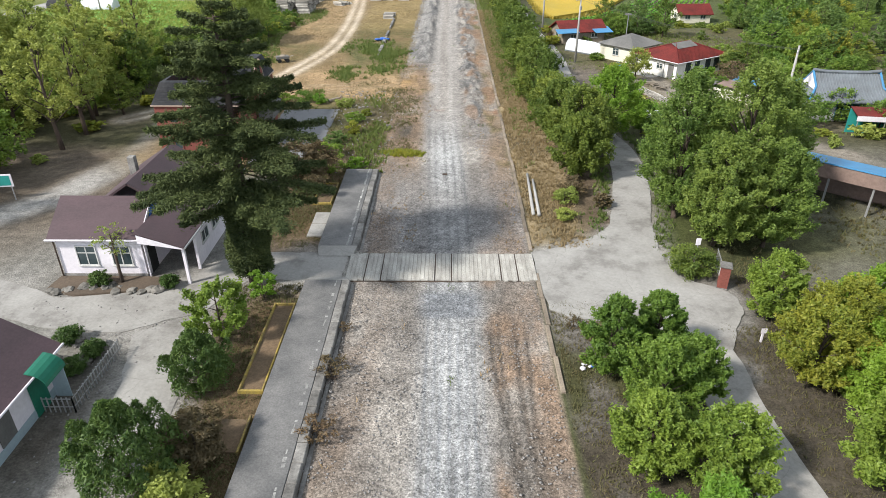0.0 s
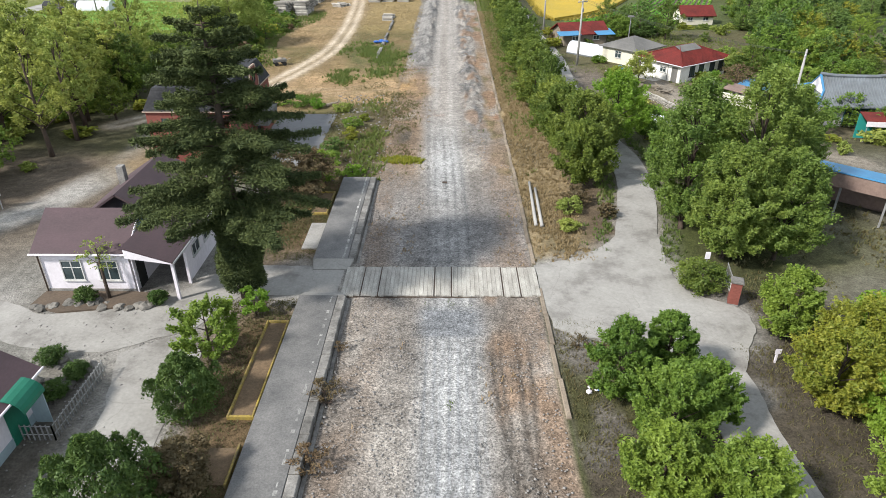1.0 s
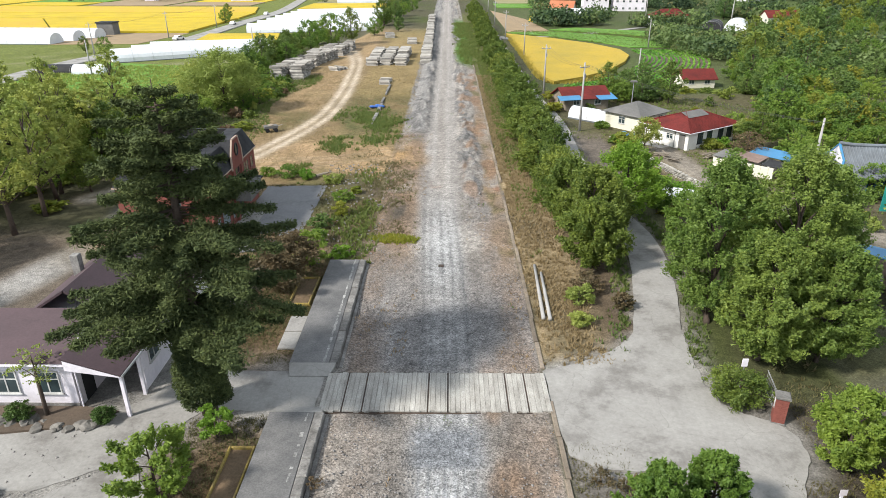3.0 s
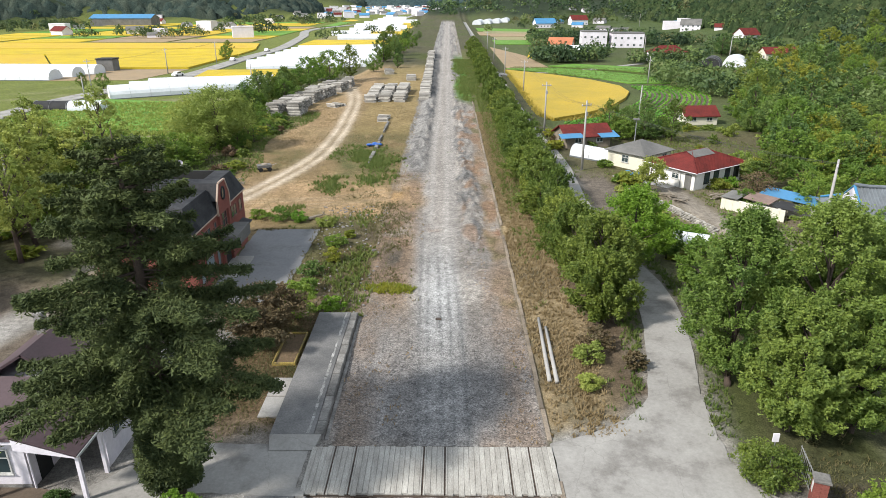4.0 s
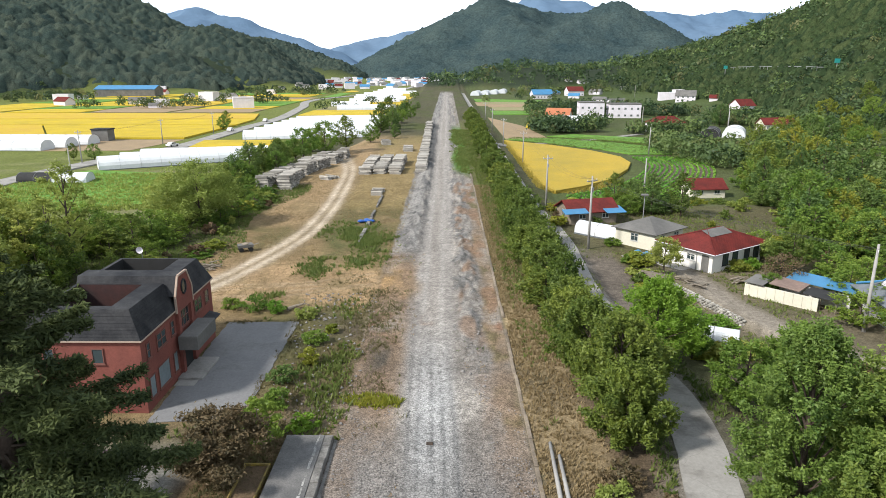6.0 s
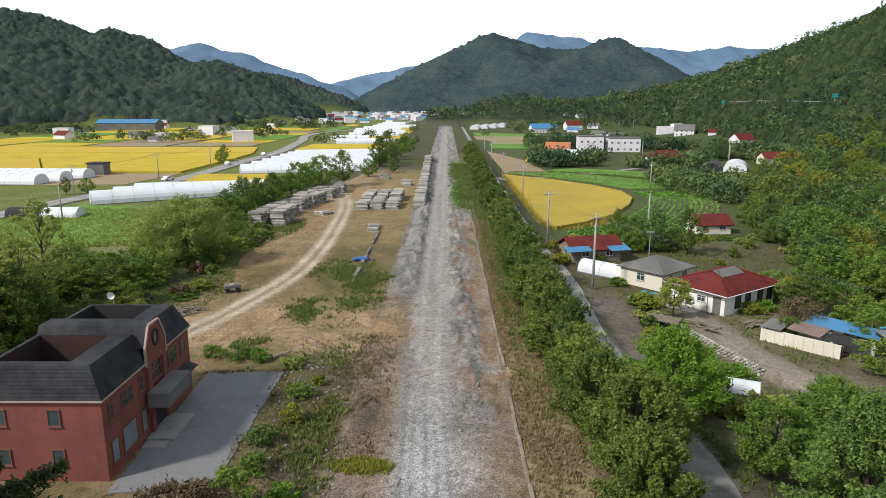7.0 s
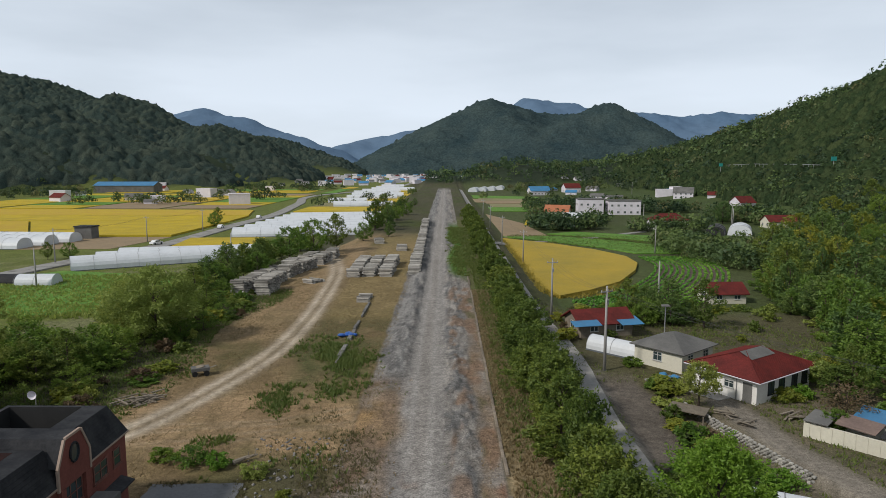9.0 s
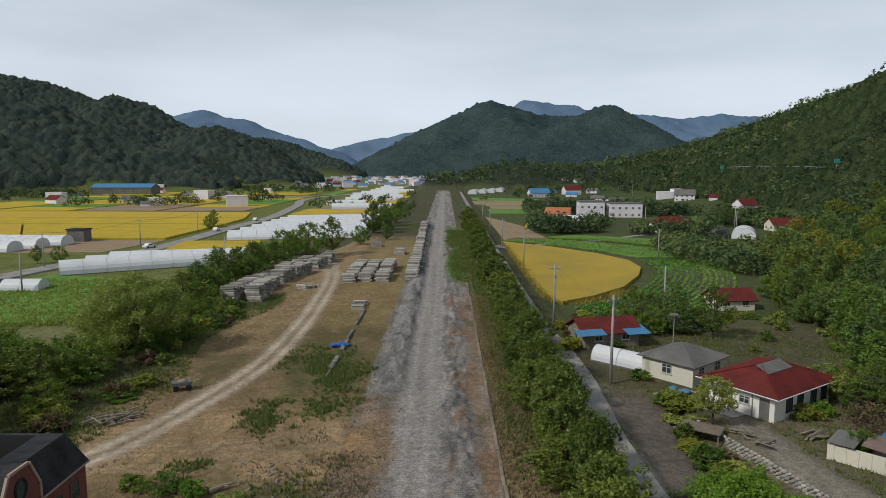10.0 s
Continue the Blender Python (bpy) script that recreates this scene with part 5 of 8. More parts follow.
put(juniper("juniper_shrub", "dense dark green juniper shrub", 12, 3.4, 1.8, "leaf_juniper", 15000, 0.16), -13.0, 26.6)
put(broadleaf("young_tree", "light green leafy young tree by the drive", 13, 3.7, 1.7, 0.3, "leaf_mid", 9500, 0.16, 40, category="tree", tri=True, puff=0.6, rise=1.2), -13.1, 30.6)
put(broadleaf("shrub", "light green shrub at the crossing", 14, 1.9, 0.9, 0.1, "leaf_lime", 3420, 0.14, 10, category="shrub", tri=True), -11.8, 34.9)
put(broadleaf("shrub", "brownish green shrub beside the platform", 15, 2.6, 1.5, 0.1, "leaf_brown", 7980, 0.15, 16, category="shrub", tri=True), -11.6, 21.6)
put(broadleaf("shrub", "brownish green shrub beside the platform", 16, 2.2, 1.4, 0.1, "leaf_willow", 6840, 0.15, 16, category="shrub", tri=True), -11.4, 18.4)
put(broadleaf("maple_shrub", "dark brownish shrub tree beside the platform", 17, 4.6, 2.6, 0.4, "leaf_brown", 17100, 0.18, 26, category="shrub", tri=True), -12.3, 51.5)
put(broadleaf("shrub", "green leafy shrub beside the platform", 18, 3.2, 1.5, 0.2, "leaf_mid", 6650, 0.18, 16, category="shrub", tri=True), -11.0, 55.5)
for i, (x, y, h, w, m) in enumerate(((8.8, 27.6, 5.2, 1.7, "leaf_mid"), (11.4, 29.0, 4.6, 1.4, "leaf_mid"), (10.3, 24.2, 4.9, 2.0, "leaf_mid"), (9.0, 21.0, 4.2, 2.0, "leaf_mid"), (11.8, 20.0, 4.4, 2.0, "leaf_mid"), (10.2, 16.0, 4.0, 2.2, "leaf_lime"), (12.6, 15.0, 3.6, 1.8, "leaf_mid"), (12.2, 25.6, 4.0, 1.6, "leaf_mid"))):
    put(broadleaf("lane_tree", "leafy green tree between rail bed and lane", 90 + i, h * 0.98, w * 0.95, 0.3, m, 30000, 0.135, 90, 0.9, tri=True, loose=1.1, puff=0.5, top=0.6, rise=1.2), x, y, 33 * i)
for i, (x, y, h, w, m) in enumerate(((19.4, 33.0, 4.4, 1.9, "leaf_mid"), (19.0, 27.0, 4.6, 2.2, "leaf_yellow"), (21.6, 29.0, 5.2, 2.3, "leaf_yellow"), (21.4, 23.8, 5.0, 2.5, "leaf_lime"), (19.2, 19.8, 4.6, 2.3, "leaf_mid"), (23.6, 26.5, 5.0, 2.4, "leaf_lime"), (22.4, 19.6, 4.8, 2.4, "leaf_lime"), (24.4, 31.4, 4.6, 2.0, "leaf_lime"))):
    put(broadleaf("verge_tree", "green and yellowing tree on the lane's far verge", 110 + i, h * 1.05, w, 0.3, m, 26000, 0.14, 84, 0.9, tri=True, loose=1.1, puff=0.5, top=0.6, rise=1.1), x, y, 47 * i)
put(broadleaf("clipped_bush", "round dark green clipped bush by the gate pillar", 131, 1.9, 1.5, 0.0, "leaf_hedge", 7000, 0.12, 34, category="shrub", tri=True), 16.5, 38.1)


# ---- buildings ----
def window(parent, m, w, h, mat_frame="white_paint", bars=1, cross=0.62, glass="glass"):
    """A framed window in a wall; m: its lower left corner, x along the wall, y into it."""
    f = 0.07
    fr = Mesh()
    ring = [(u, v) for u, v in ((0, 0), (w, 0), (w, h), (0, h))]
    inner = [(f, f), (w - f, f), (w - f, h - f), (f, h - f)]
    fr.v = [tuple(m @ Vector((u, y, v))) for y in (-0.05, 0.05) for u, v in ring + inner]
    for i in range(4):
        j = (i + 1) % 4
        fr.f += [(i, j, 4 + j, 4 + i), (8 + j, 8 + i, 12 + i, 12 + j), (i, 8 + i, 8 + j, j), (4 + i, 4 + j, 12 + j, 12 + i)]
    ob = part("window", fr, mat_frame, parent)
    for i in range(bars):
        x = w * (i + 1) / (bars + 1)
        part("mullion", Mesh().box(x - f / 2, -0.04, f, x + f / 2, 0.04, h - f, m), mat_frame, ob)
    if cross:
        part("transom", Mesh().box(f, -0.035, h * cross, w - f, 0.035, h * cross + f * 0.8, m), mat_frame, ob)
    part("pane", Mesh().box(f, -0.012, f, w - f, 0.02, h - f, m), glass, ob)
    part("sill", Mesh().box(-0.06, -0.09, -0.07, w + 0.06, 0.04, -0.003, m), mat_frame, ob)


def gable(m, x0, x1, y0, y1, eave, ridge, along="x", over=0.35, thick=0.14):
    """Two roof slopes and what they cover."""
    roof = Mesh()
    if along == "x":
        c = (y0 + y1) / 2
        s = (ridge - eave) / (c - y0)
        lo = eave - over * s
        roof.slab([(x0 - over, y0 - over, lo), (x1 + over, y0 - over, lo), (x1 + over, c, ridge), (x0 - over, c, ridge)], thick)
        roof.slab([(x0 - over, c, ridge), (x1 + over, c, ridge), (x1 + over, y1 + over, lo), (x0 - over, y1 + over, lo)], thick)
    else:
        c = (x0 + x1) / 2
        s = (ridge - eave) / (c - x0)
        lo = eave - over * s
        roof.slab([(x0 - over, y0 - over, lo), (c, y0 - over, ridge), (c, y1 + over, ridge), (x0 - over, y1 + over, lo)], thick)
        roof.slab([(c, y0 - over, ridge), (x1 + over, y0 - over, lo), (x1 + over, y1 + over, lo), (c, y1 + over, ridge)], thick)
    return roof.moved(m) if m else roof


def hip(x0, x1, y0, y1, eave, ridge, over=0.5, thick=0.12):
    a, b, c, d = x0 - over, x1 + over, y0 - over, y1 + over
    w = min(b - a, d - c) / 2
    if b - a >= d - c:
        p, q = (a + w, (c + d) / 2, ridge), (b - w, (c + d) / 2, ridge)
        return Mesh().slab([(a, c, eave), (b, c, eave), q, p], thick).slab([(b, d, eave), (a, d, eave), p, q], thick).slab([(a, d, eave), (a, c, eave), p], thick).slab([(b, c, eave), (b, d, eave), q], thick)
    p, q = ((a + b) / 2, c + w, ridge), ((a + b) / 2, d - w, ridge)
    return Mesh().slab([(a, d, eave), (a, c, eave), p, q], thick).slab([(b, c, eave), (b, d, eave), q, p], thick).slab([(a, c, eave), (b, c, eave), p], thick).slab([(b, d, eave), (a, d, eave), q], thick)


# station house
st = thing("station_house", "old white railway station house with purple shingle roof", "station house")
wall = Mesh().box(-25.8, 37.3, -0.3, -20.2, 42.4, 3.2).box(-25.2, 42.41, -0.3, -20.21, 50.2, 3.2)
wall.face((-20.2, 37.3, 3.2), (-20.2, 42.4, 3.2), (-20.2, 39.85, 4.72)).face((-25.8, 42.4, 3.2), (-25.8, 37.3, 3.2), (-25.8, 39.85, 4.72))
wall.face((-25.2, 50.2, 3.2), (-20.21, 50.2, 3.2), (-22.7, 50.2, 4.7))
part("wall", wall, "white_wall", st)
part("roof", gable(None, -25.8, -20.42, 37.3, 42.4, 3.25, 4.9), "roof_purple", st, "dark purple front gable roof")
for s in (-1, 1):
    part("barge_board", Mesh().slab([(-19.98, 39.85, 4.96), (-19.98, 39.85 + s * 2.9, 3.1), (-19.98, 39.85 + s * 2.9, 2.9), (-19.98, 39.85, 4.74)], .05), "white_wall", st, "white barge board")
part("roof", gable(None, -25.2, -20.21, 42.4, 50.2, 3.25, 4.85, "y"), "roof_purple", st, "dark purple long roof")
part("porch_roof", Mesh().slab([(-19.85, 36.2, 3.95), (-16.9, 36.2, 2.95), (-16.9, 50.0, 2.95), (-19.85, 50.0, 3.95)], 0.12), "roof_purple", st, "dark shingle lean-to roof")
part("porch_wall", Mesh().box(-17.35, 39.0, -0.3, -17.2, 49.6, 2.88), "white_wall", st, "white porch wall")
part("porch_gable", Mesh().slab([(-19.8, 36.3, 3.85), (-17.0, 36.3, 2.9), (-17.0, 36.3, 2.78), (-19.8, 36.3, 3.2)], 0.1), "white_wall", st)
for x, y in ((-17.15, 36.6), (-17.15, 38.6)):
    part("post", Mesh().box(x - .09, y - .09, 0, x + .09, y + .09, 2.85, bevel=.02), "white_wall", st)
for x in (-24.6, -22.3):
    window(st, pose(x, 37.28, 1.0), 1.35, 1.45)
for y in (39.8, 42.0, 44.2, 46.4):
    window(st, pose(-17.18, y, 1.3, 0, 0, 90), 1.3, 0.9, cross=0)
sg = Mesh()
arc = [(-20.14, 39.85 + 0.75 * math.cos(a), 3.35 + 1.0 * math.sin(a)) for a in np.linspace(0, math.pi, 13)]
sg.slab([(x + .06, y, z) for x, y, z in arc], 0.05)
part("sign", sg, "sign_blue", st, "blue arched station sign")

# low outbuilding
hut = thing("outbuilding", "low white outbuilding with dark purple roof", "outbuilding")
wl = Mesh().box(-25.0, 8.0, -0.2, -20.3, 26.2, 2.75)
wl.face((-20.3, 26.2, 2.75), (-25.0, 26.2, 2.75), (-22.65, 26.2, 4.1))
part("wall", wl, "white_wall", hut)
part("roof", gable(None, -25.0, -20.3, 8.0, 26.2, 2.8, 4.2, "y", 0.5), "roof_purple", hut)
part("plinth", Mesh().box(-20.29, 8.0, -0.1, -20.26, 26.1, 0.5), "board", hut, "pale blue plinth")
for y in (19.4, 21.4):
    part("shutter", Mesh().box(-20.29, y, 0.55, -20.24, y + 1.1, 2.4), "roof_grey", hut, "grey shutter")

# two-storey brick building with mansard roof
br = thing("brick_building", "two-storey red brick building with charcoal mansard roof", "brick building")
X0, X1, Y0, Y1, EV, TP = -27.6, -19.7, 59.3, 72.6, 5.3, 7.35
part("wall", Mesh().box(X0, Y0, -0.4, X1, Y1, EV), "brick", br, "red brick wall")
part("eave_trim", Mesh().box(X0 - .2, Y0 - .2, EV, X1 + .2, 64.9, EV + 0.1).box(X0 - .2, 68.1, EV, X1 + .2, Y1 + .2, EV + 0.1), "trim", br, "cream eave trim")


def mansard_wing(y0, y1, s0, s1):
    """Sloping sides round a sunken flat roof; s0, s1: inset of its two ends."""
    s, w = 0.75, 1.35
    z0, z1 = EV + 0.1, TP
    m = Mesh()
    a = [(X0 - .15, y0), (X1 + .15, y0), (X1 + .15, y1), (X0 - .15, y1)]
    b = [(X0 + s, y0 + s0), (X1 - s, y0 + s0), (X1 - s, y1 - s1), (X0 + s, y1 - s1)]
    c = [(X0 + s + .4, y0 + s0 + .5), (X1 - s - w, y0 + s0 + .5), (X1 - s - w, y1 - s1 - .45), (X0 + s + .4, y1 - s1 - .45)]
    for i in range(4):
        j = (i + 1) % 4
        m.face((*a[i], z0), (*a[j], z0), (*b[j], z1), (*b[i], z1))
        m.face((*b[i], z1), (*b[j], z1), (*c[j], z1 + .06), (*c[i], z1 + .06))
    inner = Mesh()
    for i in range(4):
        j = (i + 1) % 4
        inner.face((*c[i], z1 + .05), (*c[j], z1 + .05), (*c[j], z0 + .1), (*c[i], z0 + .1))
    inner.face(*[(*p, z0 + .1) for p in c])
    return m, inner, c


for y0, y1, s0, s1, dark in ((Y0 - .15, 65.6, 0.75, 0.25, "terrace"), (67.4, Y1 + .15, 0.25, 0.75, "dark")):
    m, inner, c = mansard_wing(y0, y1, s0, s1)
    rf = part("roof", m, "roof_slate", br, "charcoal sheet mansard roof")
    part("terrace", inner, dark, rf, "sunken roof terrace")
    seam = Mesh()
    for k in range(1, 9):
        t = k / 9
        z, o = EV + .1 + (TP - EV - .1) * t, .15 - .9 * t
        seam.box(X1 + o - .01, y0 + s0 * t + .05, z, X1 + o + .012, y1 - s1 * t - .05, z + .015)
        seam.box(X0 - o + .05, y0 + s0 * t - .012, z, X1 + o - .05, y0 + s0 * t + .01, z + .015)
    tagged(part("lap", seam, "roof_slate", rf, "overlapping sheet edges"), kind="stuff")
# middle bay: a brick gable rising through the roof, with a barrel top
bay = Mesh()
prof = [(65.0, EV - .2), (65.0, 6.35), (65.75, 7.75), (67.25, 7.75), (68.0, 6.35), (68.0, EV - .2)]
bay.face(*[(X1 + .22, y, z) for y, z in prof])
part("bay", bay, "brick", br, "brick bay with cut corners")
tr = Mesh()
for (ya, za), (yb, zb) in zip(prof[:-1], prof[1:]):
    d = Vector((0, yb - ya, zb - za)).normalized()
    n = Vector((0, -d.z, d.y)) * .14
    tr.slab([Vector((X1 + .27, ya, za)), Vector((X1 + .27, yb, zb)), Vector((X1 + .27, yb, zb)) + n, Vector((X1 + .27, ya, za)) + n], .14)
part("bay_trim", tr, "trim", br, "cream verge trim")
top = Mesh()
tp = prof[1:5]
for (ya, za), (yb, zb) in zip(tp[:-1], tp[1:]):
    top.slab([(X1 + .2, ya, za + .05), (X1 + .2, yb, zb + .05), (X0 + .6, yb, zb + .05), (X0 + .6, ya, za + .05)], .08)
part("bay_roof", top, "roof_slate", br, "dark sheet roof over the middle bay")
ring = Mesh().tube([(X1 + .26, 66.5 + .42 * math.cos(a), 6.75 + .55 * math.sin(a)) for a in np.linspace(0, 2 * math.pi, 17)], .07, 5, False)
rw = part("round_window", ring, "roof_slate", br, "round window with dark rim")
part("pane", Mesh().slab([(X1 + .25, 66.5 + .4 * math.cos(a), 6.75 + .52 * math.sin(a)) for a in np.linspace(0, 2 * math.pi, 16, endpoint=False)], .02), "glass", rw)
for y in (65.3, 67.7):
    part("pilaster", Mesh().box(X1 + .003, y - .22, -.3, X1 + .25, y + .22, EV - .21), "brick", br)
E90 = lambda y, z: pose(X1 + .02, y, z, 0, 0, 90)
for y, w in ((60.0, .55), (61.6, 1.5), (64.0, .6), (68.6, 1.6), (70.9, .9)):
    window(br, E90(y, 3.65), w, 1.15, "brick_frame", 1 if w > 1 else 0, 0.5)
for y, w, h in ((59.9, .9, 1.6), (61.3, 1.9, 1.7), (63.9, .75, 1.6)):
    window(br, E90(y, 0.75), w, h, "brick_frame", 0, 0, "dull_board")
window(br, E90(69.0, 0.9), 2.6, 1.4, "brick_frame", 1, 0)
for x in (-26.3, -23.0):
    window(br, pose(x, Y0 - .02, 3.7), .8, 1.1, "brick_frame", 0, 0)
    window(br, pose(x, Y0 - .02, 1.1), .8, 1.1, "brick_frame", 0, 0)
part("awning", Mesh().slab([(X1, 68.7, 2.75), (X1 + .9, 68.7, 2.5), (X1 + .9, 71.8, 2.5), (X1, 71.8, 2.75)], .12), "roof_slate", br, "dark window awning")
part("canopy", Mesh().box(X1 + .26, 64.5, 2.35, X1 + 1.7, 68.4, 3.45, bevel=.06), "roof_grey", br, "weathered grey entrance canopy")
part("doorway", Mesh().box(X1 + .005, 65.6, -.1, X1 + .03, 67.4, 2.3), "dark", br, "dark open doorway")
window(br, E90(65.6, 3.6), 1.8, 1.4, "brick_frame", 2, .5)
part("step", Mesh().box(X1 + .03, 64.2, -.2, X1 + 1.9, 68.0, .22, bevel=.04).box(X1 + .1, 63.2, -.2, X1 + 1.6, 64.19, .1, bevel=.04), "concrete", br, "broken concrete entrance steps")
dish = thing("satellite_dish", "small white satellite dish on the roof edge", "satellite dish", at=pose(-25.0, 72.0, TP + .06))
part("mast", Mesh().tube([(0, 0, 0), (0, 0, .6)], .03, 6), "metal", dish)
dm = Mesh()
for i in range(3):
    for j in range(12):
        q = lambda i, j: (.3 * i / 3 * math.cos(j * math.pi / 6), -.12 - .25 * (i / 3) ** 2, .75 + .3 * i / 3 * math.sin(j * math.pi / 6))
        dm.face(q(i, j), q(i + 1, j), q(i + 1, j + 1), q(i, j + 1))
part("reflector", dm, "white_wall", dish)

# ---- houses on the east side ----
def house(name, label, x, y, turn, w, d, eave, ridge, wall_mat, roof_mat, style="hip", sink=0.3, floors=1, windows=True, over=0.5, far=False):
    """A small house, its south-west corner at x, y."""
    h = thing(name, label, "house", at=pose(x, y, hz(x, y), 0, 0, turn))
    part("wall", Mesh().box(0, 0, -sink - .6, w, d, eave), wall_mat, h)
    if style == "hip":
        part("roof", hip(0, w, 0, d, eave, ridge, over), roof_mat, h)
    elif style == "flat":
        part("roof", Mesh().box(-.15, -.15, eave, w + .15, d + .15, ridge), roof_mat, h)
    else:
        part("roof", gable(None, 0, w, 0, d, eave, ridge, "x", over), roof_mat, h)
        c = d / 2
        part("gable_end", Mesh().face((w, 0, eave), (w, d, eave), (w, c, ridge - .1)), wall_mat, h)
        part("gable_end", Mesh().face((0, d, eave), (0, 0, eave), (0, c, ridge - .1)), wall_mat, h)
    if windows:
        for f in range(floors):
            z = 0.9 + f * (eave / floors)
            n = max(1, int(w / 3))
            for i in range(n):
                window(h, pose(w * (i + .5) / n - .6, -.02, z), 1.2, 1.1)
            n = max(1, int(d / 3.5))
            for i in range(n):
                window(h, pose(-.02, d * (i + .5) / n + .6, z, 0, 0, -90), 1.2, 1.1)
    return h


vh = house("village_house", "white village house with weathered red hipped roof", 32.8, 95.2, 34, 10.2, 7.4, 2.6, 4.3, "bright_wall", "roof_red", over=0.55, windows=False)
for i in range(4):
    window(vh, pose(2.0 + i * 2.0 + (.5 if i > 1 else 0), -.02, .7), 1.1, 1.5, "roof_slate", 1, 0)
part("door", Mesh().box(-.04, .5, 0, -.005, 1.5, 2.1), "roof_grey", vh, "grey glazed door")
window(vh, pose(-.02, 3.6, 1.1, 0, 0, -90), 1.1, .8)
window(vh, pose(-.02, 6.2, 1.1, 0, 0, -90), 1.1, .8)
part("downpipe", Mesh().tube([(-.06, 2.2, 0), (-.06, 2.2, 2.6)], .05, 6), "metal", vh)
rr = Mesh()
lo, a, b, c, d = 2.62, -.7, 10.9, -.7, 8.1
wv = (d - c) / 2
for i in range(46):
    x = a + .12 + i * (b - a - .24) / 45
    t = min(1.0, (x - a) / wv, (b - x) / wv)
    for s in (1, -1):
        y0, y1 = (c, c + wv * t) if s > 0 else (d, d - wv * t)
        rr.tube([(x, y0, lo + .02), (x, y1, lo + 1.68 * t + .02)], .035, 4, False)
tagged(part("roof_rib", rr, "roof_red", vh, "corrugation ribs"), kind="stuff")
for p, q in (((a, c, lo), (a + wv, c + wv, 4.32)), ((a, d, lo), (a + wv, c + wv, 4.32)), ((b, c, lo), (b - wv, c + wv, 4.32)), ((b, d, lo), (b - wv, c + wv, 4.32)), ((a + wv, c + wv, 4.32), (b - wv, c + wv, 4.32))):
    part("ridge_cap", Mesh().tube([p, q], .09, 6), "roof_red", vh)
part("gutter", Mesh().tube([(a, c, lo - .06), (b, c, lo - .06)], .06, 6).tube([(a, c, lo - .06), (a, d, lo - .06)], .06, 6), "white_wall", vh, "pale gutter")
house("grey_house", "cream house with weathered grey hipped roof", 28.9, 105.3, 40, 7.0, 6.4, 2.4, 3.9, "cream_wall", "roof_grey")
FARM = house("farm_house", "farm house with red and blue sheet roof", 20.4, 121.0, 14, 8.0, 5.5, 2.2, 3.6, "wood", "roof_red", "gable")


def hanok(x, y, turn, w, d):
    """A tiled house: concave hipped gable roof with ribs and ridge, white walls."""
    h = thing("tiled_house", "white house with grey-blue tiled hanok roof and blue trim", "house", at=pose(x, y, hz(x, y), 0, 0, turn))
    part("wall", Mesh().box(0, 0, -.9, w, d, 2.7), "white_wall", h)
    o, ev, rg = 1.0, 2.55, 5.0
    rib = Mesh()
    for s in (-1, 1):
        pr = [(d / 2 + s * (d / 2 + o) * t, ev + (rg - ev) * (1 - t) ** 1.35) for t in np.linspace(0, 1, 7)]
        inset = [0 if k < 3 else (k - 2) / 4 * 1.4 for k in range(7)]
        for k in range(6):
            e0, e1 = inset[k], inset[k + 1]
            part("roof_course", Mesh().slab([(1.0 - e0, pr[k][0], pr[k][1]), (w - 1.0 + e0, pr[k][0], pr[k][1]), (w - 1.0 + e1, pr[k + 1][0], pr[k + 1][1]), (1.0 - e1, pr[k + 1][0], pr[k + 1][1])], .12), "roof_tile", h)
        for i in range(int(w / .42)):
            q = .9 + i * (w - 1.8) / int(w / .42)
            rib.tube([(q, a, b + .05) for a, b in pr], .07, 4, False)
    tagged(part("tile_rib", rib, "roof_tile", h), kind="stuff")
    part("ridge", Mesh().tube([(.9, d / 2, rg + .32), (w * .25, d / 2, rg + .14), (w / 2, d / 2, rg + .1), (w * .75, d / 2, rg + .14), (w - .9, d / 2, rg + .32)], .2, 8), "roof_tile", h, "raised tile ridge")
    for q in (.95, w - .95):
        part("gable_end", Mesh().slab([(q, d / 2 - 2.1, 3.35), (q, d / 2 + 2.1, 3.35), (q, d / 2, 5.0)], .1), "white_wall", h)
        for s in (-1, 1):
            part("hip_ridge", Mesh().tube([(q, d / 2, rg + .2), (q, d / 2 + s * 1.8, 3.75), (q + (-1.3 if q < w / 2 else 1.3), d / 2 + s * (d / 2 + .9), 2.75)], .13, 6), "roof_blue", h, "blue-edged hip ridge")
    for s in (-1, 1):
        part("side_eave", Mesh().slab([(0.9 if s < 0 else w - .9, d / 2 - 2.2, 3.3), (0.9 if s < 0 else w - .9, d / 2 + 2.2, 3.3), (-1.0 if s < 0 else w + 1.0, d + .9, 2.55), (-1.0 if s < 0 else w + 1.0, -.9, 2.55)], .12), "roof_tile", h)
    window(h, pose(1.2, -.02, .9), .9, 1.1)
    window(h, pose(3.2, -.02, .3), 3.4, 1.9, "roof_blue", 3)
    return h


hanok(42.6, 76.4, -6, 9.5, 6.4)
ax = thing("market_stall", "low red and white sheet canopy beside the tiled house", "canopy", at=pose(44.5, 69.5, hz(44, 69), 0, 0, -8))
part("canopy", Mesh().slab([(0, 0, 2.3), (6, 0, 2.3), (6, 2.2, 2.7), (0, 2.2, 2.7)], .08), "roof_red", ax, "faded red canopy")
part("fascia", Mesh().box(0, -.06, 1.7, 6, 0, 2.25), "white_wall", ax, "white fascia board")
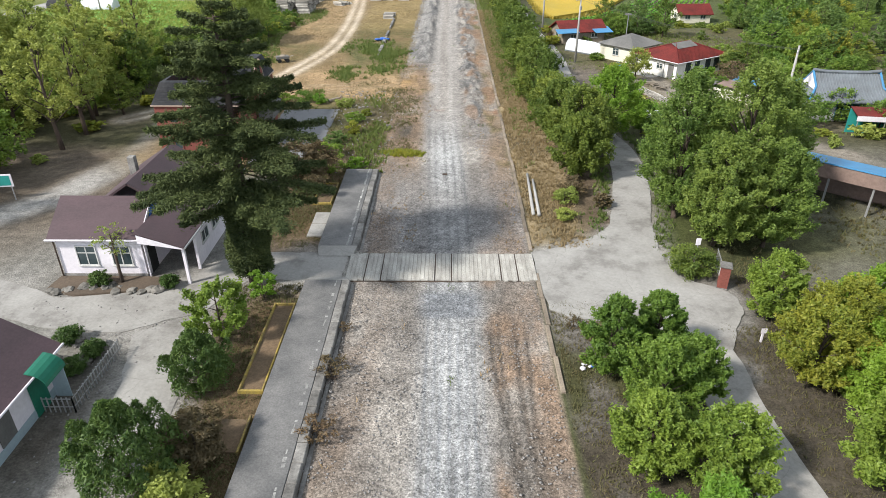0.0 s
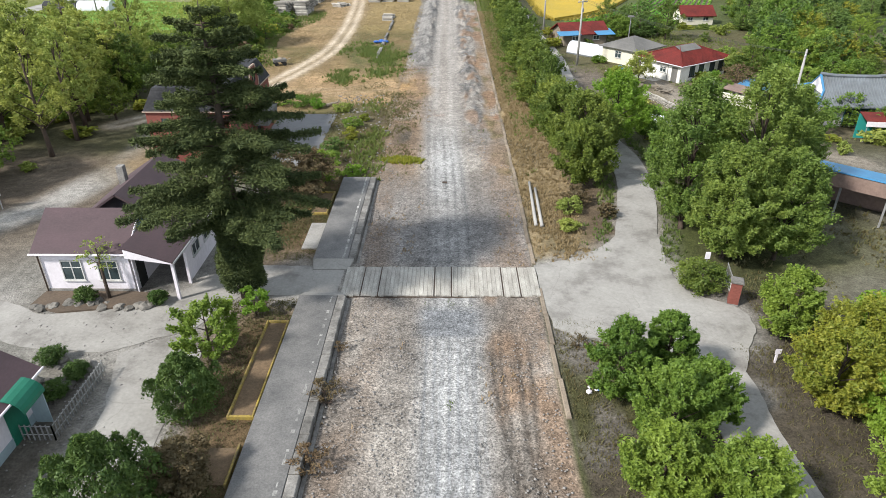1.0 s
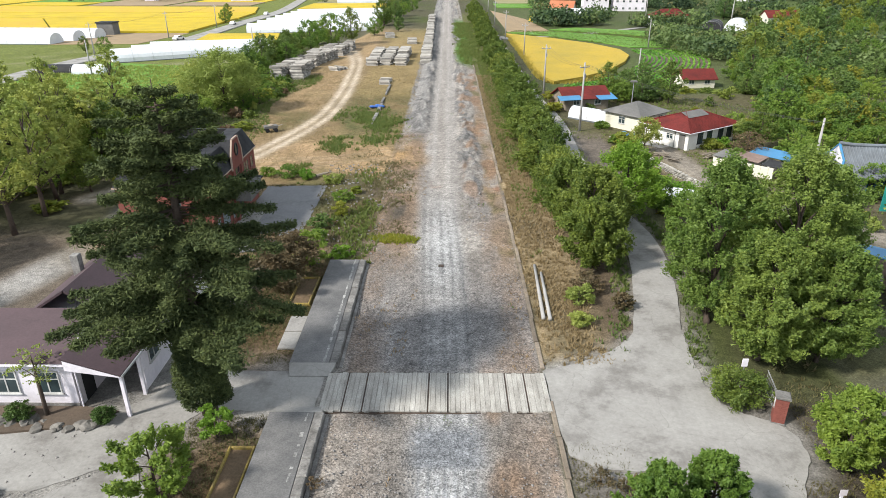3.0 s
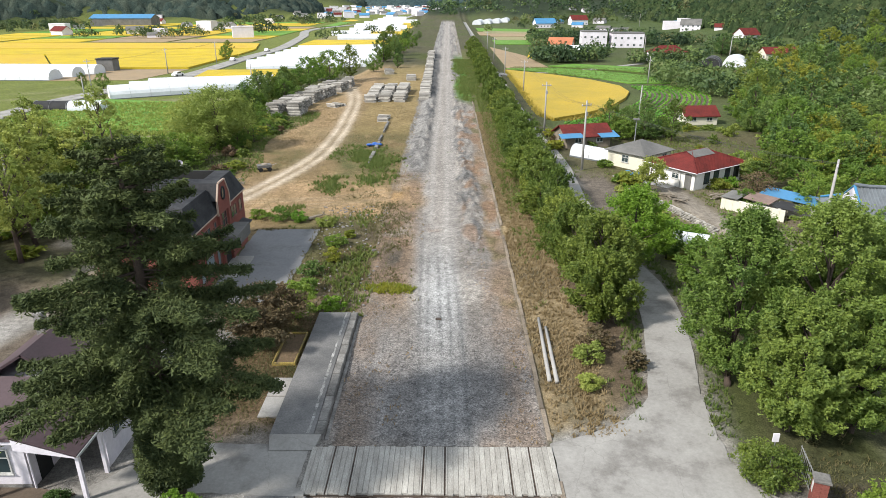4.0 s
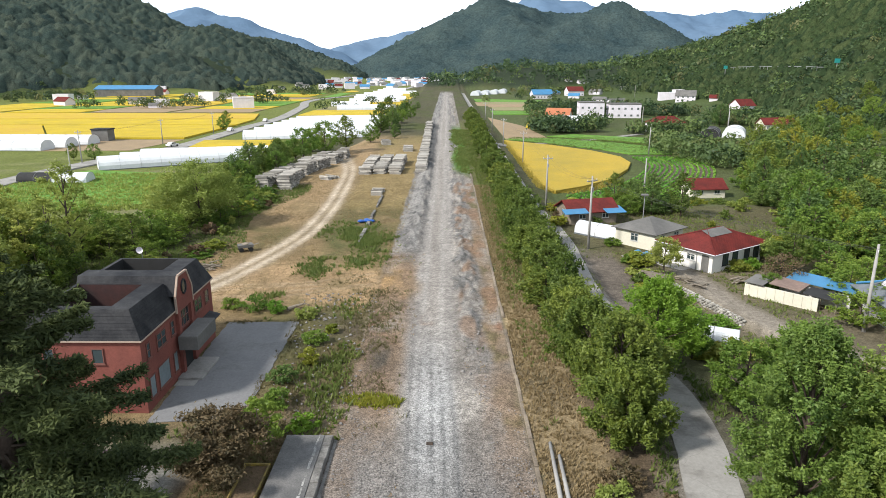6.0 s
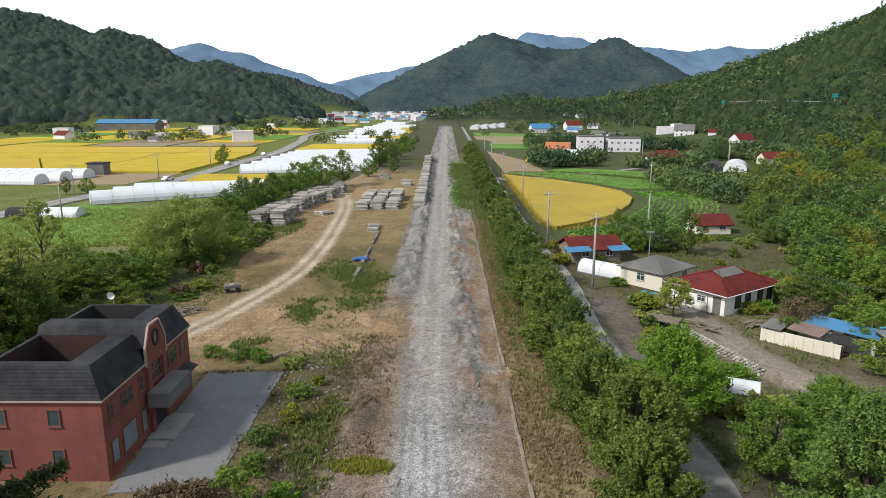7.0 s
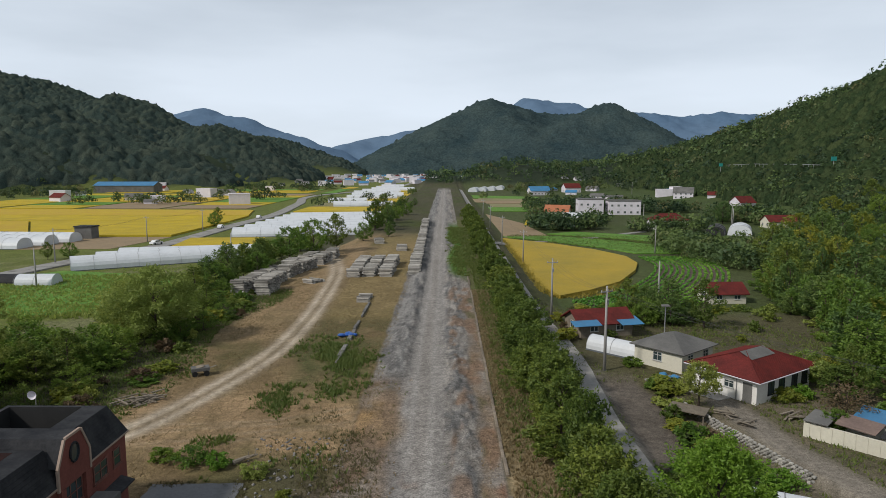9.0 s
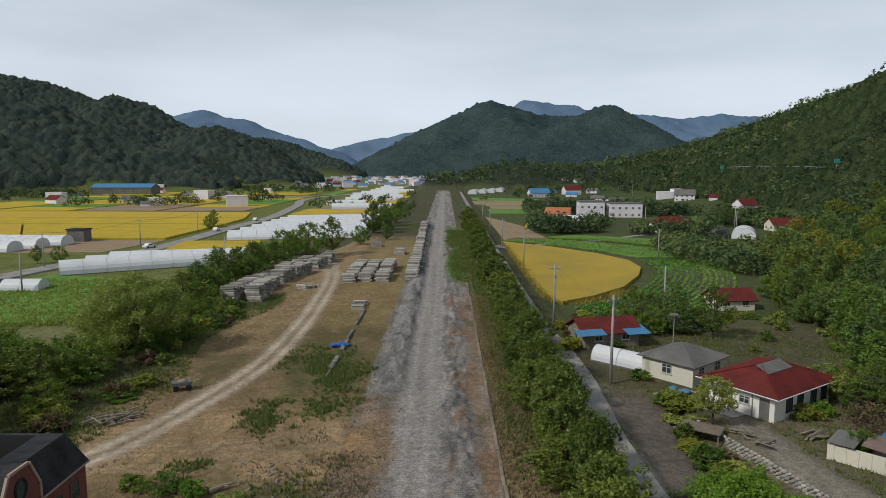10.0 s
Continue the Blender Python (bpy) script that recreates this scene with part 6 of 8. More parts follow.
for q in (.2, 3, 5.8):
    part("post", Mesh().tube([(q, .1, -.3), (q, .1, 2.2)], .05, 6), "metal", ax)
part("back_wall", Mesh().box(0, 2.0, -.3, 6, 2.15, 2.5), "teal", ax, "dark green back wall")
house("red_roof_house", "house with bright red roof among trees", 51.5, 153.0, 4, 7.0, 5.5, 2.2, 3.8, "cream_wall", "roof_red", "gable")
house("apartment_block", "pale grey two-storey block of flats", 73.0, 384.0, -3, 13.5, 10.0, 8.0, 8.6, "white_wall", "roof_grey", "flat", floors=2)
house("apartment_block", "pale grey two-storey block of flats", 89.0, 382.0, -3, 17.0, 10.0, 7.2, 7.8, "white_wall", "roof_grey", "flat", floors=2)
house("orange_house", "low house with orange tiled roof", 52.0, 366.0, -20, 12.0, 9.0, 3.2, 6.2, "cream_wall", "orange_tile", "gable")
house("farm_house", "farm house with dark red roof", 90.0, 306.0, 10, 15.0, 8.0, 3.2, 6.0, "white_wall", "roof_red", "hip")
house("white_house", "white house with bright red gable roof", 170.0, 405.0, 20, 11.0, 9.0, 4.2, 7.6, "white_wall", "roof_red", "gable")
house("white_house", "white gabled house on the slope", 172.0, 522.0, -20, 14.0, 12.0, 5.2, 9.0, "white_wall", "roof_grey", "gable", floors=2)
house("farm_house", "low farm house with dull red roof", 138.0, 306.0, 5, 14.0, 7.0, 3.0, 5.4, "cream_wall", "roof_red", "gable")
house("blue_house", "small house with blue roof", 78.0, 620.0, 10, 18.0, 12.0, 4.0, 8.0, "white_wall", "roof_blue", "gable")
house("red_house", "small house with red roof", 120.0, 680.0, 10, 16.0, 12.0, 5.0, 9.0, "white_wall", "roof_red", "gable")
house("warehouse", "long warehouse with blue sheet roof", -343.0, 668.0, 2, 58.0, 22.0, 7.0, 10.5, "roof_grey", "roof_blue", "gable", windows=False)

# open shed with blue sheet roof
sh = thing("open_shed", "open shed with rusty front panels and blue sheet roof", "shed", at=pose(29.2, 53.2, hz(30, 50), 0, 0, -42))
part("roof", Mesh().slab([(0, -1.2, 3.75), (14, -1.2, 3.75), (14, 2.6, 3.1), (0, 2.6, 3.1)], 0.1), "roof_blue", sh)
part("front_panel", Mesh().box(0, -1.25, 2.5, 14, -1.19, 3.6), "rusty_sheet", sh, "rusty corrugated front panel")
part("back_wall", Mesh().box(0, 2.3, -.3, 14, 2.45, 3.0), "rusty_sheet", sh)
for i in range(5):
    part("post", Mesh().box(0.3 + i * 3.3, -1.1, -.3, 0.45 + i * 3.3, -.95, 3.2), "metal", sh)


# ---- fields ----
def field(name, pts, mat, label, top=0.7, category="field"):
    z = min(hz(x, y) for x, y in pts)
    m = Mesh().slab([(x, y, z + top) for x, y in pts], top + 1.2)
    return tagged(link(name, m, mat), label, category, kind="structure")


field("field_rice_east", [(21.0, 262.0), (36.0, 246.0), (47.0, 230.0), (52.5, 215.0), (52.0, 202.0), (48.0, 190.0), (40.0, 174.0), (31.3, 164.0), (24.0, 158.0), (21.0, 172.0), (19.5, 190.0)], "rice_amber", "golden ripe rice field with a curved edge", 0.7)
field("field_rice_a", [(-84.6, 227.0), (-89.0, 261.0), (-63.0, 262.0), (-56.0, 227.0)], "rice", "bright yellow ripe rice field")
field("field_rice_b", [(-133.0, 232.0), (-104.0, 234.0), (-99.0, 268.0), (-148.0, 268.0)], "bare_field", "bare straw-coloured field strip", 0.1)
field("field_rice_c", [(-152.0, 270.0), (-100.0, 270.0), (-99.0, 330.0), (-190.0, 330.0)], "rice", "bright yellow ripe rice field")
field("field_rice_d", [(-250.0, 270.0), (-153.0, 270.0), (-191.0, 330.0), (-300.0, 330.0)], "rice_cut", "golden rice field")
field("field_rice_e", [(-310.0, 332.0), (-99.0, 332.0), (-100.0, 366.0), (-330.0, 366.0)], "rice", "bright yellow ripe rice field")
field("field_rice_f", [(-330.0, 368.0), (-101.0, 368.0), (-110.0, 408.0), (-330.0, 420.0)], "rice_cut", "golden rice field")
field("field_green_a", [(-98.0, 182.0), (-93.0, 190.0), (-60.0, 182.0), (-48.0, 150.0), (-74.0, 140.0), (-100.0, 158.0)], "vegetable", "green vegetable field", 0.25)
field("field_rice_g", [(-84.0, 395.0), (-36.0, 395.0), (-34.0, 440.0), (-84.0, 440.0)], "rice", "yellow rice field beyond the greenhouses")
field("field_rice_h", [(-84.0, 500.0), (-30.0, 500.0), (-30.0, 560.0), (-84.0, 560.0)], "rice", "yellow rice strip in the valley")
field("field_bare_a", [(19.5, 268.0), (40.0, 268.0), (36.0, 330.0), (19.5, 400.0)], "bare_field", "dry stubble field by the lane", 0.15)


r = random.Random(31)
for x0, x1, y0, y1, nx, ny in ((-330, -118, 425, 640, 4, 6), (-86, -30, 445, 900, 1, 9), (26, 70, 405, 560, 1, 4), (-118, -104, 640, 900, 1, 2), (-330, -130, 660, 760, 3, 3)):
    for i in range(nx):
        for j in range(ny):
            a, b = x0 + (x1 - x0) * i / nx, y0 + (y1 - y0) * j / ny
            w, d = (x1 - x0) / nx, (y1 - y0) / ny
            m = r.choice(("rice", "rice", "rice_cut", "vegetable", "bare_field", "stubble"))
            o = [r.uniform(0, .12) for _ in range(4)]
            field("field_patch", [(a + w * o[0], b + d * .04), (a + w * .97, b + d * o[1]), (a + w * .98, b + d * (.96 - o[2] * .5)), (a + w * o[3], b + d * .96)], m, {"rice": "yellow ripe rice plot in the valley", "rice_cut": "golden rice plot in the valley", "vegetable": "green vegetable plot in the valley", "bare_field": "bare brown plot in the valley", "stubble": "pale stubble plot in the valley"}[m], .35)


def tunnel(x, y, turn, length, width, tall, mat="film", label="white film greenhouse tunnel", group=""):
    """A polytunnel: film over hoops."""
    t = thing("greenhouse", label, "greenhouse", group, pose(x, y, hz(x, y), 0, 0, turn))
    n = 12
    arc = [(width / 2 * math.cos(a), tall * max(0.0, math.sin(a)) ** 0.75) for a in np.linspace(math.pi, 0, n + 1)]
    m = Mesh()
    for i in range(n):
        m.face((0, arc[i][0], arc[i][1]), (length, arc[i][0], arc[i][1]), (length, arc[i + 1][0], arc[i + 1][1]), (0, arc[i + 1][0], arc[i + 1][1]))
    m.face(*[(0, a, b) for a, b in arc])
    m.face(*[(length, a, b) for a, b in reversed(arc)])
    part("film", m, mat, t, "", True)
    k = max(2, int(length / 5))
    first = part("hoop", Mesh().tube([(0, a * 1.004, b * 1.006 + .02) for a, b in arc], 0.035, 4, False), "metal", t)
    for i in range(1, k + 1):
        h = new("hoop", first.data)
        h.parent = t
        h.matrix_local = Matrix.Translation((length * i / k, 0, 0))
    part("skirt", Mesh().box(0, -width / 2 - .05, -.2, length, -width / 2 - .01, 0.22), "roof_tile", t, "grey-blue skirt sheet")
    return t


for i in range(3):
    tunnel(-93.0 + i * 2, 193.0 + i * 8.6, 31 - i * 8, 36, 7.6, 3.4)
for i in range(7):
    tunnel(-78.0 + i * 0.5, 273.0 + i * 13.0, 12, 46, 12.6, 3.2, "film", "long white greenhouse in a block of seven", "greenhouse block")
for i in range(3):
    tunnel(-172.0 + i * 3, 238.0 + i * 9, -3, 40, 7.5, 3.3)
for i in range(4):
    tunnel(28.0 + i * 10, 690.0 + i * 14, 80, 26, 9.0, 4.5)
tunnel(112.0, 276.0, 65, 14, 8.5, 4.0)
tunnel(103.5, 278.0, 65, 13, 7.0, 3.4, "black_net", "black shade-net tunnel beside the white one")
tunnel(-92.0, 172.0, 2, 8, 4.5, 2.4, "film", "short white film tunnel at the vegetable field")
tunnel(-101.0, 173.0, 2, 8, 4.5, 2.2, "black_net", "short black shade-net tunnel at the vegetable field")
tunnel(-186.0, 262.0, -3, 30, 6.5, 2.8, "black_net", "long black shade-net tunnel by the rice")
tunnel(60.0, 352.0, 0, 11, 7, 3.4)
tunnel(196.0, 376.0, 10, 17, 6.5, 3.4)
tunnel(20.9, 116.4, -44, 7.0, 2.8, 1.9)
tunnel(22.6, 74.6, -25, 4.2, 2.6, 1.9, "film", "small clear film tunnel on a vegetable plot")


# ---- sleeper stacks ----
def stack(x, y, turn, w, l, h, seed):
    """A pile of old sleepers, layer on layer, ends uneven."""
    r = random.Random(seed)
    t = thing("sleeper_stack", "stack of grey old railway sleepers", "sleeper stack", "sleeper stacks", pose(x, y, hz(x, y), 0, 0, turn))
    n = max(1, int(h / 0.3))
    m = Mesh()
    q = max(1, int(l / (0.4 if y < 175 else 0.6)))
    for i in range(q):
        a = -l / 2 + i * l / q
        top = n - (r.random() < .35) - (r.random() < .12)
        for k in range(max(1, top)):
            o, p = r.uniform(-.24, .24), r.uniform(-.03, .03)
            m.box(-w / 2 + o, a + .03 + p, k * .3, w / 2 + o, a + l / q - .06 + p, k * .3 + r.uniform(.17, .24))
    tagged(part("sleeper_rest", m, "sleeper", t), kind="stuff")
    return t


r = random.Random(5)
for i, y in enumerate(np.arange(168, 300, 7.5)):
    stack(-5.3 - 0.012 * (y - 168), y + 2, r.uniform(-2, 2), 2.4, 6.3, r.uniform(1.5, 2.2) if y < 185 else r.uniform(1.0, 1.9), 100 + i)
for i, (x, y) in enumerate(((-17.6, 168.0), (-14.4, 169.0), (-11.0, 168.5), (-17.4, 178.5), (-14.2, 179.5), (-11.0, 180.0))):
    stack(x, y, -2, 2.5, 9.0, 2.0 if y < 174 else 2.3, 130 + i)
for i, (x, y) in enumerate(((-34.5, 147.0), (-31.0, 148.0), (-35.0, 156.0), (-32.0, 157.0), (-34.5, 164.0), (-31.2, 166.0), (-29.6, 174.0), (-32.8, 174.0), (-27.8, 184.0), (-31.0, 184.0), (-27.0, 193.0))):
    stack(x, y, r.uniform(-14, 4), 2.5, 7.0, r.uniform(2.2, 3.2) if y < 168 else 2.4, 150 + i)
stack(-24.6, 158.0, -30, 2.4, 3.6, 0.9, 170)
stack(-12.6, 141.5, -4, 2.0, 5.5, 0.9, 171)
stack(-18.5, 224.0, 10, 2.6, 5, 1.5, 172)
stack(-10.6, 208.0, 2, 2.6, 5, 1.5, 173)


# ---- far ranges ----
def far_range(name, label, mat, segs, slope, lo, hi, step, seed, rough, crown=0.0):
    """A mountain as a sheet of land below its skeleton of crests, its woods a broken surface."""
    rs = np.random.RandomState(seed)
    X, Y = np.meshgrid(np.arange(lo[0], hi[0], step), np.arange(lo[1], hi[1], step))
    X, Y = X + rs.uniform(-.3, .3, X.shape) * step, Y + rs.uniform(-.3, .3, X.shape) * step
    Z = massif(X, Y, segs, slope, seed, rough)
    if crown:
        Z = Z + crown * np.abs(rs.normal(size=Z.shape))
    h, w = X.shape
    i = (np.arange(h - 1)[:, None] * w + np.arange(w - 1)[None]).ravel()
    F = np.stack([i, i + 1, i + w + 1, i + w], -1)
    keep = (Z.ravel()[F] > -14).any(1)
    ob = link(name, (np.stack([X, Y, Z], -1).reshape(-1, 3), F[keep]), mat, not crown)
    return tagged(ob, label, "mountain", kind="structure")


CENTRE = (crests(((-0.10, 0.008, 1880), (-0.05, 0.03, 1950), (0.0, 0.064, 2020), (0.035, 0.085, 2080), (0.07, 0.0985, 2120), (0.115, 0.089, 2150), (0.17, 0.076, 2130), (0.205, 0.081, 2060), (0.240, 0.0905, 2000), (0.29, 0.066, 1980), (0.335, 0.046, 1960), (0.40, 0.02, 1940)), drop=0.36, every=130, reach=520, seed=21)
          + crests(((0.240, 0.0905, 2000), (0.19, 0.062, 1880), (0.13, 0.036, 1760), (0.07, 0.012, 1660)), every=110, reach=260, seed=22)
          + crests(((0.07, 0.0985, 2120), (0.04, 0.06, 1960), (-0.02, 0.03, 1830), (-0.07, 0.006, 1740)), every=110, reach=260, seed=23)
          + crests(((0.240, 0.0905, 2000), (0.26, 0.052, 1860), (0.30, 0.02, 1750)), every=110, reach=260, seed=24))
far_range("backdrop_mountain", "wooded mountain closing the valley", "haze_green", CENTRE, 0.50, (-420, 1420), (1150, 2420), 8.0, 31, 11.0, 3.4)
G = crests(((-0.72, 0.06, 3000), (-0.55, 0.075, 3000), (-0.407, 0.080, 3000), (-0.368, 0.087, 3000), (-0.30, 0.071, 2960), (-0.247, 0.0495, 2900), (-0.195, 0.0305, 2850), (-0.160, 0.019, 2800), (-0.13, 0.0, 2760)), every=200, reach=600, seed=25)
H = crests(((-0.168, 0.017, 3150), (-0.151, 0.034, 3200), (-0.125, 0.0425, 3250), (-0.073, 0.0495, 3300), (-0.008, 0.066, 3350), (0.08, 0.05, 3400)), every=200, reach=500, seed=26)
# these ranges get their haze from their blue base colour
far_range("backdrop_range_west", "hazy blue range west of the valley", "haze_blue", G, 0.42, (-2500, 2450), (-250, 3300), 24.0, 33, 14.0)
far_range("backdrop_range_mid", "hazy blue range at the valley's end", "haze_blue", H, 0.42, (-800, 2900), (700, 3700), 24.0, 35, 14.0)
J = (crests(((0.05, 0.06, 4000), (0.10, 0.085, 4000), (0.131, 0.1025, 4000), (0.150, 0.097, 4000), (0.188, 0.0955, 4000), (0.22, 0.082, 4000)), every=260, reach=700, seed=27)
     + crests(((0.22, 0.06, 4400), (0.258, 0.075, 4400), (0.276, 0.083, 4400), (0.318, 0.079, 4400), (0.37, 0.0755, 4400), (0.414, 0.082, 4400), (0.466, 0.079, 4400), (0.54, 0.07, 4400), (0.66, 0.08, 4400)), every=260, reach=700, seed=28))
far_range("backdrop_range_far", "far mountain range tinted with blue haze", "haze_blue", J, 0.42, (-100, 3400), (3100, 4700), 30.0, 37, 16.0)


# ---- woods ----
EDGE = "green tree in the thicket"
wood_a = broadleaf("wood_tree", EDGE, 201, 8.0, 3.0, 0.8, "leaf_hedge", 3300, 0.30, 60, tri=True, loose=0.7, puff=0.6, rise=0.7, top=0.6)
wood_b = broadleaf("wood_tree", EDGE, 202, 6.5, 3.0, 0.3, "leaf_mid", 3300, 0.30, 60, tri=True, loose=0.7, puff=0.6, rise=0.8)
wood_c = broadleaf("thin_tree", "slender airy green tree", 203, 12.0, 3.4, 2.6, "leaf_willow", 5600, 0.24, 52, loose=1.2, tri=True, puff=0.5, top=0.5, rise=0.6)
wood_d = broadleaf("wood_tree", EDGE, 205, 6.0, 3.2, 0.2, "leaf_mid", 3300, 0.30, 64, tri=True, loose=0.6, puff=0.55, rise=0.8)
wood_e = broadleaf("wood_tree", "dark green tree on the slope", 206, 7.4, 3.0, 0.3, "leaf_cedar", 3300, 0.30, 64, tri=True, loose=0.6, puff=0.55, rise=0.9, top=0.5)
wood_f = broadleaf("wood_tree", "yellowing green tree on the slope", 208, 6.6, 3.0, 0.5, "leaf_yellow", 3300, 0.30, 56, tri=True, loose=0.8, puff=0.55, rise=0.8)
put(wood_f, 66.0, 137.0)
put(wood_a, -43.0, 50.0), put(wood_b, -42.0, 56.0), put(wood_c, -39.0, 62.0), put(wood_d, 60.0, 120.0), put(wood_e, 63.0, 128.0)
willow = put(broadleaf("willow_tree", "broad pale green willow at the field's edge", 204, 9.6, 5.6, 1.6, "leaf_willow", 20000, 0.27, 70, 0.9, 0.12, loose=0.8, tri=True, puff=0.75, rise=0.5), -36.0, 114.0)
again(willow, -41.5, 119.0, 130, 0.85)
rng = random.Random(17)
for i in range(46):
    x, y = rng.uniform(-66, -37), rng.uniform(42, 92)
    if y > 52 and x > -48 and y < 66:
        x -= 6
    again(rng.choice((wood_a, wood_b, wood_c, wood_c)), x, y, rng.uniform(0, 360), rng.uniform(0.75, 1.2), rng.uniform(0.75, 1.1))
for i in range(52):
    y = rng.uniform(84, 146)
    x = rng.uniform(-50, -33 + 3 * math.sin(y / 6))
    again(rng.choice((wood_b, wood_a, wood_b)), x, y, rng.uniform(0, 360), rng.uniform(0.4, 0.8), rng.uniform(0.3, 0.6))
for i in range(18):
    again(rng.choice((wood_b, wood_a)), rng.uniform(-46, -37), rng.uniform(142, 215), rng.uniform(0, 360), rng.uniform(0.7, 1.1), rng.uniform(.7, 1.0))
for i in range(24):
    again(rng.choice((wood_d, wood_e)), rng.uniform(-28, -16), rng.uniform(225, 420), rng.uniform(0, 360), rng.uniform(0.5, 1.0))
for x, y, k, w in ((-41.5, 158.0, 1.15, wood_e), (-43.0, 151.0, 1.0, wood_e), (-38.5, 168.0, 0.9, wood_e), (-37.0, 190.0, 1.2, wood_b), (-33.0, 200.0, 1.35, wood_b), (-28.0, 206.0, 1.2, wood_a), (-38.0, 206.0, 1.0, wood_b), (-24.0, 262.0, 1.3, wood_a), (-20.0, 275.0, 1.1, wood_e), (-24.0, 290.0, 1.4, wood_a), (-104.0, 212.0, 0.7, wood_b), (-109.0, 210.0, 0.6, wood_a), (-99.0, 312.0, 0.9, wood_b), (-101.0, 322.0, 0.9, wood_a),
                    (62.0, 146.0, 1.2, wood_e), (66.0, 153.0, 1.4, wood_a), (70.0, 140.0, 1.5, wood_e), (30.0, 132.0, 0.8, wood_a), (36.0, 131.0, 0.9, wood_e), (40.0, 127.0, 0.9, wood_a), (57.0, 120.0, 1.4, wood_d), (75.0, 170.0, 1.5, wood_e), (80.0, 182.0, 1.5, wood_e), (84.0, 196.0, 1.4, wood_a), (90.0, 178.0, 1.5, wood_f), (96.0, 190.0, 1.6, wood_e)):
    again(w, x, y, 37 * x, k, k * 1.05)
for i in range(30):
    y = rng.uniform(66, 112)
    k = rng.uniform(0.6, 1.0)
    again(rng.choice((wood_b, wood_b, wood_a, wood_d)), rng.uniform(-54, -37.5 + 0.03 * (y - 66)), y, rng.uniform(0, 360), k, k * rng.uniform(.7, 1.0))
# taller trees standing singly among the gardens on the east side
for i in range(46):
    y = rng.uniform(196, 345)
    x = rng.uniform(92, 120) + (y - 196) * rng.uniform(0.1, 0.75)
    if 80 < x < 160 and 262 < y < 325:
        continue
    k = rng.uniform(0.9, 1.75)
    again(rng.choice((wood_e, wood_e, wood_a, wood_d, wood_f)), x, y, rng.uniform(0, 360), k, k * rng.uniform(.8, 1.15))
# east slope
made = 0
while made < 130:
    y = rng.uniform(96, 265)
    x = rng.uniform(41, 62) + (y - 90) * rng.uniform(0.0, 0.75)
    if (y < 112 and x < 46) or (138 < y < 161 and 48 < x < 61) or (122 < y < 150 and 42 < x < 58) or (y > 142 and x < 58 + (y - 146) * 0.5):
        continue
    again(rng.choice((wood_d, wood_d, wood_e, wood_e, wood_f)), x, y, rng.uniform(0, 360), rng.uniform(0.55, 1.3), rng.uniform(0.5, 1.15))
    made += 1
for i in range(16):
    again(rng.choice((wood_d, wood_e)), rng.uniform(27, 40), rng.uniform(128, 146), rng.uniform(0, 360), rng.uniform(0.5, 0.8), rng.uniform(0.4, 0.7))
for i in range(30):
    again(rng.choice((wood_b, wood_a, wood_d)), rng.uniform(40, 58), rng.uniform(60, 104), rng.uniform(0, 360), rng.uniform(0.6, 0.9), rng.uniform(0.5, 0.8))
near_tree = put(broadleaf("wood_tree", "leafy green tree beside the empty lot", 207, 7.4, 3.0, 0.5, "leaf_mid", 9000, 0.25, 70, tri=True, loose=0.5, puff=0.65, rise=0.8), 25.5, 50.5)
for x, y, k in ((27.5, 53.5, .7), (31.0, 60.0, .5), (24.5, 57.5, .8), (27.0, 64.0, .8), (22.0, 52.5, .8), (36.5, 88.0, .4), (29.0, 68.0, .55), (21.0, 60.0, .8), (21.5, 70.5, .5), (30.5, 100.6, .0)):
    if k:
        again(near_tree, x, y, rng.uniform(0, 360), k, k * rng.uniform(.8, 1.0))


scrub = [broadleaf("scrub", "low ragged scrub in the weeds", 401 + i, 1.5, 1.3, 0.0, m, 650, .36, 14, category="shrub", tri=True) for i, m in enumerate(("leaf_mid", "leaf_willow", "leaf_brown", "leaf_hedge", "leaf_yellow"))]
for i, q in enumerate(scrub):
    put(q, 44.0 + 2 * i, 92.0 - 3 * i)
for n, x0, x1, y0, y1, ok in ((46, 24, 60, 106, 150, lambda x, y: y > 128 or x > 42), (26, 36, 56, 60, 106, lambda x, y: not (32 < x < 53 and 70 < y < 84) and not (33 < x < 45 and 94 < y < 105)), (20, 19, 27, 70, 84, lambda x, y: True), (16, 23.5, 26.5, 84, 104, lambda x, y: True),
                              (44, -36, -28, 82, 146, lambda x, y: x < -30 + 2 * math.sin(y / 5)), (36, -60, -36, 52, 84, lambda x, y: x < -34 - (60 - y) * .2), (22, 12.6, 14.2, 70, 130, lambda x, y: True), (16, 18, 26, 120, 136, lambda x, y: True), (14, 27, 34, 56, 72, lambda x, y: True), (12, 19.5, 25, 12, 34, lambda x, y: True)):
    for _k in range(n):
        x, y = rng.uniform(x0, x1), rng.uniform(y0, y1)
        if ok(x, y):
            again(rng.choice(scrub), x, y, rng.uniform(0, 360), rng.uniform(.5, 1.3), rng.uniform(.45, 1.1))
for i in range(22):
    again(wood_c if i % 3 else wood_b, rng.uniform(-62, -40), rng.uniform(60, 98), rng.uniform(0, 360), rng.uniform(.8, 1.1), rng.uniform(.75, 1.0))


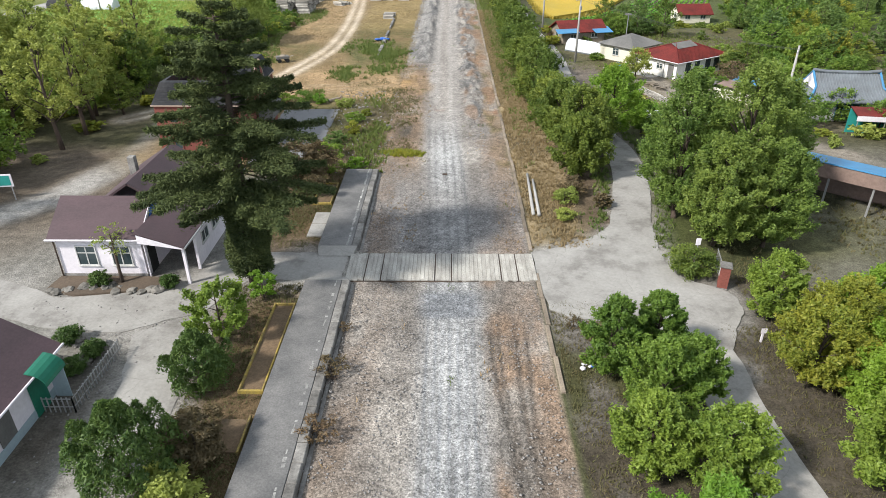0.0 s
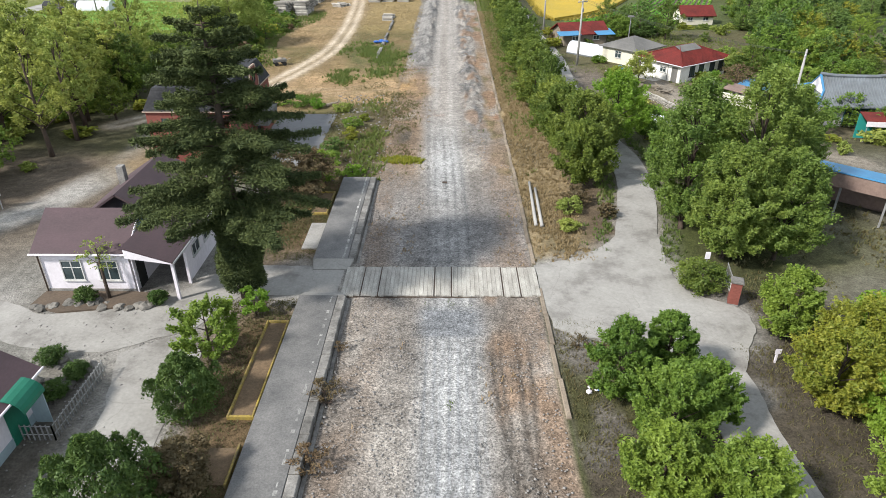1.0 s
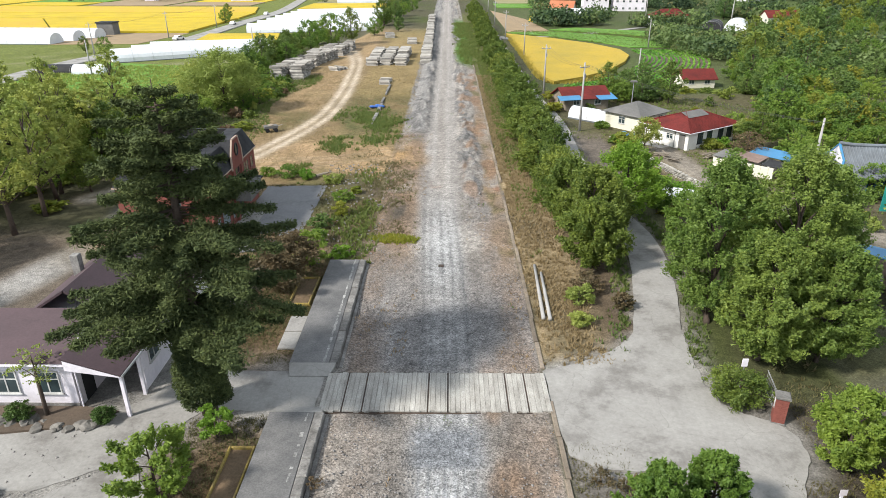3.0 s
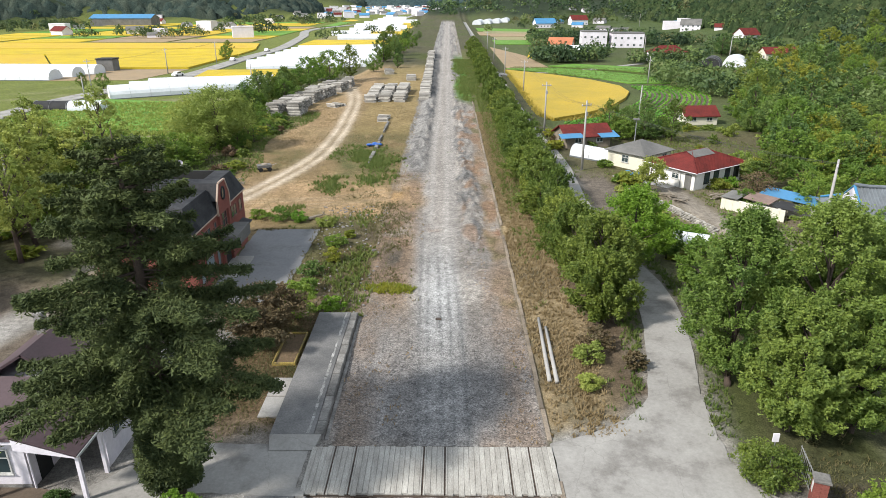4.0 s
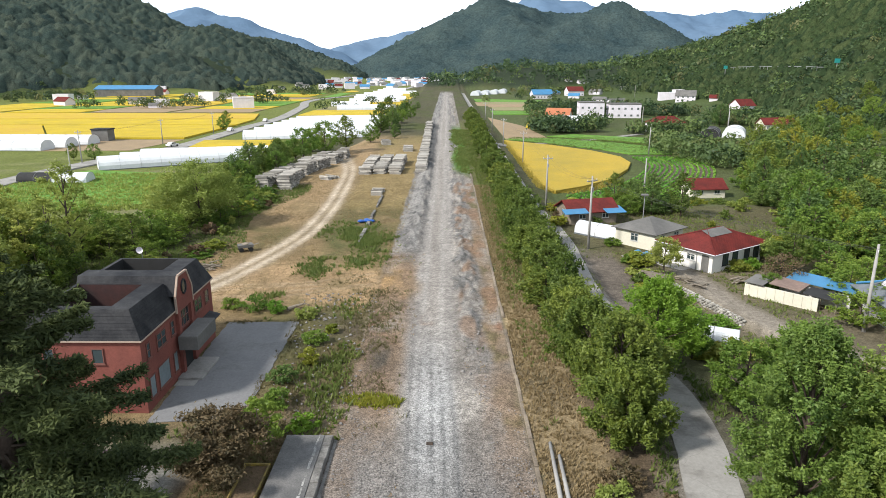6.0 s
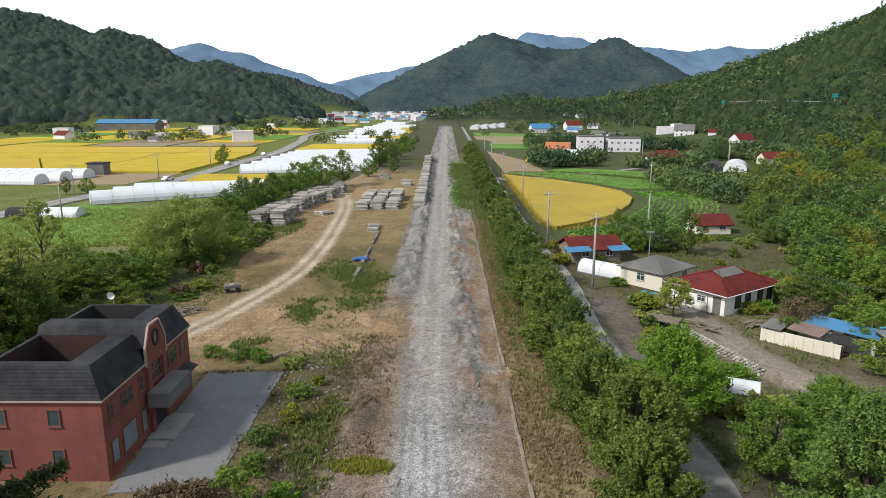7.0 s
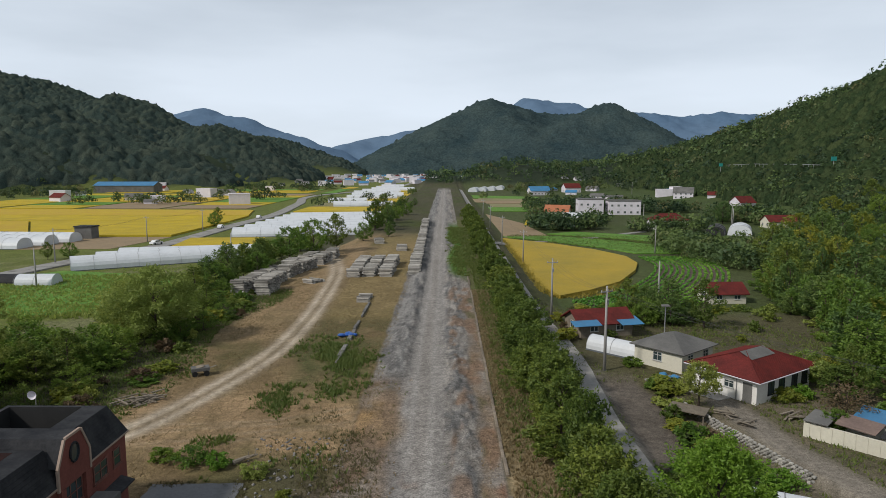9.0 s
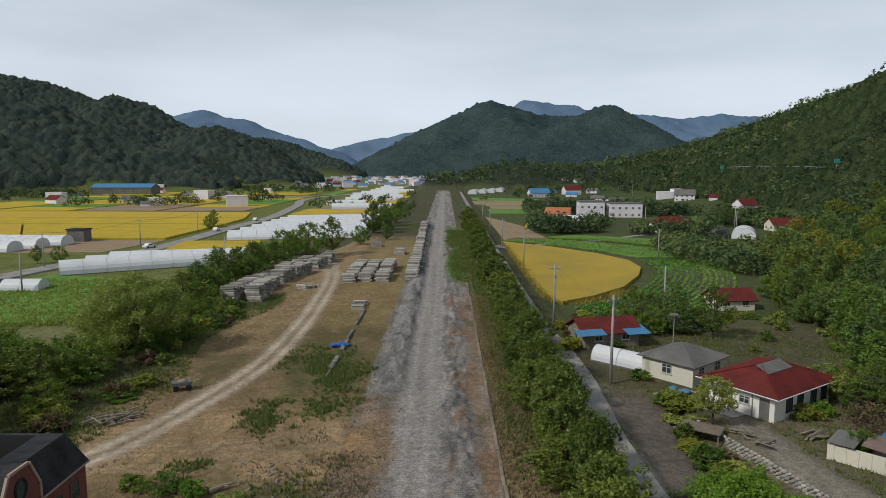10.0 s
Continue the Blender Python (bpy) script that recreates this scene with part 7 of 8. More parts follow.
def canopy(name, inside, seed, lo, hi, step, cell, tall, mat="forest_cover", label="dense green hillside forest"):
    """Forest seen from afar: one crown beside another, domes of uneven height."""
    rs = np.random.RandomState(seed)
    X, Y = np.meshgrid(np.arange(lo[0], hi[0], step), np.arange(lo[1], hi[1], step))
    X = X + rs.uniform(-.3, .3, X.shape) * step
    Y = Y + rs.uniform(-.3, .3, X.shape) * step
    gi, gj = np.floor(X / cell).astype(int), np.floor(Y / cell).astype(int)
    top = np.zeros(X.shape)
    tint = np.zeros(X.shape)
    for di in (-1, 0, 1):
        for dj in (-1, 0, 1):
            i, j = gi + di, gj + dj
            h1 = np.modf(np.abs(np.sin(i * 12.9898 + j * 78.233 + seed) * 43758.5453))[0]
            h2 = np.modf(np.abs(np.sin(i * 39.346 + j * 11.135 + seed) * 24634.6345))[0]
            h3 = np.modf(np.abs(np.sin(i * 73.156 + j * 52.235 + seed) * 31415.9265))[0]
            d = np.hypot(X - (i + .15 + .7 * h1) * cell, Y - (j + .15 + .7 * h2) * cell) / (cell * (.40 + .36 * h3))
            z = tall * (.55 + .75 * h3) * np.sqrt(np.clip(1 - d * d, 0, 1))
            tint = np.where(z > top, h1, tint)
            top = np.maximum(top, z)
    top = top + tall * .16 * rs.normal(size=X.shape)
    keep = inside(X, Y)
    Z = height(X, Y) + np.where(keep, top, -3.0)
    h, w = X.shape
    i = (np.arange(h - 1)[:, None] * w + np.arange(w - 1)[None]).ravel()
    F = np.stack([i, i + 1, i + w + 1, i + w], -1)
    k = keep.ravel()
    F = F[k[F].any(1)]
    used = np.zeros(len(k), dtype=int)
    used[F.ravel()] = 1
    idx = np.cumsum(used) - 1
    sel = used.astype(bool)
    ob = link(name, (np.stack([X, Y, Z], -1).reshape(-1, 3)[sel], idx[F]), mat, False)
    at = ob.data.color_attributes.new("tint", 'FLOAT_COLOR', 'POINT')
    t = tint.ravel()[sel]
    at.data.foreach_set("color", np.stack([t, t, t, np.ones_like(t)], -1).astype(np.float32).ravel())
    return tagged(ob, label, "forest", kind="stuff")


def far_wood(name, n, inside, seed, lo, hi, size, per, mat="forest", k=0.42, label="dense green hillside forest", lift=0.45):
    """Crowns of leafy sprays, one uneven dome for every tree, each tree of its own tone."""
    rs = np.random.RandomState(seed)
    q = rs.uniform((lo[0], lo[1]), (hi[0], hi[1]), (n, 2))
    q = q[inside(q[:, 0], q[:, 1])]
    m = len(q)
    s = rs.uniform(0, 1, m) ** 1.7 * (size[1] * 1.25 - size[0]) + size[0]
    s = s * (0.8 + np.hypot(q[:, 0], q[:, 1]) / 2500)
    slim = rs.uniform(0.85, 1.7, m)
    d = rs.normal(size=(m, per, 3))
    d[..., 2] = np.abs(d[..., 2]) * 1.1
    d /= np.linalg.norm(d, axis=2)[..., None]
    lobe = 1 + 0.28 * np.sin(np.arctan2(d[..., 1], d[..., 0]) * 3 + rs.uniform(0, 6.28, m)[:, None]) * (1 - d[..., 2])
    P = d * (s[:, None] * lobe * rs.uniform(0.72, 1.05, (m, per)))[..., None]
    P[..., 2] *= slim[:, None]
    P[..., 0] += q[:, 0, None]
    P[..., 1] += q[:, 1, None]
    P[..., 2] += height(q[:, 0], q[:, 1])[:, None] + s[:, None] * lift
    P, N = P.reshape(-1, 3), (d + 0.6 * rs.normal(size=d.shape)).reshape(-1, 3)
    N /= np.linalg.norm(N, axis=1)[:, None]
    a = np.cross(N, rs.normal(size=N.shape))
    a /= np.linalg.norm(a, axis=1)[:, None] + 1e-9
    b = np.cross(N, a)
    r = (np.repeat(s, per) * k * rs.uniform(0.6, 1.4, len(P)))[:, None]
    V = np.stack([P - a * r * 0.5 - b * r * 0.4, P + a * r * 0.5 - b * r * 0.35, P + b * r * 0.6], 1)
    ob = link(name, (V.reshape(-1, 3), np.arange(3 * len(P)).reshape(-1, 3)), mat)
    tone = np.clip(0.5 + 0.35 * fbm(q[:, 0] / 55, q[:, 1] / 70, seed + 1, 3) + 0.22 * rs.normal(size=m), 0, 1)
    at = ob.data.color_attributes.new("tint", 'FLOAT_COLOR', 'POINT')
    t = np.repeat(tone, per * 3)
    at.data.foreach_set("color", np.stack([t, np.repeat(rs.uniform(0, 1, m), per * 3), t, np.ones_like(t)], -1).astype(np.float32).ravel())
    return tagged(ob, label, "forest", kind="stuff")


VIEW = lambda x, y: np.abs(x - 1) < 0.74 * y + 30
EAST = lambda x, y: (x > 74 + 0.20 * (y - 100) + 20 * fbm(x / 30, y / 40, 3)) & (height(x, y) > 0.3) & ~((x < 190) & (y > 380) & (y < 540) & (fbm(x / 26, y / 30, 12) < 0.1))
WEST = lambda x, y: height(x, y) > 1.0 + 3 * fbm(x / 40, y / 40, 4)
NEARER = lambda x, y: EAST(x, y) & VIEW(x, y) & (x < 520)
canopy("forest_floor_east", NEARER, 51, (62, 60), (540, 1150), 1.7, 5.6, 6.2)
canopy("forest_floor_west", lambda x, y: WEST(x, y) & VIEW(x, y), 52, (-1150, 470), (-180, 2100), 3.0, 7.4, 6.5, "forest_haze", "dark wooded slope across the valley")
far_wood("forest_east", 9000, lambda x, y: NEARER(x, y) & (y < 520), 61, (62, 60), (420, 520), (1.6, 3.6), 70, k=0.27)
far_wood("forest_hillock", 2800, lambda x, y: height(x, y) > 3.0 + 2 * fbm(x / 40, y / 40, 6), 65, (-40, 640), (600, 1250), (3, 5.6), 30, k=0.34)
far_wood("forest_valley", 4200, lambda x, y: (fbm(x / 38, y / 60, 61) > np.where(x > 60, -0.02, np.where(x < -120, 0.12, 0.24)) + 0.5 * np.exp(-(x / 50) ** 2)) & (np.abs(x) > 24) & (height(x, y) < 6) & ~((y > 800) & (x > -280) & (x < 60)), 66, (-420, 445), (360, 1300), (2.0, 4.0), 80, "forest", 0.30, "tree belts on the valley floor")
far_wood("forest_fields", 7000, lambda x, y: (fbm(x / 24, y / 26, 62) > -0.03) & (x > 36 + .1 * (y - 290)) & ~((x > 42) & (x < 114) & (y > 322) & (y < 402) & (fbm(x / 9, y / 12, 63) < 0.45)) & ~((x > 84) & (x < 112) & (y > 292) & (y < 318)) & ~((x > 108) & (x < 160) & (y > 262) & (y < 318)) & ~((x < 70) & (y > 346) & (y < 382)), 67, (30, 288), (250, 445), (1.3, 3.6), 60, "forest", 0.27, "garden trees round the farms")
far_wood("forest_gardens", 2600, lambda x, y: (fbm(x / 15, y / 18, 68) > -0.08) & (x > 60 + .12 * (y - 165)) & ~((x > 106) & (y > 258)) & (x < 116 + .2 * (y - 165)), 69, (58, 162), (140, 300), (1.3, 3.2), 80, "forest", 0.24, "garden trees and thickets below the slope")


# ---- around the station ----
def rock(x, y, r, seed, label="rough grey garden rock", z=None):
    m = Mesh().lump((0, 0, 0), r, random.Random(seed), 0.62, 2)
    ob = tagged(link("garden_rock", m, "rock"), label, "rock", "garden rocks")
    ob.matrix_world = pose(x, y, (hz(x, y) if z is None else z) + r * 0.25, 0, 0, seed * 37)
    return ob


r = random.Random(21)
for i in range(34):
    t = i / 33
    rock(-25.6 + 7.2 * t + r.uniform(-.35, .35), 35.3 + 0.5 * math.sin(t * 6) + 0.9 * t + r.uniform(-.25, .3), r.uniform(0.14, 0.42), i + 1)
for i in range(10):
    rock(-21.8 + r.uniform(-.2, 2.2), 28.2 + r.uniform(-.9, 2.2), r.uniform(.18, .5), 60 + i)
bed = Mesh().slab([(-26.2, 35.6, .16), (-24.0, 34.9, .16), (-19.0, 35.7, .16), (-17.9, 36.9, .14), (-20.0, 37.2, .2), (-26.0, 37.2, .2)], .4)
tagged(link("rock_garden", bed, "soil"), "dark soil bed of the rock garden", "planting bed", kind="structure")
for x, y, h, w in ((-22.9, 36.2, 1.1, .62), (-18.3, 36.0, .9, .55), (-21.9, 30.2, .9, .75), (-19.8, 28.9, .95, .6), (-20.2, 27.4, .9, .6)):
    put(broadleaf("round_bush", "round dark green clipped bush among rocks", int(x * -10), h * 1.1, w, 0.0, "leaf_juniper", 5200, .085, 40, category="shrub", tri=True), x, y)
put(broadleaf("thin_sapling", "thin sapling with sparse pale leaves before the wall", 301, 4.4, 1.1, 2.2, "leaf_willow", 600, .14, 12, category="tree"), -21.6, 36.5)
part("downpipe", Mesh().tube([(-19.95, 37.2, .1), (-19.95, 37.2, 2.9), (-19.6, 36.9, 3.2)], .05, 6), "white_wall", st, "white downpipe")
part("downpipe", Mesh().tube([(-25.86, 37.2, .1), (-25.86, 37.2, 3.1)], .05, 6), "rust", st, "dark downpipe")
part("gutter", Mesh().tube([(-26.2, 36.92, 3.02), (-19.8, 36.92, 3.02)], .07, 6), "white_wall", st, "white gutter")
part("gutter", Mesh().tube([(-16.85, 36.2, 2.86), (-16.85, 50.0, 2.86)], .07, 6), "metal", st, "metal gutter")
part("door", Mesh().box(-20.19, 38.0, 0, -20.15, 39.0, 2.05), "dark", st, "dark open doorway")
part("chimney", Mesh().box(-24.3, 46.0, 3.6, -23.8, 46.5, 5.3, bevel=.04), "edge", st, "short brick chimney")
for i in range(5):
    part("sign_bar", Mesh().box(-20.065, 39.35 + i * .22, 3.55 + .04 * i, -20.055, 39.47 + i * .22, 3.75 + .04 * i), "white_wall", st, "pale sign mark")
part("base_course", Mesh().box(-25.83, 37.25, -.1, -20.17, 37.29, .35), "edge", st, "grey base course")
bd = thing("notice_board", "green notice board on two posts at the yard's edge", "notice board", at=pose(-37.3, 49.8, 0, 0, 0, 8))
part("panel", Mesh().box(-.9, -.04, 1.2, .9, .04, 2.3, bevel=.02), "white_wall", bd)
part("face", Mesh().box(-.75, -.055, 1.32, .75, -.045, 2.18), "teal", bd, "green face")
for x in (-.7, .7):
    part("post", Mesh().tube([(x, 0, -.2), (x, 0, 1.3)], .05, 6), "metal", bd)

# outbuilding's awning, fence
aw = Mesh()
f = lambda q, o: (-20.25 + (0.95 + o) * math.sin(q), 1.95 + (.75 + o) * math.cos(q))
aq = [math.pi * i / 12 for i in range(7)]
aw.v = [(f(q, o)[0], y, f(q, o)[1]) for o in (0, .04) for y in (24.0, 25.7) for q in aq]
for i in range(6):
    aw.f += [(i, i + 1, 8 + i, 7 + i), (15 + i, 14 + i, 21 + i, 22 + i), (i + 1, i, 14 + i, 15 + i), (7 + i, 8 + i, 22 + i, 21 + i)]
aw.f += [(0, 7, 21, 14), (6, 20, 27, 13)]
part("awning", aw, "green_awning", hut, "curved green plastic awning")
part("porch_panel", Mesh().box(-20.2, 25.6, 0, -19.4, 25.66, 1.9), "board", hut, "pale porch panel")
part("porch_door", Mesh().box(-20.28, 24.0, 0, -20.22, 25.2, 2.0), "green_awning", hut, "dark green door")
part("gutter", Mesh().tube([(-19.75, 7.6, 2.52), (-19.75, 26.7, 2.52)], .06, 6), "white_wall", hut, "white gutter")
fn = thing("garden_fence", "low pale metal garden fence with rails", "fence")
for (xa, ya), (xb, yb), n in (((-20.1, 24.4), (-18.6, 24.4), 6), ((-18.6, 24.4), (-18.5, 29.2), 18)):
    for z in (.35, .85):
        part("rail", Mesh().tube([(xa, ya, z), (xb, yb, z)], .025, 5), "metal", fn)
    for i in range(n + 1):
        t = i / n
        part("post", Mesh().box(xa + (xb - xa) * t - .025, ya + (yb - ya) * t - .025, 0, xa + (xb - xa) * t + .025, ya + (yb - ya) * t + .025, .95), "metal", fn)

# ---- east of the crossing ----
gp = thing("gate_pillar", "red brick gate pillar with concrete cap", "gate pillar", at=pose(17.9, 36.4, hz(17.9, 36.4), 0, 0, -20))
part("plinth", Mesh().box(-.36, -.36, -.2, .36, .36, .12, bevel=.03), "edge", gp)
for k in range(13):
    for j in range(2):
        a = -.31 + j * .315 if k % 2 else -.31
        o = Mesh()
        if k % 2:
            o.box(-.31, a, .125 + k * .115, .31, a + .305, .125 + k * .115 + .105, bevel=.008)
        else:
            o.box(-.31 + j * .315, -.31, .125 + k * .115, -.31 + j * .315 + .305, .31, .125 + k * .115 + .105, bevel=.008)
        part("brick", o, "brick", gp)
part("cap", Mesh().box(-.38, -.38, 1.63, .38, .38, 1.76, bevel=.05), "edge", gp, "concrete cap")
part("plate", Mesh().box(-.33, -.12, .9, -.315, .12, 1.45), "white_paint", gp, "pale name plate")
gt = thing("metal_gate", "open rusty metal gate leaf folded back", "gate", at=pose(17.95, 36.9, hz(17.9, 37), 0, 0, 78))
for z in (.25, .75, 1.3):
    part("rail", Mesh().tube([(0, 0, z), (2.4, 0, z)], .03, 6), "metal", gt)
for i in range(11):
    part("bar", Mesh().tube([(.1 + i * .22, 0, .25), (.1 + i * .22, 0, 1.4)], .014, 5), "metal", gt)
sp = thing("sign_post", "small white sign on a thin post", "sign", at=pose(16.9, 39.0, hz(16.9, 39)))
part("post", Mesh().tube([(0, 0, 0), (0, 0, 2.1)], .03, 6), "metal", sp)
part("panel", Mesh().box(-.16, -.03, 1.75, .16, .03, 2.25, bevel=.01), "white_wall", sp)
mk = thing("marker_stake", "white marker stake on the verge", "marker", at=pose(18.0, 30.5, hz(18, 30.5)))
part("stake", Mesh().box(-.05, -.05, 0, .05, .05, .9, bevel=.02), "white_wall", mk)
part("plate", Mesh().box(-.17, -.07, .65, .17, -.055, .98), "white_wall", mk)
rub = Mesh()
for i in range(7):
    rub.lump((r.uniform(-.45, .45), r.uniform(-.35, .35), .05 + r.uniform(0, .1)), r.uniform(.1, .24), r, .55, 1)
bag = thing("rubbish_bag", "torn white plastic rubbish bag on the verge", "rubbish bag", at=pose(7.7, 28.0, hz(7.7, 28)))
part("bag", rub, "white_wall", bag)
part("wrapper", Mesh().lump((.15, -.1, .3), .14, r, .6, 2), "sign_blue", bag, "blue wrapper")
for x0, y0, x1, y1 in ((6.75, 47.0, 7.15, 55.6), (7.2, 46.9, 7.5, 54.2)):
    lp = Mesh().tube([(x0, y0, .15), ((x0 + x1) / 2, (y0 + y1) / 2, .15), (x1, y1, .14)], [.14, .13, .11], 14)
    tagged(link("concrete_pole", lp, "pole", True), "fallen pale concrete pole lying in dry grass", "concrete pole", "fallen poles")
cone = thing("rail_marker", "small dark metal rail fitting on the gravel", "rail fitting", at=pose(-.4, 55.6, .06))
part("plate", Mesh().box(-.22, -.16, -.05, .22, .16, .06, bevel=.03), "rust", cone)


# ---- utility poles and wires ----
def pole(x, y, tall, arm=True, turn=0.0, mat="pole", lean=0.0):
    p = thing("utility_pole", "pale concrete utility pole with crossarm", "utility pole", "utility poles", pose(x, y, hz(x, y), 0, lean, turn))
    part("shaft", Mesh().tube([(0, 0, -.5), (0, 0, tall)], [.2, .11], 12), mat, p, "", True)
    if arm:
        part("crossarm", Mesh().box(-.9, -.06, tall - .75, .9, .06, tall - .63), "metal", p)
        for q in (-.8, 0.25, .8):
            part("insulator", Mesh().tube([(q, 0, tall - .63), (q, 0, tall - .4)], [.05, .03], 6), "white_wall", p)
        part("bracket", Mesh().box(-.05, -.14, tall - 2.2, .25, .14, tall - 1.6, bevel=.03), "metal", p)
    return (x, y, hz(x, y) + tall - .4)


ends = {}
for k, a in (("a", (20.2, 106.5, 10.2, True, 30)), ("b", (18.4, 134.4, 9.5, True, 10)), ("c", (39.6, 146.9, 9.0, False, 0)), ("d", (21.8, 202.0, 9.0, True, 0)), ("e", (19.2, 237.0, 9.0, True, 0)),
             ("f", (40.2, 77.2, 8.5, True, 60, "pole", 4.0)), ("g", (63.8, 224.6, 8.5, False)), ("h", (-102.8, 203.0, 9.5, True)), ("i", (-86.4, 168.8, 8.5, False)), ("j", (-101.0, 253.0, 9.0, True)), ("k", (-96.0, 291.0, 9.0, True)),
             ("l", (-45.5, 77.0, 8.5, False)), ("m", (167.0, 614.0, 11, False)), ("n", (50.0, 300.0, 8.5, False)), ("o", (92.0, 330.0, 9, False)), ("p", (118.0, 296.0, 9, False)), ("q", (128.0, 320.0, 9, False)), ("r", (-60.0, 216.0, 7, False)), ("s", (19.0, 290.0, 9, True)), ("t", (19.0, 340.0, 9, True))):
    ends[k] = pole(*a)
for a, b in (("a", "b"), ("b", "d"), ("d", "e"), ("a", "f"), ("e", "s"), ("s", "t"), ("h", "j"), ("j", "k")):
    for o in (-.8, .25, .8):
        p, q = Vector(ends[a]) + Vector((o * .8, 0, 0)), Vector(ends[b]) + Vector((o * .8, 0, 0))
        pts = [p.lerp(q, t) - Vector((0, 0, 0.9 * 4 * t * (1 - t))) for t in np.linspace(0, 1, 10)]
        tagged(link("power_line", Mesh().tube(pts, .011, 4, False), "wire"), "thin sagging power line between poles", "power line", "power lines")
lampp = thing("yard_lamp", "tall pole with a grey box lamp by the houses", "lamp post", at=pose(30.1, 115.2, hz(30, 115)))
part("shaft", Mesh().tube([(0, 0, -.3), (0, 0, 6.0)], [.09, .06], 8), "metal", lampp)
part("head", Mesh().box(-.5, -.35, 5.9, .5, .35, 6.12, bevel=.08), "roof_grey", lampp)


# ---- yard north-west of the bed ----
lg = thing("timber_pile", "loose heap of broken grey timber in the grass", "timber pile", at=pose(-27.6, 92.4, 0, 0, 0, 20))
for i in range(46):
    l = r.uniform(.8, 2.4)
    m = Matrix.Translation((r.gauss(0, 1.0), r.gauss(0, .55), .1 + abs(r.gauss(0, .22)))) @ Matrix.Rotation(r.gauss(0.2, .55), 4, 'Z') @ Matrix.Rotation(r.uniform(-.2, .2), 4, 'Y')
    part("beam", Mesh().box(-l / 2, -.07, -.05, l / 2, .07, .05, m, .01), "wood", lg)
ct = thing("hand_cart", "small old grey cart standing in the grass", "cart", at=pose(-25.4, 100.5, 0, 0, 0, 25))
part("tray", Mesh().box(-.95, -.55, .55, .95, .55, .95, bevel=.06), "roof_grey", ct)
part("load", Mesh().lump((0, 0, .95), .55, r, .35, 2), "wood", ct, "pile of scrap")
for x in (-.6, .6):
    for y in (-.58, .58):
        part("wheel", Mesh().tube([(x, y - .05, .3), (x, y + .05, .3)], .3, 12), "tyre", ct)
part("handle", Mesh().tube([(.9, 0, .7), (1.7, 0, .9)], .03, 6), "metal", ct)
tarp = thing("tarpaulin", "crumpled blue tarpaulin heaped on scrap", "tarpaulin", at=pose(-11.7, 116.8, 0))
tm = Mesh()
for i in range(9):
    tm.lump((r.gauss(0, .6), r.gauss(0, .35), .22 + r.uniform(0, .12)), r.uniform(.3, .5), r, .5, 2)
part("sheet", tm, "blue_tarp", tarp, "", True)
ow = thing("old_loading_edge", "broken old loading platform edge with rubble", "platform edge", kind="structure")
for i in range(14):
    y = 104.5 + i * 2.6
    if i % 5 != 3:
        part("block", Mesh().box(-11.5 + r.uniform(-.1, .1), y, -.2, -11.1 + r.uniform(-.1, .1), y + 2.5, .28 + r.uniform(-.1, .08), bevel=.05), "edge", ow)
fb = thing("fallen_branch", "bleached fallen tree stump with bare branches", "dead branch", at=pose(-14.0, 79.6, .05, 0, 0, 40))
part("log", Mesh().tube([(-1.1, 0, .15), (0, .1, .22), (.9, -.1, .3)], [.2, .15, .06], 7), "wood", fb)
for i in range(6):
    part("twig", Mesh().tube([(-.2 + i * .2, 0, .2), (-.3 + i * .25, r.uniform(-.9, .9), .3 + r.uniform(0, .5))], [.05, .012], 5, False), "wood", fb)
db = thing("bare_shrub", "leafless grey shrub at the platform foot", "shrub", at=pose(-6.1, 27.0, 0))
for i in range(26):
    a, b = r.uniform(0, 6.28), r.uniform(.5, 1.3)
    part("twig", Mesh().tube([(0, 0, 0), (.3 * math.cos(a), .3 * math.sin(a), .3), (b * math.cos(a), b * math.sin(a), r.uniform(.2, .9))], [.02, .014, .005], 4, False), "bark", db)
for i, (x, y, h, w, m) in enumerate(((-11.6, 64.0, 1.3, 1.0, "leaf_cedar"), (-10.2, 67.0, 1.5, .75, "leaf_yellow"), (-8.8, 57.4, .9, .95, "leaf_lime"), (-10.6, 71.0, 1.2, .95, "leaf_mid"), (-12.6, 77.0, .9, 1.1, "leaf_willow"), (-9.6, 73.5, .8, .55, "leaf_yellow"), (-18.0, 79.2, 1.3, 1.3, "leaf_mid"), (-16.0, 78.6, 1.1, 1.0, "leaf_lime"), (-20.4, 79.6, 1.0, 1.0, "leaf_mid"),
                                     (9.6, 49.6, 1.3, 1.1, "leaf_willow"), (10.6, 51.5, 1.6, 1.2, "leaf_brown"), (9.2, 46.4, .9, .8, "leaf_willow"), (12.6, 48.8, 1.1, .8, "leaf_brown"), (-11.2, 60.2, 1.4, 1.0, "leaf_mid"))):
    put(broadleaf("weed_bush", "low unkempt green bush in the weeds", 320 + i, h, w, 0.0, m, 1700, .17, 18, category="shrub"), x, y, 50 * i)


# ---- houses' surroundings ----
rw_ = thing("stone_wall", "dry stone retaining wall of rounded pale stones", "stone wall", kind="structure")
for k in range(5):
    for i in range(38):
        t = (i + .5 * (k % 2)) / 38
        x, y = 25.5 + 4.76 * t, 97.0 - 17.0 * t
        part("stone", Mesh().lump((x + r.uniform(-.06, .06), y, -2.05 + k * .19), r.uniform(.17, .25), r, .65), "pale_stone", rw_)
sb = thing("low_shed", "low cream outhouse with flat rusty roof", "shed", at=pose(33.5, 87.8, hz(35, 88), 0, 0, -46))
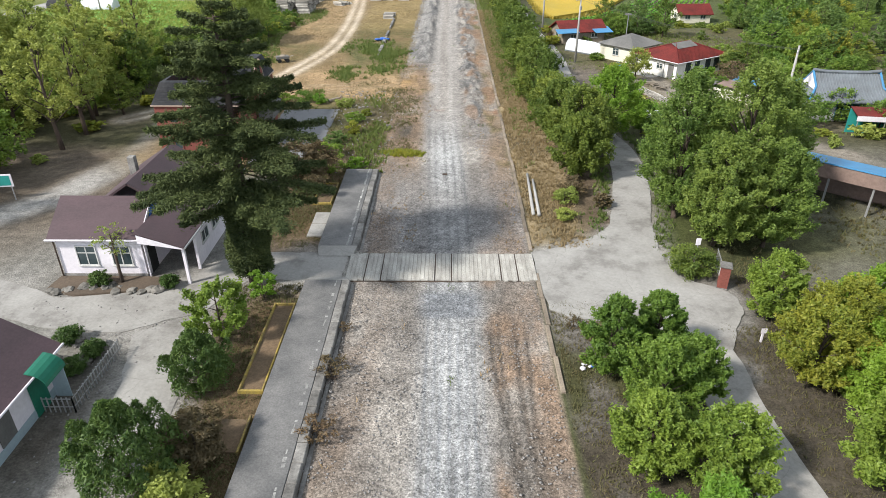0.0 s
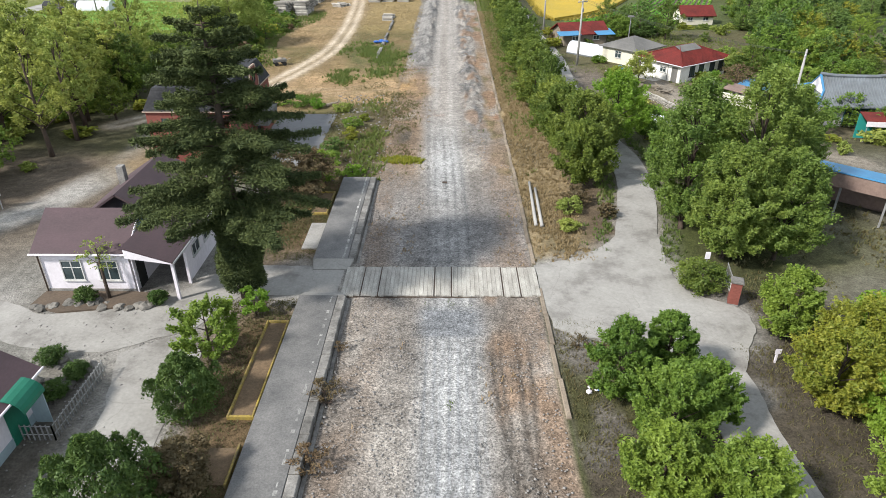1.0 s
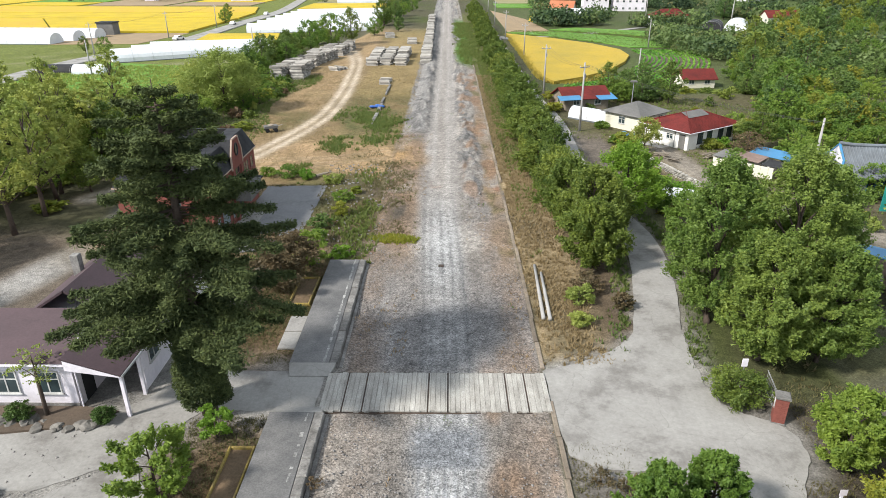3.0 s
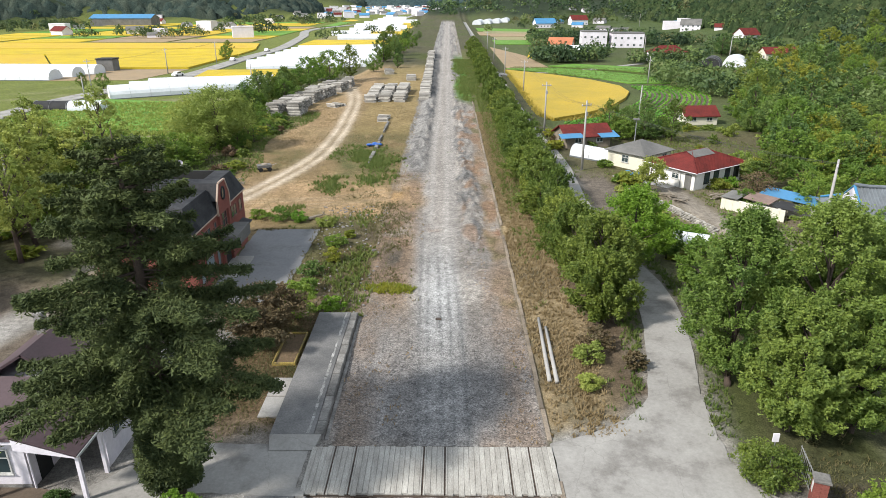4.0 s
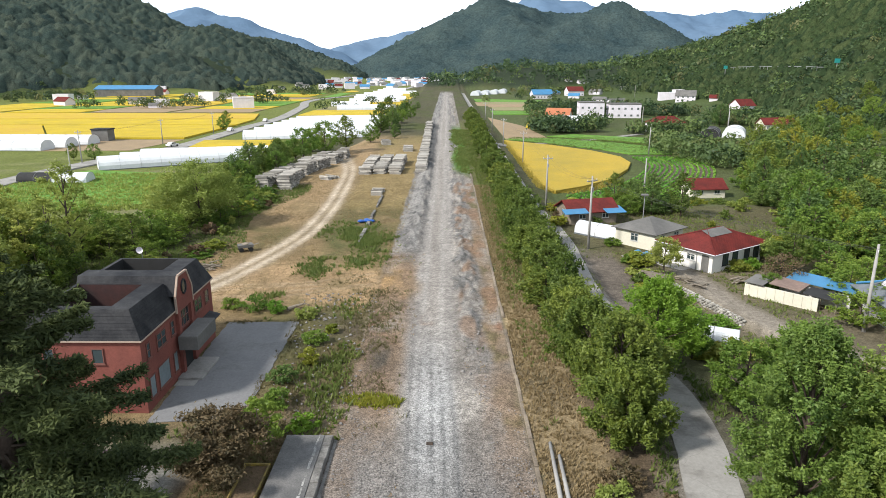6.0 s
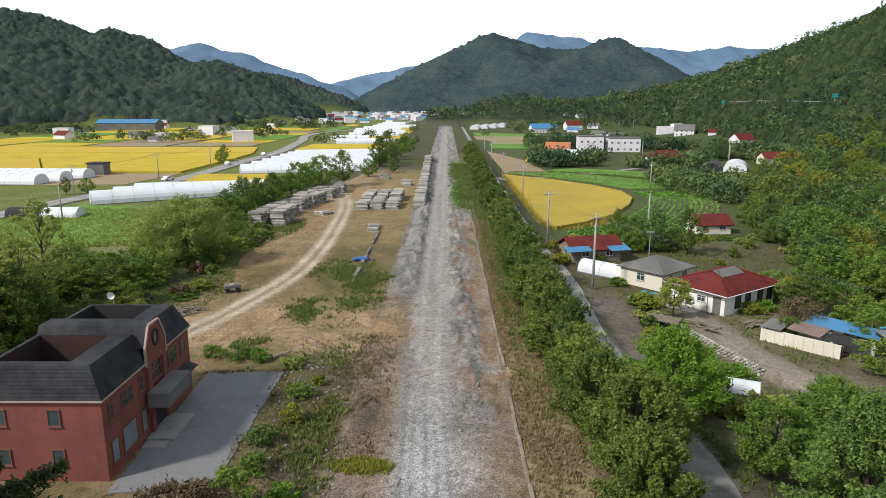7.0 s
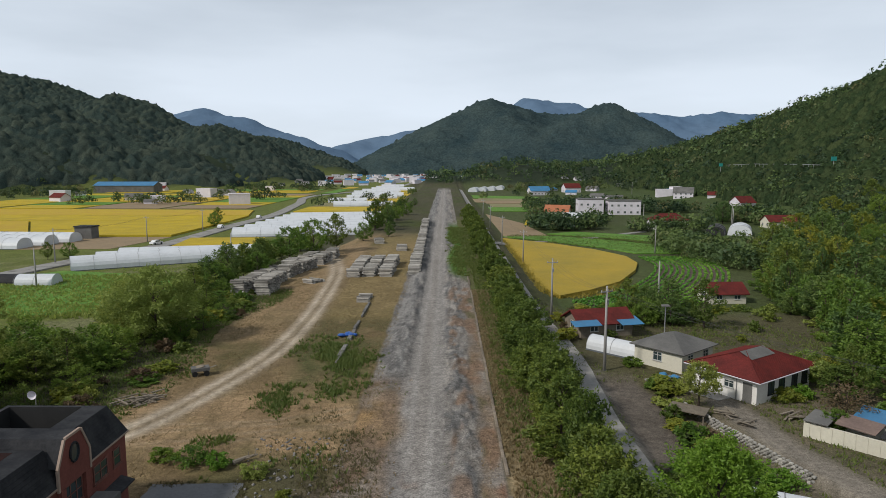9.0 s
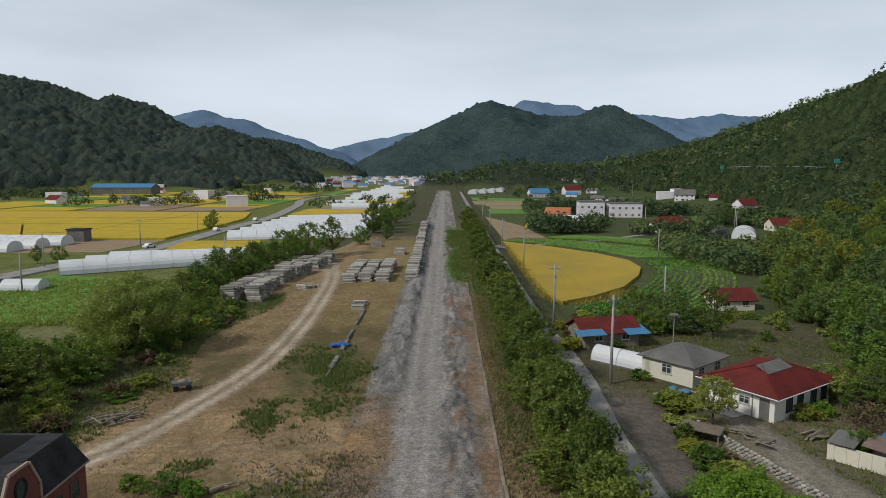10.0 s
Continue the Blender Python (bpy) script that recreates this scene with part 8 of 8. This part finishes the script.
part("wall", Mesh().box(0, 0, -.5, 7.4, .22, 1.35).box(0, .221, -.5, .22, 2.8, 1.5), "cream_wall", sb)
part("roof", Mesh().slab([(0, -.3, 1.62), (2.0, -.3, 1.62), (2.0, 3.0, 1.75), (0, 3.0, 1.75)], .08), "roof_grey", sb)
part("brown_roof", Mesh().slab([(2.3, .5, 1.75), (5.4, .4, 1.6), (5.6, 3.0, 1.85), (2.4, 3.1, 2.0)], .08), "rusty_sheet", sb, "rusty brown sheet roof")
part("back_wall", Mesh().box(2.4, 2.7, -.5, 9.6, 2.9, 1.55), "bright_wall", sb, "white block wall")
part("tarp_roof", Mesh().slab([(3.0, 3.1, 1.9), (9.8, 2.9, 1.8), (10.0, 5.6, 2.15), (3.2, 5.8, 2.25)], .06), "roof_blue", sb, "faded blue sheet cover")
part("net_cover", Mesh().slab([(5.7, .4, 1.5), (9.0, .3, 1.4), (9.2, 2.6, 1.6), (5.8, 2.7, 1.7)], .06), "black_net", sb, "black net cover")
for q in (5.9, 7.4, 8.9):
    part("post", Mesh().box(q, .45, -.5, q + .1, .55, 1.4), "wood", sb)
hp = thing("blue_sheet_heap", "small heap under a pale blue sheet", "tarpaulin", at=pose(27.2, 103.8, hz(27.2, 103.8)))
hm = Mesh()
for i in range(5):
    hm.lump((r.gauss(0, .5), r.gauss(0, .5), .2), r.uniform(.35, .5), r, .5, 2)
part("sheet", hm, "roof_blue", hp, "", True)
dk = thing("low_deck", "low dark timber lean-to on posts beside the plot", "lean-to", at=pose(25.2, 93.2, -1.9, 0, 0, -35))
part("roof", Mesh().slab([(-1.8, -.9, 1.0), (1.8, -.9, 1.0), (1.8, .9, 1.15), (-1.8, .9, 1.15)], .1), "wood", dk)
for x in (-1.6, 1.6):
    for y in (-.7, .7):
        part("post", Mesh().box(x - .05, y - .05, -.2, x + .05, y + .05, 1.0), "wood", dk)
part("blue_roof", Mesh().slab([(-1.5, -1.3, 2.05), (2.6, -1.3, 2.05), (2.6, .4, 2.5), (-1.5, .4, 2.5)], .05), "roof_blue", FARM, "blue sheet porch roof")
part("blue_roof", Mesh().slab([(5.6, -1.5, 1.95), (9.0, -1.5, 1.95), (9.0, 1.2, 2.55), (5.6, 1.2, 2.55)], .05), "roof_blue", FARM, "blue sheet porch roof")
put(broadleaf("garden_tree", "airy young tree with thin yellow-green leaves", 340, 4.6, 2.0, 1.2, "leaf_willow", 6000, .18, 40, loose=.5, tri=True, puff=.7, rise=.8), 26.9, 95.0)
put(broadleaf("garden_tree", "bare-branched garden tree by the wall", 341, 4.0, 2.2, 1.2, "leaf_brown", 1600, .2, 22, loose=.6), 38.6, 90.0)
put(broadleaf("garden_tree", "small pruned tree with orange-tinted leaves", 342, 3.6, 1.4, 1.4, "leaf_willow", 2200, .22, 16), 41.4, 98.6)
for i, (x, y, h, w, m) in enumerate(((36.6, 96.6, 1.2, 1.5, "leaf_yellow"), (38.6, 97.6, 1.2, 1.3, "leaf_lime"), (24.0, 108.5, 1.0, 1.2, "leaf_mid"), (42.0, 103.4, 1.8, 2.2, "leaf_yellow"), (46.0, 105.5, 1.9, 2.5, "leaf_yellow"), (50.0, 107.0, 2.0, 2.6, "leaf_lime"), (24.0, 88.5, 1.1, 1.6, "leaf_dark"), (22.6, 83.6, 1.2, 1.8, "leaf_lime"), (25.0, 82.0, 1.3, 1.9, "leaf_lime"), (27.4, 80.0, 1.2, 1.7, "leaf_lime"), (23.6, 79.4, 1.2, 1.8, "leaf_mid"), (32.2, 103.6, 1.2, 1.0, "leaf_mid"))):
    put(broadleaf("garden_shrub", "leafy garden shrub by the house", 350 + i, h, w, 0.0, m, 2400, .2, 22, category="shrub"), x, y, 50 * i)

plate("pavement_yard", [(24.4, 104.6), (26.0, 101.2), (29.6, 96.6), (31.6, 97.6), (30.2, 101.6), (28.2, 105.0)], "concrete", "pale concrete yard before the village houses", 0.05)
part("patch", Mesh().slab([(2.6, 3.62, 4.37), (7.0, 3.62, 4.37), (7.0, 2.2, 3.80), (2.6, 2.2, 3.80)], .03), "roof_grey", vh, "bare grey sheet along the ridge")
for i, (x, y, l) in enumerate(((28.8, 92.6, 2.6), (29.6, 90.4, 1.8), (34.6, 91.8, 2.2))):
    h = thing("scrap_heap", "low heap of dark boards and scrap by the lane", "scrap heap", at=pose(x, y, hz(x, y), 0, 0, 35 * i - 40))
    for j in range(9):
        m = Matrix.Translation((r.gauss(0, .45), r.gauss(0, .35), .06 + .05 * j)) @ Matrix.Rotation(r.gauss(0, .5), 4, 'Z')
        part("board", Mesh().box(-l / 2 * r.uniform(.5, 1), -.1, -.025, l / 2 * r.uniform(.5, 1), .1, .025, m, .01), "wood", h)
for i, x in enumerate(np.arange(0.3, 7.2, 0.9)):
    part("pier", Mesh().box(x, -.05, -.5, x + .22, -.003, 1.38), "cream_wall", sb)

# vegetable rows beside the curved rice field
vf = thing("vegetable_field", "curved green crop rows beside the rice", "vegetable field", kind="structure")
field("field_soil", [(26.0, 154.5), (34.0, 160.5), (43.0, 171.5), (51.5, 187.0), (57.0, 203.0), (57.0, 219.0), (74.0, 216.0), (73.0, 196.0), (66.0, 176.0), (56.0, 160.0), (46.0, 149.0), (36.0, 144.0)], "soil", "dark tilled soil between crop rows", .06)
edge = spline(((25.0, 155.0), (33.0, 161.5), (42.0, 172.5), (50.5, 188.0), (55.5, 203.0), (55.5, 217.0)), 6)
dg = np.gradient(edge, axis=0)
dg /= np.linalg.norm(dg, axis=1)[:, None]
for k in range(14):
    off = edge + np.stack([dg[:, 1], -dg[:, 0]], -1) * (1.2 + k * 1.3)
    rs = np.random.RandomState(k)
    i = rs.uniform(0, len(off) - 1.001, 900)
    P = off[i.astype(int)] * (1 - i % 1)[:, None] + off[i.astype(int) + 1] * (i % 1)[:, None]
    P = np.stack([P[:, 0] + rs.normal(size=900) * .13, P[:, 1] + rs.normal(size=900) * .13, height(P[:, 0], P[:, 1]) + rs.uniform(.08, .5, 900)], -1)
    part("crop_row", leaf_mesh(P, 0.42, rs, up=0.8, ratio=0.9, tri=True), "crop", vf)
field("field_green_b", [(22.0, 270.0), (38.0, 254.0), (52.0, 236.0), (58.0, 224.0), (84.0, 226.0), (62.0, 256.0), (42.0, 272.0)], "vegetable", "bright green vegetable field beyond the rice", .3)
field("field_green_c", [(40.0, 280.0), (66.0, 262.0), (88.0, 234.0), (100.0, 244.0), (80.0, 272.0), (52.0, 288.0)], "vegetable", "green vegetable field by the farm road", .3)
field("field_rice_i", [(36.0, 318.0), (50.0, 316.0), (56.0, 340.0), (40.0, 345.0)], "rice", "small yellow field by the orange house", .4)
field("field_green_d", [(24.0, 560.0), (70.0, 545.0), (80.0, 580.0), (24.0, 610.0)], "vegetable", "green plot in the valley", .4)
field("field_bare_b", [(22.0, 500.0), (60.0, 500.0), (66.0, 540.0), (22.0, 550.0)], "bare_field", "bare brown field strip", .3)


# ---- valley buildings and vehicles ----
def car(x, y, turn, mat="car_white", label="white car on the valley road"):
    c = thing("car", label, "car", at=pose(x, y, hz(x, y) + .4, 0, 0, turn))
    b = Mesh()
    prof = [(-2.2, .35), (-2.2, .85), (-1.5, .95), (-.9, 1.45), (.7, 1.45), (1.35, .98), (2.15, .85), (2.2, .35)]
    k = len(prof)
    b.v = [(px, -.85, pz) for px, pz in prof] + [(px, .85, pz) for px, pz in prof]
    b.f = [tuple(range(k)), tuple(range(2 * k - 1, k - 1, -1))] + [(i, k + i, k + (i + 1) % k, (i + 1) % k) for i in range(k)]
    part("body", b, mat, c)
    for s in (-.87, .87):
        part("window", Mesh().box(-1.0, min(s, s * .99), .98, .8, max(s, s * .99), 1.36), "glass", c)
        for q in (-1.35, 1.35):
            part("wheel", Mesh().tube([(q, s - .08, .32), (q, s + .08, .32)], .33, 12), "tyre", c)


car(-93.5, 243.0, 70), car(-92.0, 300.0, 92), car(-91.0, 352.0, 90), car(84.0, 296.0, 20), car(87.0, 293.0, 20), car(46.0, 338.0, 0, "roof_slate", "dark car beside the orange house")
fh = thing("field_hut", "small grey square hut at the field's edge", "hut", at=pose(-131.0, 262.0, hz(-131, 262)))
part("wall", Mesh().box(0, 0, -.5, 6, 5, 4.2), "roof_grey", fh)
part("roof", Mesh().box(-.3, -.3, 4.2, 6.3, 5.3, 4.6, bevel=.1), "roof_slate", fh)
gr = thing("guard_rail", "white guard rail of the hillside road", "guard rail")
for i in range(24):
    t = i / 24
    x, y = 251 - 9 * t, 624 - 168 * t
    z = hz(x, y) + 6.4
    part("rail", Mesh().box(x - .15, y - 7.2, z, x + .15, y, z + 0.38), "metal", gr)
    part("post", Mesh().box(x - .12, y - .3, z - 6.8, x + .12, y, z), "metal", gr)
for x, y, s in ((239.0, 600.0, 1.5), (243.0, 442.0, 1.6)):
    ts = thing("road_sign", "tall teal road sign on the hillside road", "road sign", at=pose(x, y, hz(x, y)))
    part("post", Mesh().tube([(0, 0, 0), (0, 0, 11.6)], .2, 6), "metal", ts)
    part("panel", Mesh().box(-s, -.3, 9.0, s, .3, 11.6), "teal", ts)
r = random.Random(77)
kinds = [house("far_house", "small distant village house in the valley", -24.0, 1000.0, 0, 13, 9, 4, 6.5, "white_wall", "roof_grey", "gable", windows=False),
         house("far_house", "small distant village house with blue roof", -44.0, 1010.0, 20, 14, 10, 4, 7, "white_wall", "roof_blue", "gable", windows=False),
         house("far_house", "small distant village house with red roof", -64.0, 1030.0, -15, 13, 9, 4, 7, "white_wall", "roof_red", "gable", windows=False),
         house("far_block", "small distant white building in the valley", -84.0, 1060.0, 5, 15, 10, 8, 8.6, "white_wall", "white_wall", "flat", windows=False)]
for i in range(210):
    y = r.uniform(880, 1700) if i < 180 else r.uniform(440, 860)
    x = r.uniform(-270, 80) if i < 180 else r.choice((r.uniform(-330, -130), r.uniform(60, 190)))
    if abs(x - 5) < 25:
        x -= 60
    if i >= 180 and abs(x) < 140:
        x = r.uniform(70, 190) if x > 0 else r.uniform(-330, -150)
    if hz(x, y) > 7:
        continue
    k = r.choice(kinds + kinds[:1] + kinds[3:])
    q = copy_thing(k, pose(x, y, hz(x, y) - .3, 0, 0, r.uniform(-40, 40)) @ Matrix.Scale(r.uniform(.6, .95), 4))
for i in range(9):
    tunnel(r.uniform(-84, -70), 450 + i * 46, r.uniform(4, 14), r.uniform(24, 46), 9, 3.6)


# ---- weeds, grass and stones ----
def sprout(name, label, n, zone, lo, hi, mat, tall, seed, blades=5, wide=0.05, spread=0.16, category="grass"):
    """Tufts of upright blades scattered where zone says."""
    rs = np.random.RandomState(seed)
    q = rs.uniform((lo[0], lo[1]), (hi[0], hi[1]), (n, 2))
    q = q[rs.uniform(size=n) < zone(q[:, 0], q[:, 1])]
    z = height(q[:, 0], q[:, 1])
    B = np.repeat(np.stack([q[:, 0], q[:, 1], z], -1), blades, 0)
    k = len(B)
    a = rs.uniform(0, 2 * np.pi, k)
    B[:, 0] += np.cos(a) * rs.uniform(0, spread, k)
    B[:, 1] += np.sin(a) * rs.uniform(0, spread, k)
    h = tall * rs.uniform(0.5, 1.25, k)
    lean = rs.normal(size=(k, 2)) * 0.45 * h[:, None]
    s = np.stack([-np.sin(a), np.cos(a), np.zeros(k)], -1) * (wide * rs.uniform(0.7, 1.5, k))[:, None]
    V = np.stack([B - s, B + s, B + np.concatenate([lean, h[:, None]], 1)], 1)
    return tagged(link(name, (V.reshape(-1, 3), np.arange(3 * k).reshape(k, 3)), mat), label, category, kind="stuff")


def off_paths(x, y):
    ok = away(x, y, spline(DIRT, 6)) > 1.7
    ok &= away(x, y, spline(ROAD_NORTH[:9], 6)) > 1.8
    ok &= ~((x > -20) & (x < -12.9) & (y > 57.5) & (y < 76.2)) & ~((x > -28) & (x < -19.5) & (y > 59) & (y < 73))
    return ok


def soft(x, y, x0, y0, x1, y1, w=1.5, seed=70):
    """1 inside a box, fading raggedly at its edges."""
    n, k = fbm(x / 1.7, y / 2.1, seed), fbm(x / 5, y / 6, seed + 1)
    x, y = x + w * (n + k), y + 2 * w * (n + k)
    return smooth01(x0 - w, x0 + w, x) * (1 - smooth01(x1 - w, x1 + w, x)) * smooth01(y0 - 2 * w, y0 + 2 * w, y) * (1 - smooth01(y1 - 2 * w, y1 + 2 * w, y))


NW = lambda x, y: off_paths(x, y) * np.clip(0.55 + 0.5 * fbm(x / 3, y / 4, 71), 0, 1)
sprout("dry_grass", "straw-coloured dry grass", 34000, lambda x, y: NW(x, y) * soft(x, y, -31, 80, -5.5, 165) * (1 - .8 * soft(x, y, -16.5, 94, -8, 117)), (-35, 74), (-3, 170), "dry_grass", .13, 81, 4, .03, .4)
sprout("green_weeds", "ragged green weeds", 6500, lambda x, y: off_paths(x, y) * np.clip(1.5 * fbm(x / 2.0, y / 2.4, 72) - .25, 0, 1) * (x < -6), (-20, 56), (-5, 84), "green_grass", .4, 82, 5, .07, .22)
sprout("green_weeds", "ragged green weeds by the old platform edge", 15000, lambda x, y: off_paths(x, y) * np.clip(.3 + 1.2 * fbm(x / 2.0, y / 2.4, 73), 0, 1) * soft(x, y, -16.5, 94, -8.0, 117, 2.2), (-22, 86), (-4.5, 128), "green_grass", .4, 83, 5, .07, .22)
sprout("dry_grass", "straw-coloured dry grass along the kerb", 16000, lambda x, y: off_paths(x, y) * np.clip(.6 + .6 * fbm(x / 1.5, y / 3, 74), 0, 1) * soft(x, y, 4.5, 41, 10, 150, .8), (6.1, 41.5), (12, 150), "dry_grass", .24, 84, 5, .05, .18)
sprout("green_weeds", "green weeds below the hedge", 9000, lambda x, y: off_paths(x, y) * np.clip(smooth01(60, 100, y) * .8 + .5 * fbm(x / 1.5, y / 3, 76), 0, 1), (7.0, 44), (14.5, 190), "green_grass", .38, 85, 5, .06, .2)
sprout("green_weeds", "green creeping weeds on the rail bed", 9000, lambda x, y: np.clip(.6 + .5 * fbm(x / 2, y / 5, 77), 0, 1) * soft(x, y, 2.4, 166, 9, 275, .9), (-0.5, 156), (9.5, 290), "green_grass", .35, 86, 5, .12, .35)
sprout("dry_grass", "sparse dry weeds in the ballast", 5200, lambda x, y: np.clip(1.3 * fbm(x / 1.6, y / 2.6, 78) - .25, 0, 1) * (np.abs(x + .3) > 1.9), (-6.3, 18), (5.7, 120), "dry_grass", .2, 87, 4, .03, .16)
sprout("green_weeds", "sparse green weeds in the ballast", 2600, lambda x, y: np.clip(1.6 * fbm(x / 1.9, y / 3, 79) - .75, 0, 1), (-6.3, 18), (5.7, 120), "green_grass", .15, 88, 5, .03, .25)
sprout("green_weeds", "low yellow-green weed patch beside the bed", 900, lambda x, y: np.clip(1.5 - ((x + 4.6) / 1.7) ** 2 - ((y - 61) / 1.0) ** 2 + fbm(x / .6, y / .6, 70), 0, 1), (-7, 59), (-2, 63), "leaf_yellow", .3, 89, 6, .06, .2)
sprout("verge_weeds", "brown weeds on the platform verge", 14000, lambda x, y: np.clip(.5 + .6 * fbm(x / 1.3, y / 2, 80), 0, 1) * ((y < 36.5) | (y > 41.5)) * ~((x > -11) & (x < -9.6) & (y > 25.8) & (y < 34)), (-13.6, 14), (-9.5, 58), "verge", .16, 90, 4, .025, .2)
sprout("verge_weeds", "brown and green weeds along the lane", 18000, lambda x, y: np.clip(.45 + .6 * fbm(x / 1.3, y / 2, 91), 0, 1) * (away(x, y, spline(ROAD_SOUTH, 6)) > 1.7) * ((y < 32) | (x < 9.5) & (y < 34.5) | (x > 19)), (6.2, 12), (26, 40), "verge", .17, 92, 4, .025, .22)
sprout("field_weeds", "rank green weeds round the houses", 17000, lambda x, y: np.clip(.35 + .8 * fbm(x / 4, y / 5, 93), 0, 1) * off_paths(x, y) * (away(x, y, ((30, 96), (30.6, 86), (33.5, 74), (40, 62))) > 1.9) * ~((x > 18.5) & (x < 25) & (y > 84) & (y < 104)), (17.5, 70), (60, 150), "green_grass", .28, 94, 4, .06, .45)
sprout("field_weeds", "rank green weeds below the thicket", 12000, lambda x, y: np.clip(.6 + .6 * fbm(x / 4, y / 5, 95), 0, 1) * off_paths(x, y) * (x < -28 + 2 * np.sin(y / 7)), (-46, 78), (-24, 150), "green_grass", .35, 96, 4, .07, .45)
sprout("lot_weeds", "thin weeds on the empty lot", 6000, lambda x, y: np.clip(1.2 * fbm(x / 3, y / 4, 97), 0, 1), (20, 14), (44, 52), "verge", .28, 98, 4, .06, .25)
sprout("crop_leaves", "leafy tops of the vegetable field", 6000, lambda x, y: np.clip(.8 + .4 * fbm(x / 5, y / 7, 99), 0, 1), (-100, 140), (-47, 184), "leaf_willow", .6, 100, 5, .2, .5)


def scatter_stones(name, label, n, zone, lo, hi, size, seed, mat="rock"):
    """Loose stones: small broken octahedra half sunk in the ground."""
    rs = np.random.RandomState(seed)
    q = rs.uniform((lo[0], lo[1]), (hi[0], hi[1]), (n, 2))
    q = q[rs.uniform(size=n) < zone(q[:, 0], q[:, 1])]
    k = len(q)
    base = np.array(((1, 0, 0), (0, 1, 0), (-1, 0, 0), (0, -1, 0), (0, 0, 1), (0, 0, -1)), dtype=float)
    tri = np.array(((0, 1, 4), (1, 2, 4), (2, 3, 4), (3, 0, 4), (1, 0, 5), (2, 1, 5), (3, 2, 5), (0, 3, 5)))
    s = size * rs.uniform(.5, 1.6, (k, 1, 1)) * rs.uniform(.6, 1.3, (k, 6, 1))
    a = rs.uniform(0, 6.28, k)
    V = base[None] * s * np.array((1, 1, .7))
    x = V[..., 0] * np.cos(a)[:, None] - V[..., 1] * np.sin(a)[:, None]
    y = V[..., 0] * np.sin(a)[:, None] + V[..., 1] * np.cos(a)[:, None]
    V = np.stack([x + q[:, 0, None], y + q[:, 1, None], V[..., 2] + height(q[:, 0], q[:, 1])[:, None] + .03], -1)
    F = (tri[None] + (np.arange(k) * 6)[:, None, None]).reshape(-1, 3)
    return tagged(link(name, (V.reshape(-1, 3), F), mat), label, "stones", kind="stuff")


BED = lambda x, y: np.clip(.5 + .5 * fbm(x / 2, y / 3, 111), .05, 1) * (np.abs(x) > 1.4) * ~((y > 36.6) & (y < 40.9))
scatter_stones("loose_ballast", "loose pale ballast stones", 9000, BED, (-6.2, 17), (5.7, 60), .055, 121, "ballast")
scatter_stones("loose_ballast", "loose broken ballast heaps", 6000, lambda x, y: np.exp(-((x - 3.0) / .8) ** 2) + np.exp(-((x + 4.3) / 1.2) ** 2) * smooth01(98, 106, y), (-6.2, 60), (5.7, 165), .085, 122, "ballast")
scatter_stones("rubble", "scattered pale rubble", 420, lambda x, y: off_paths(x, y) * .8, (-14, 55), (-6, 84), .12, 123, "ballast")
scatter_stones("rubble", "crumbled concrete along the platform edge", 260, lambda x, y: 1.0 + 0 * x, (-7.3, 16), (-6.1, 36), .07, 124, "ballast")
scatter_stones("rubble", "scattered stones on the yard", 500, lambda x, y: .6 + 0 * x, (-26, 15), (-16, 36), .06, 125, "ballast")
sprout("crop_leaves", "leafy green crop beyond the rice", 5000, lambda x, y: ((y < 270 - (x - 22) * .45 + 22) & (y > 270 - (x - 22) * 1.15)) * np.clip(.8 + .3 * fbm(x / 5, y / 7, 99), 0, 1), (24, 226), (84, 276), "green_grass", .5, 130, 5, .16, .5)
sprout("rice_ears", "ripe rice ears", 9000, lambda x, y: (away(x, y, ((25, 172), (34, 205), (26, 240))) < 14) * 1.0, (20, 158), (52, 258), "rice_ears", .72, 131, 4, .07, .5)
sprout("dry_weeds", "reddish-brown dry weeds on the old siding", 9000, lambda x, y: off_paths(x, y) * np.clip(.35 + .9 * fbm(x / 1.6, y / 2.2, 141), 0, 1) * soft(x, y, -13, 57, -3.2, 90, 1.0), (-16, 54), (-2, 94), "verge", .24, 142, 4, .035, .25)
scatter_stones("loose_ballast", "coarse rubble in the dug bank", 1200, lambda x, y: np.exp(-((x - 2.7) / 1.0) ** 2) + np.exp(-((x + 3.9) / 1.1) ** 2) * smooth01(96, 102, y), (-6.2, 62), (5.7, 150), .13, 143, "ballast")
sprout("green_weeds", "green weeds along the lane's edges", 9000, lambda x, y: off_paths(x, y) * np.clip(.4 + .9 * fbm(x / 1.6, y / 2.2, 145), 0, 1) * np.exp(-((away(x, y, spline(ROAD_NORTH[:7], 6)) - 2.4) / .9) ** 2), (8, 41), (22, 84), "green_grass", .3, 146, 5, .05, .2)
twig = broadleaf("dry_bush", "dark leafless twiggy bush at the platform's edge", 451, 1.1, 0.9, 0.0, "leaf_brown", 700, .12, 24, category="shrub", tri=True, puff=0.6, rise=0.9)
put(twig, -6.3, 27.6)
for x, y, k in ((-6.2, 22.9, 1.1), (-6.1, 31.5, .5), (8.4, 30.6, 1.0), (7.4, 31.8, .7), (9.2, 31.2, .8), (-6.0, 18.2, .8)):
    again(twig, x, y, 60 * x, k)
RIM = ((-19.3, 58.0), (-13.2, 58.6), (-13.1, 76.0), (-19.6, 75.8))
sprout("green_weeds", "weeds along the broken tarmac edge", 4000, lambda x, y: np.clip(.4 + fbm(x, y, 151), 0, 1) * (away(x, y, RIM) < .45), (-20.5, 57), (-12.4, 77), "verge", .2, 152, 5, .035, .2)
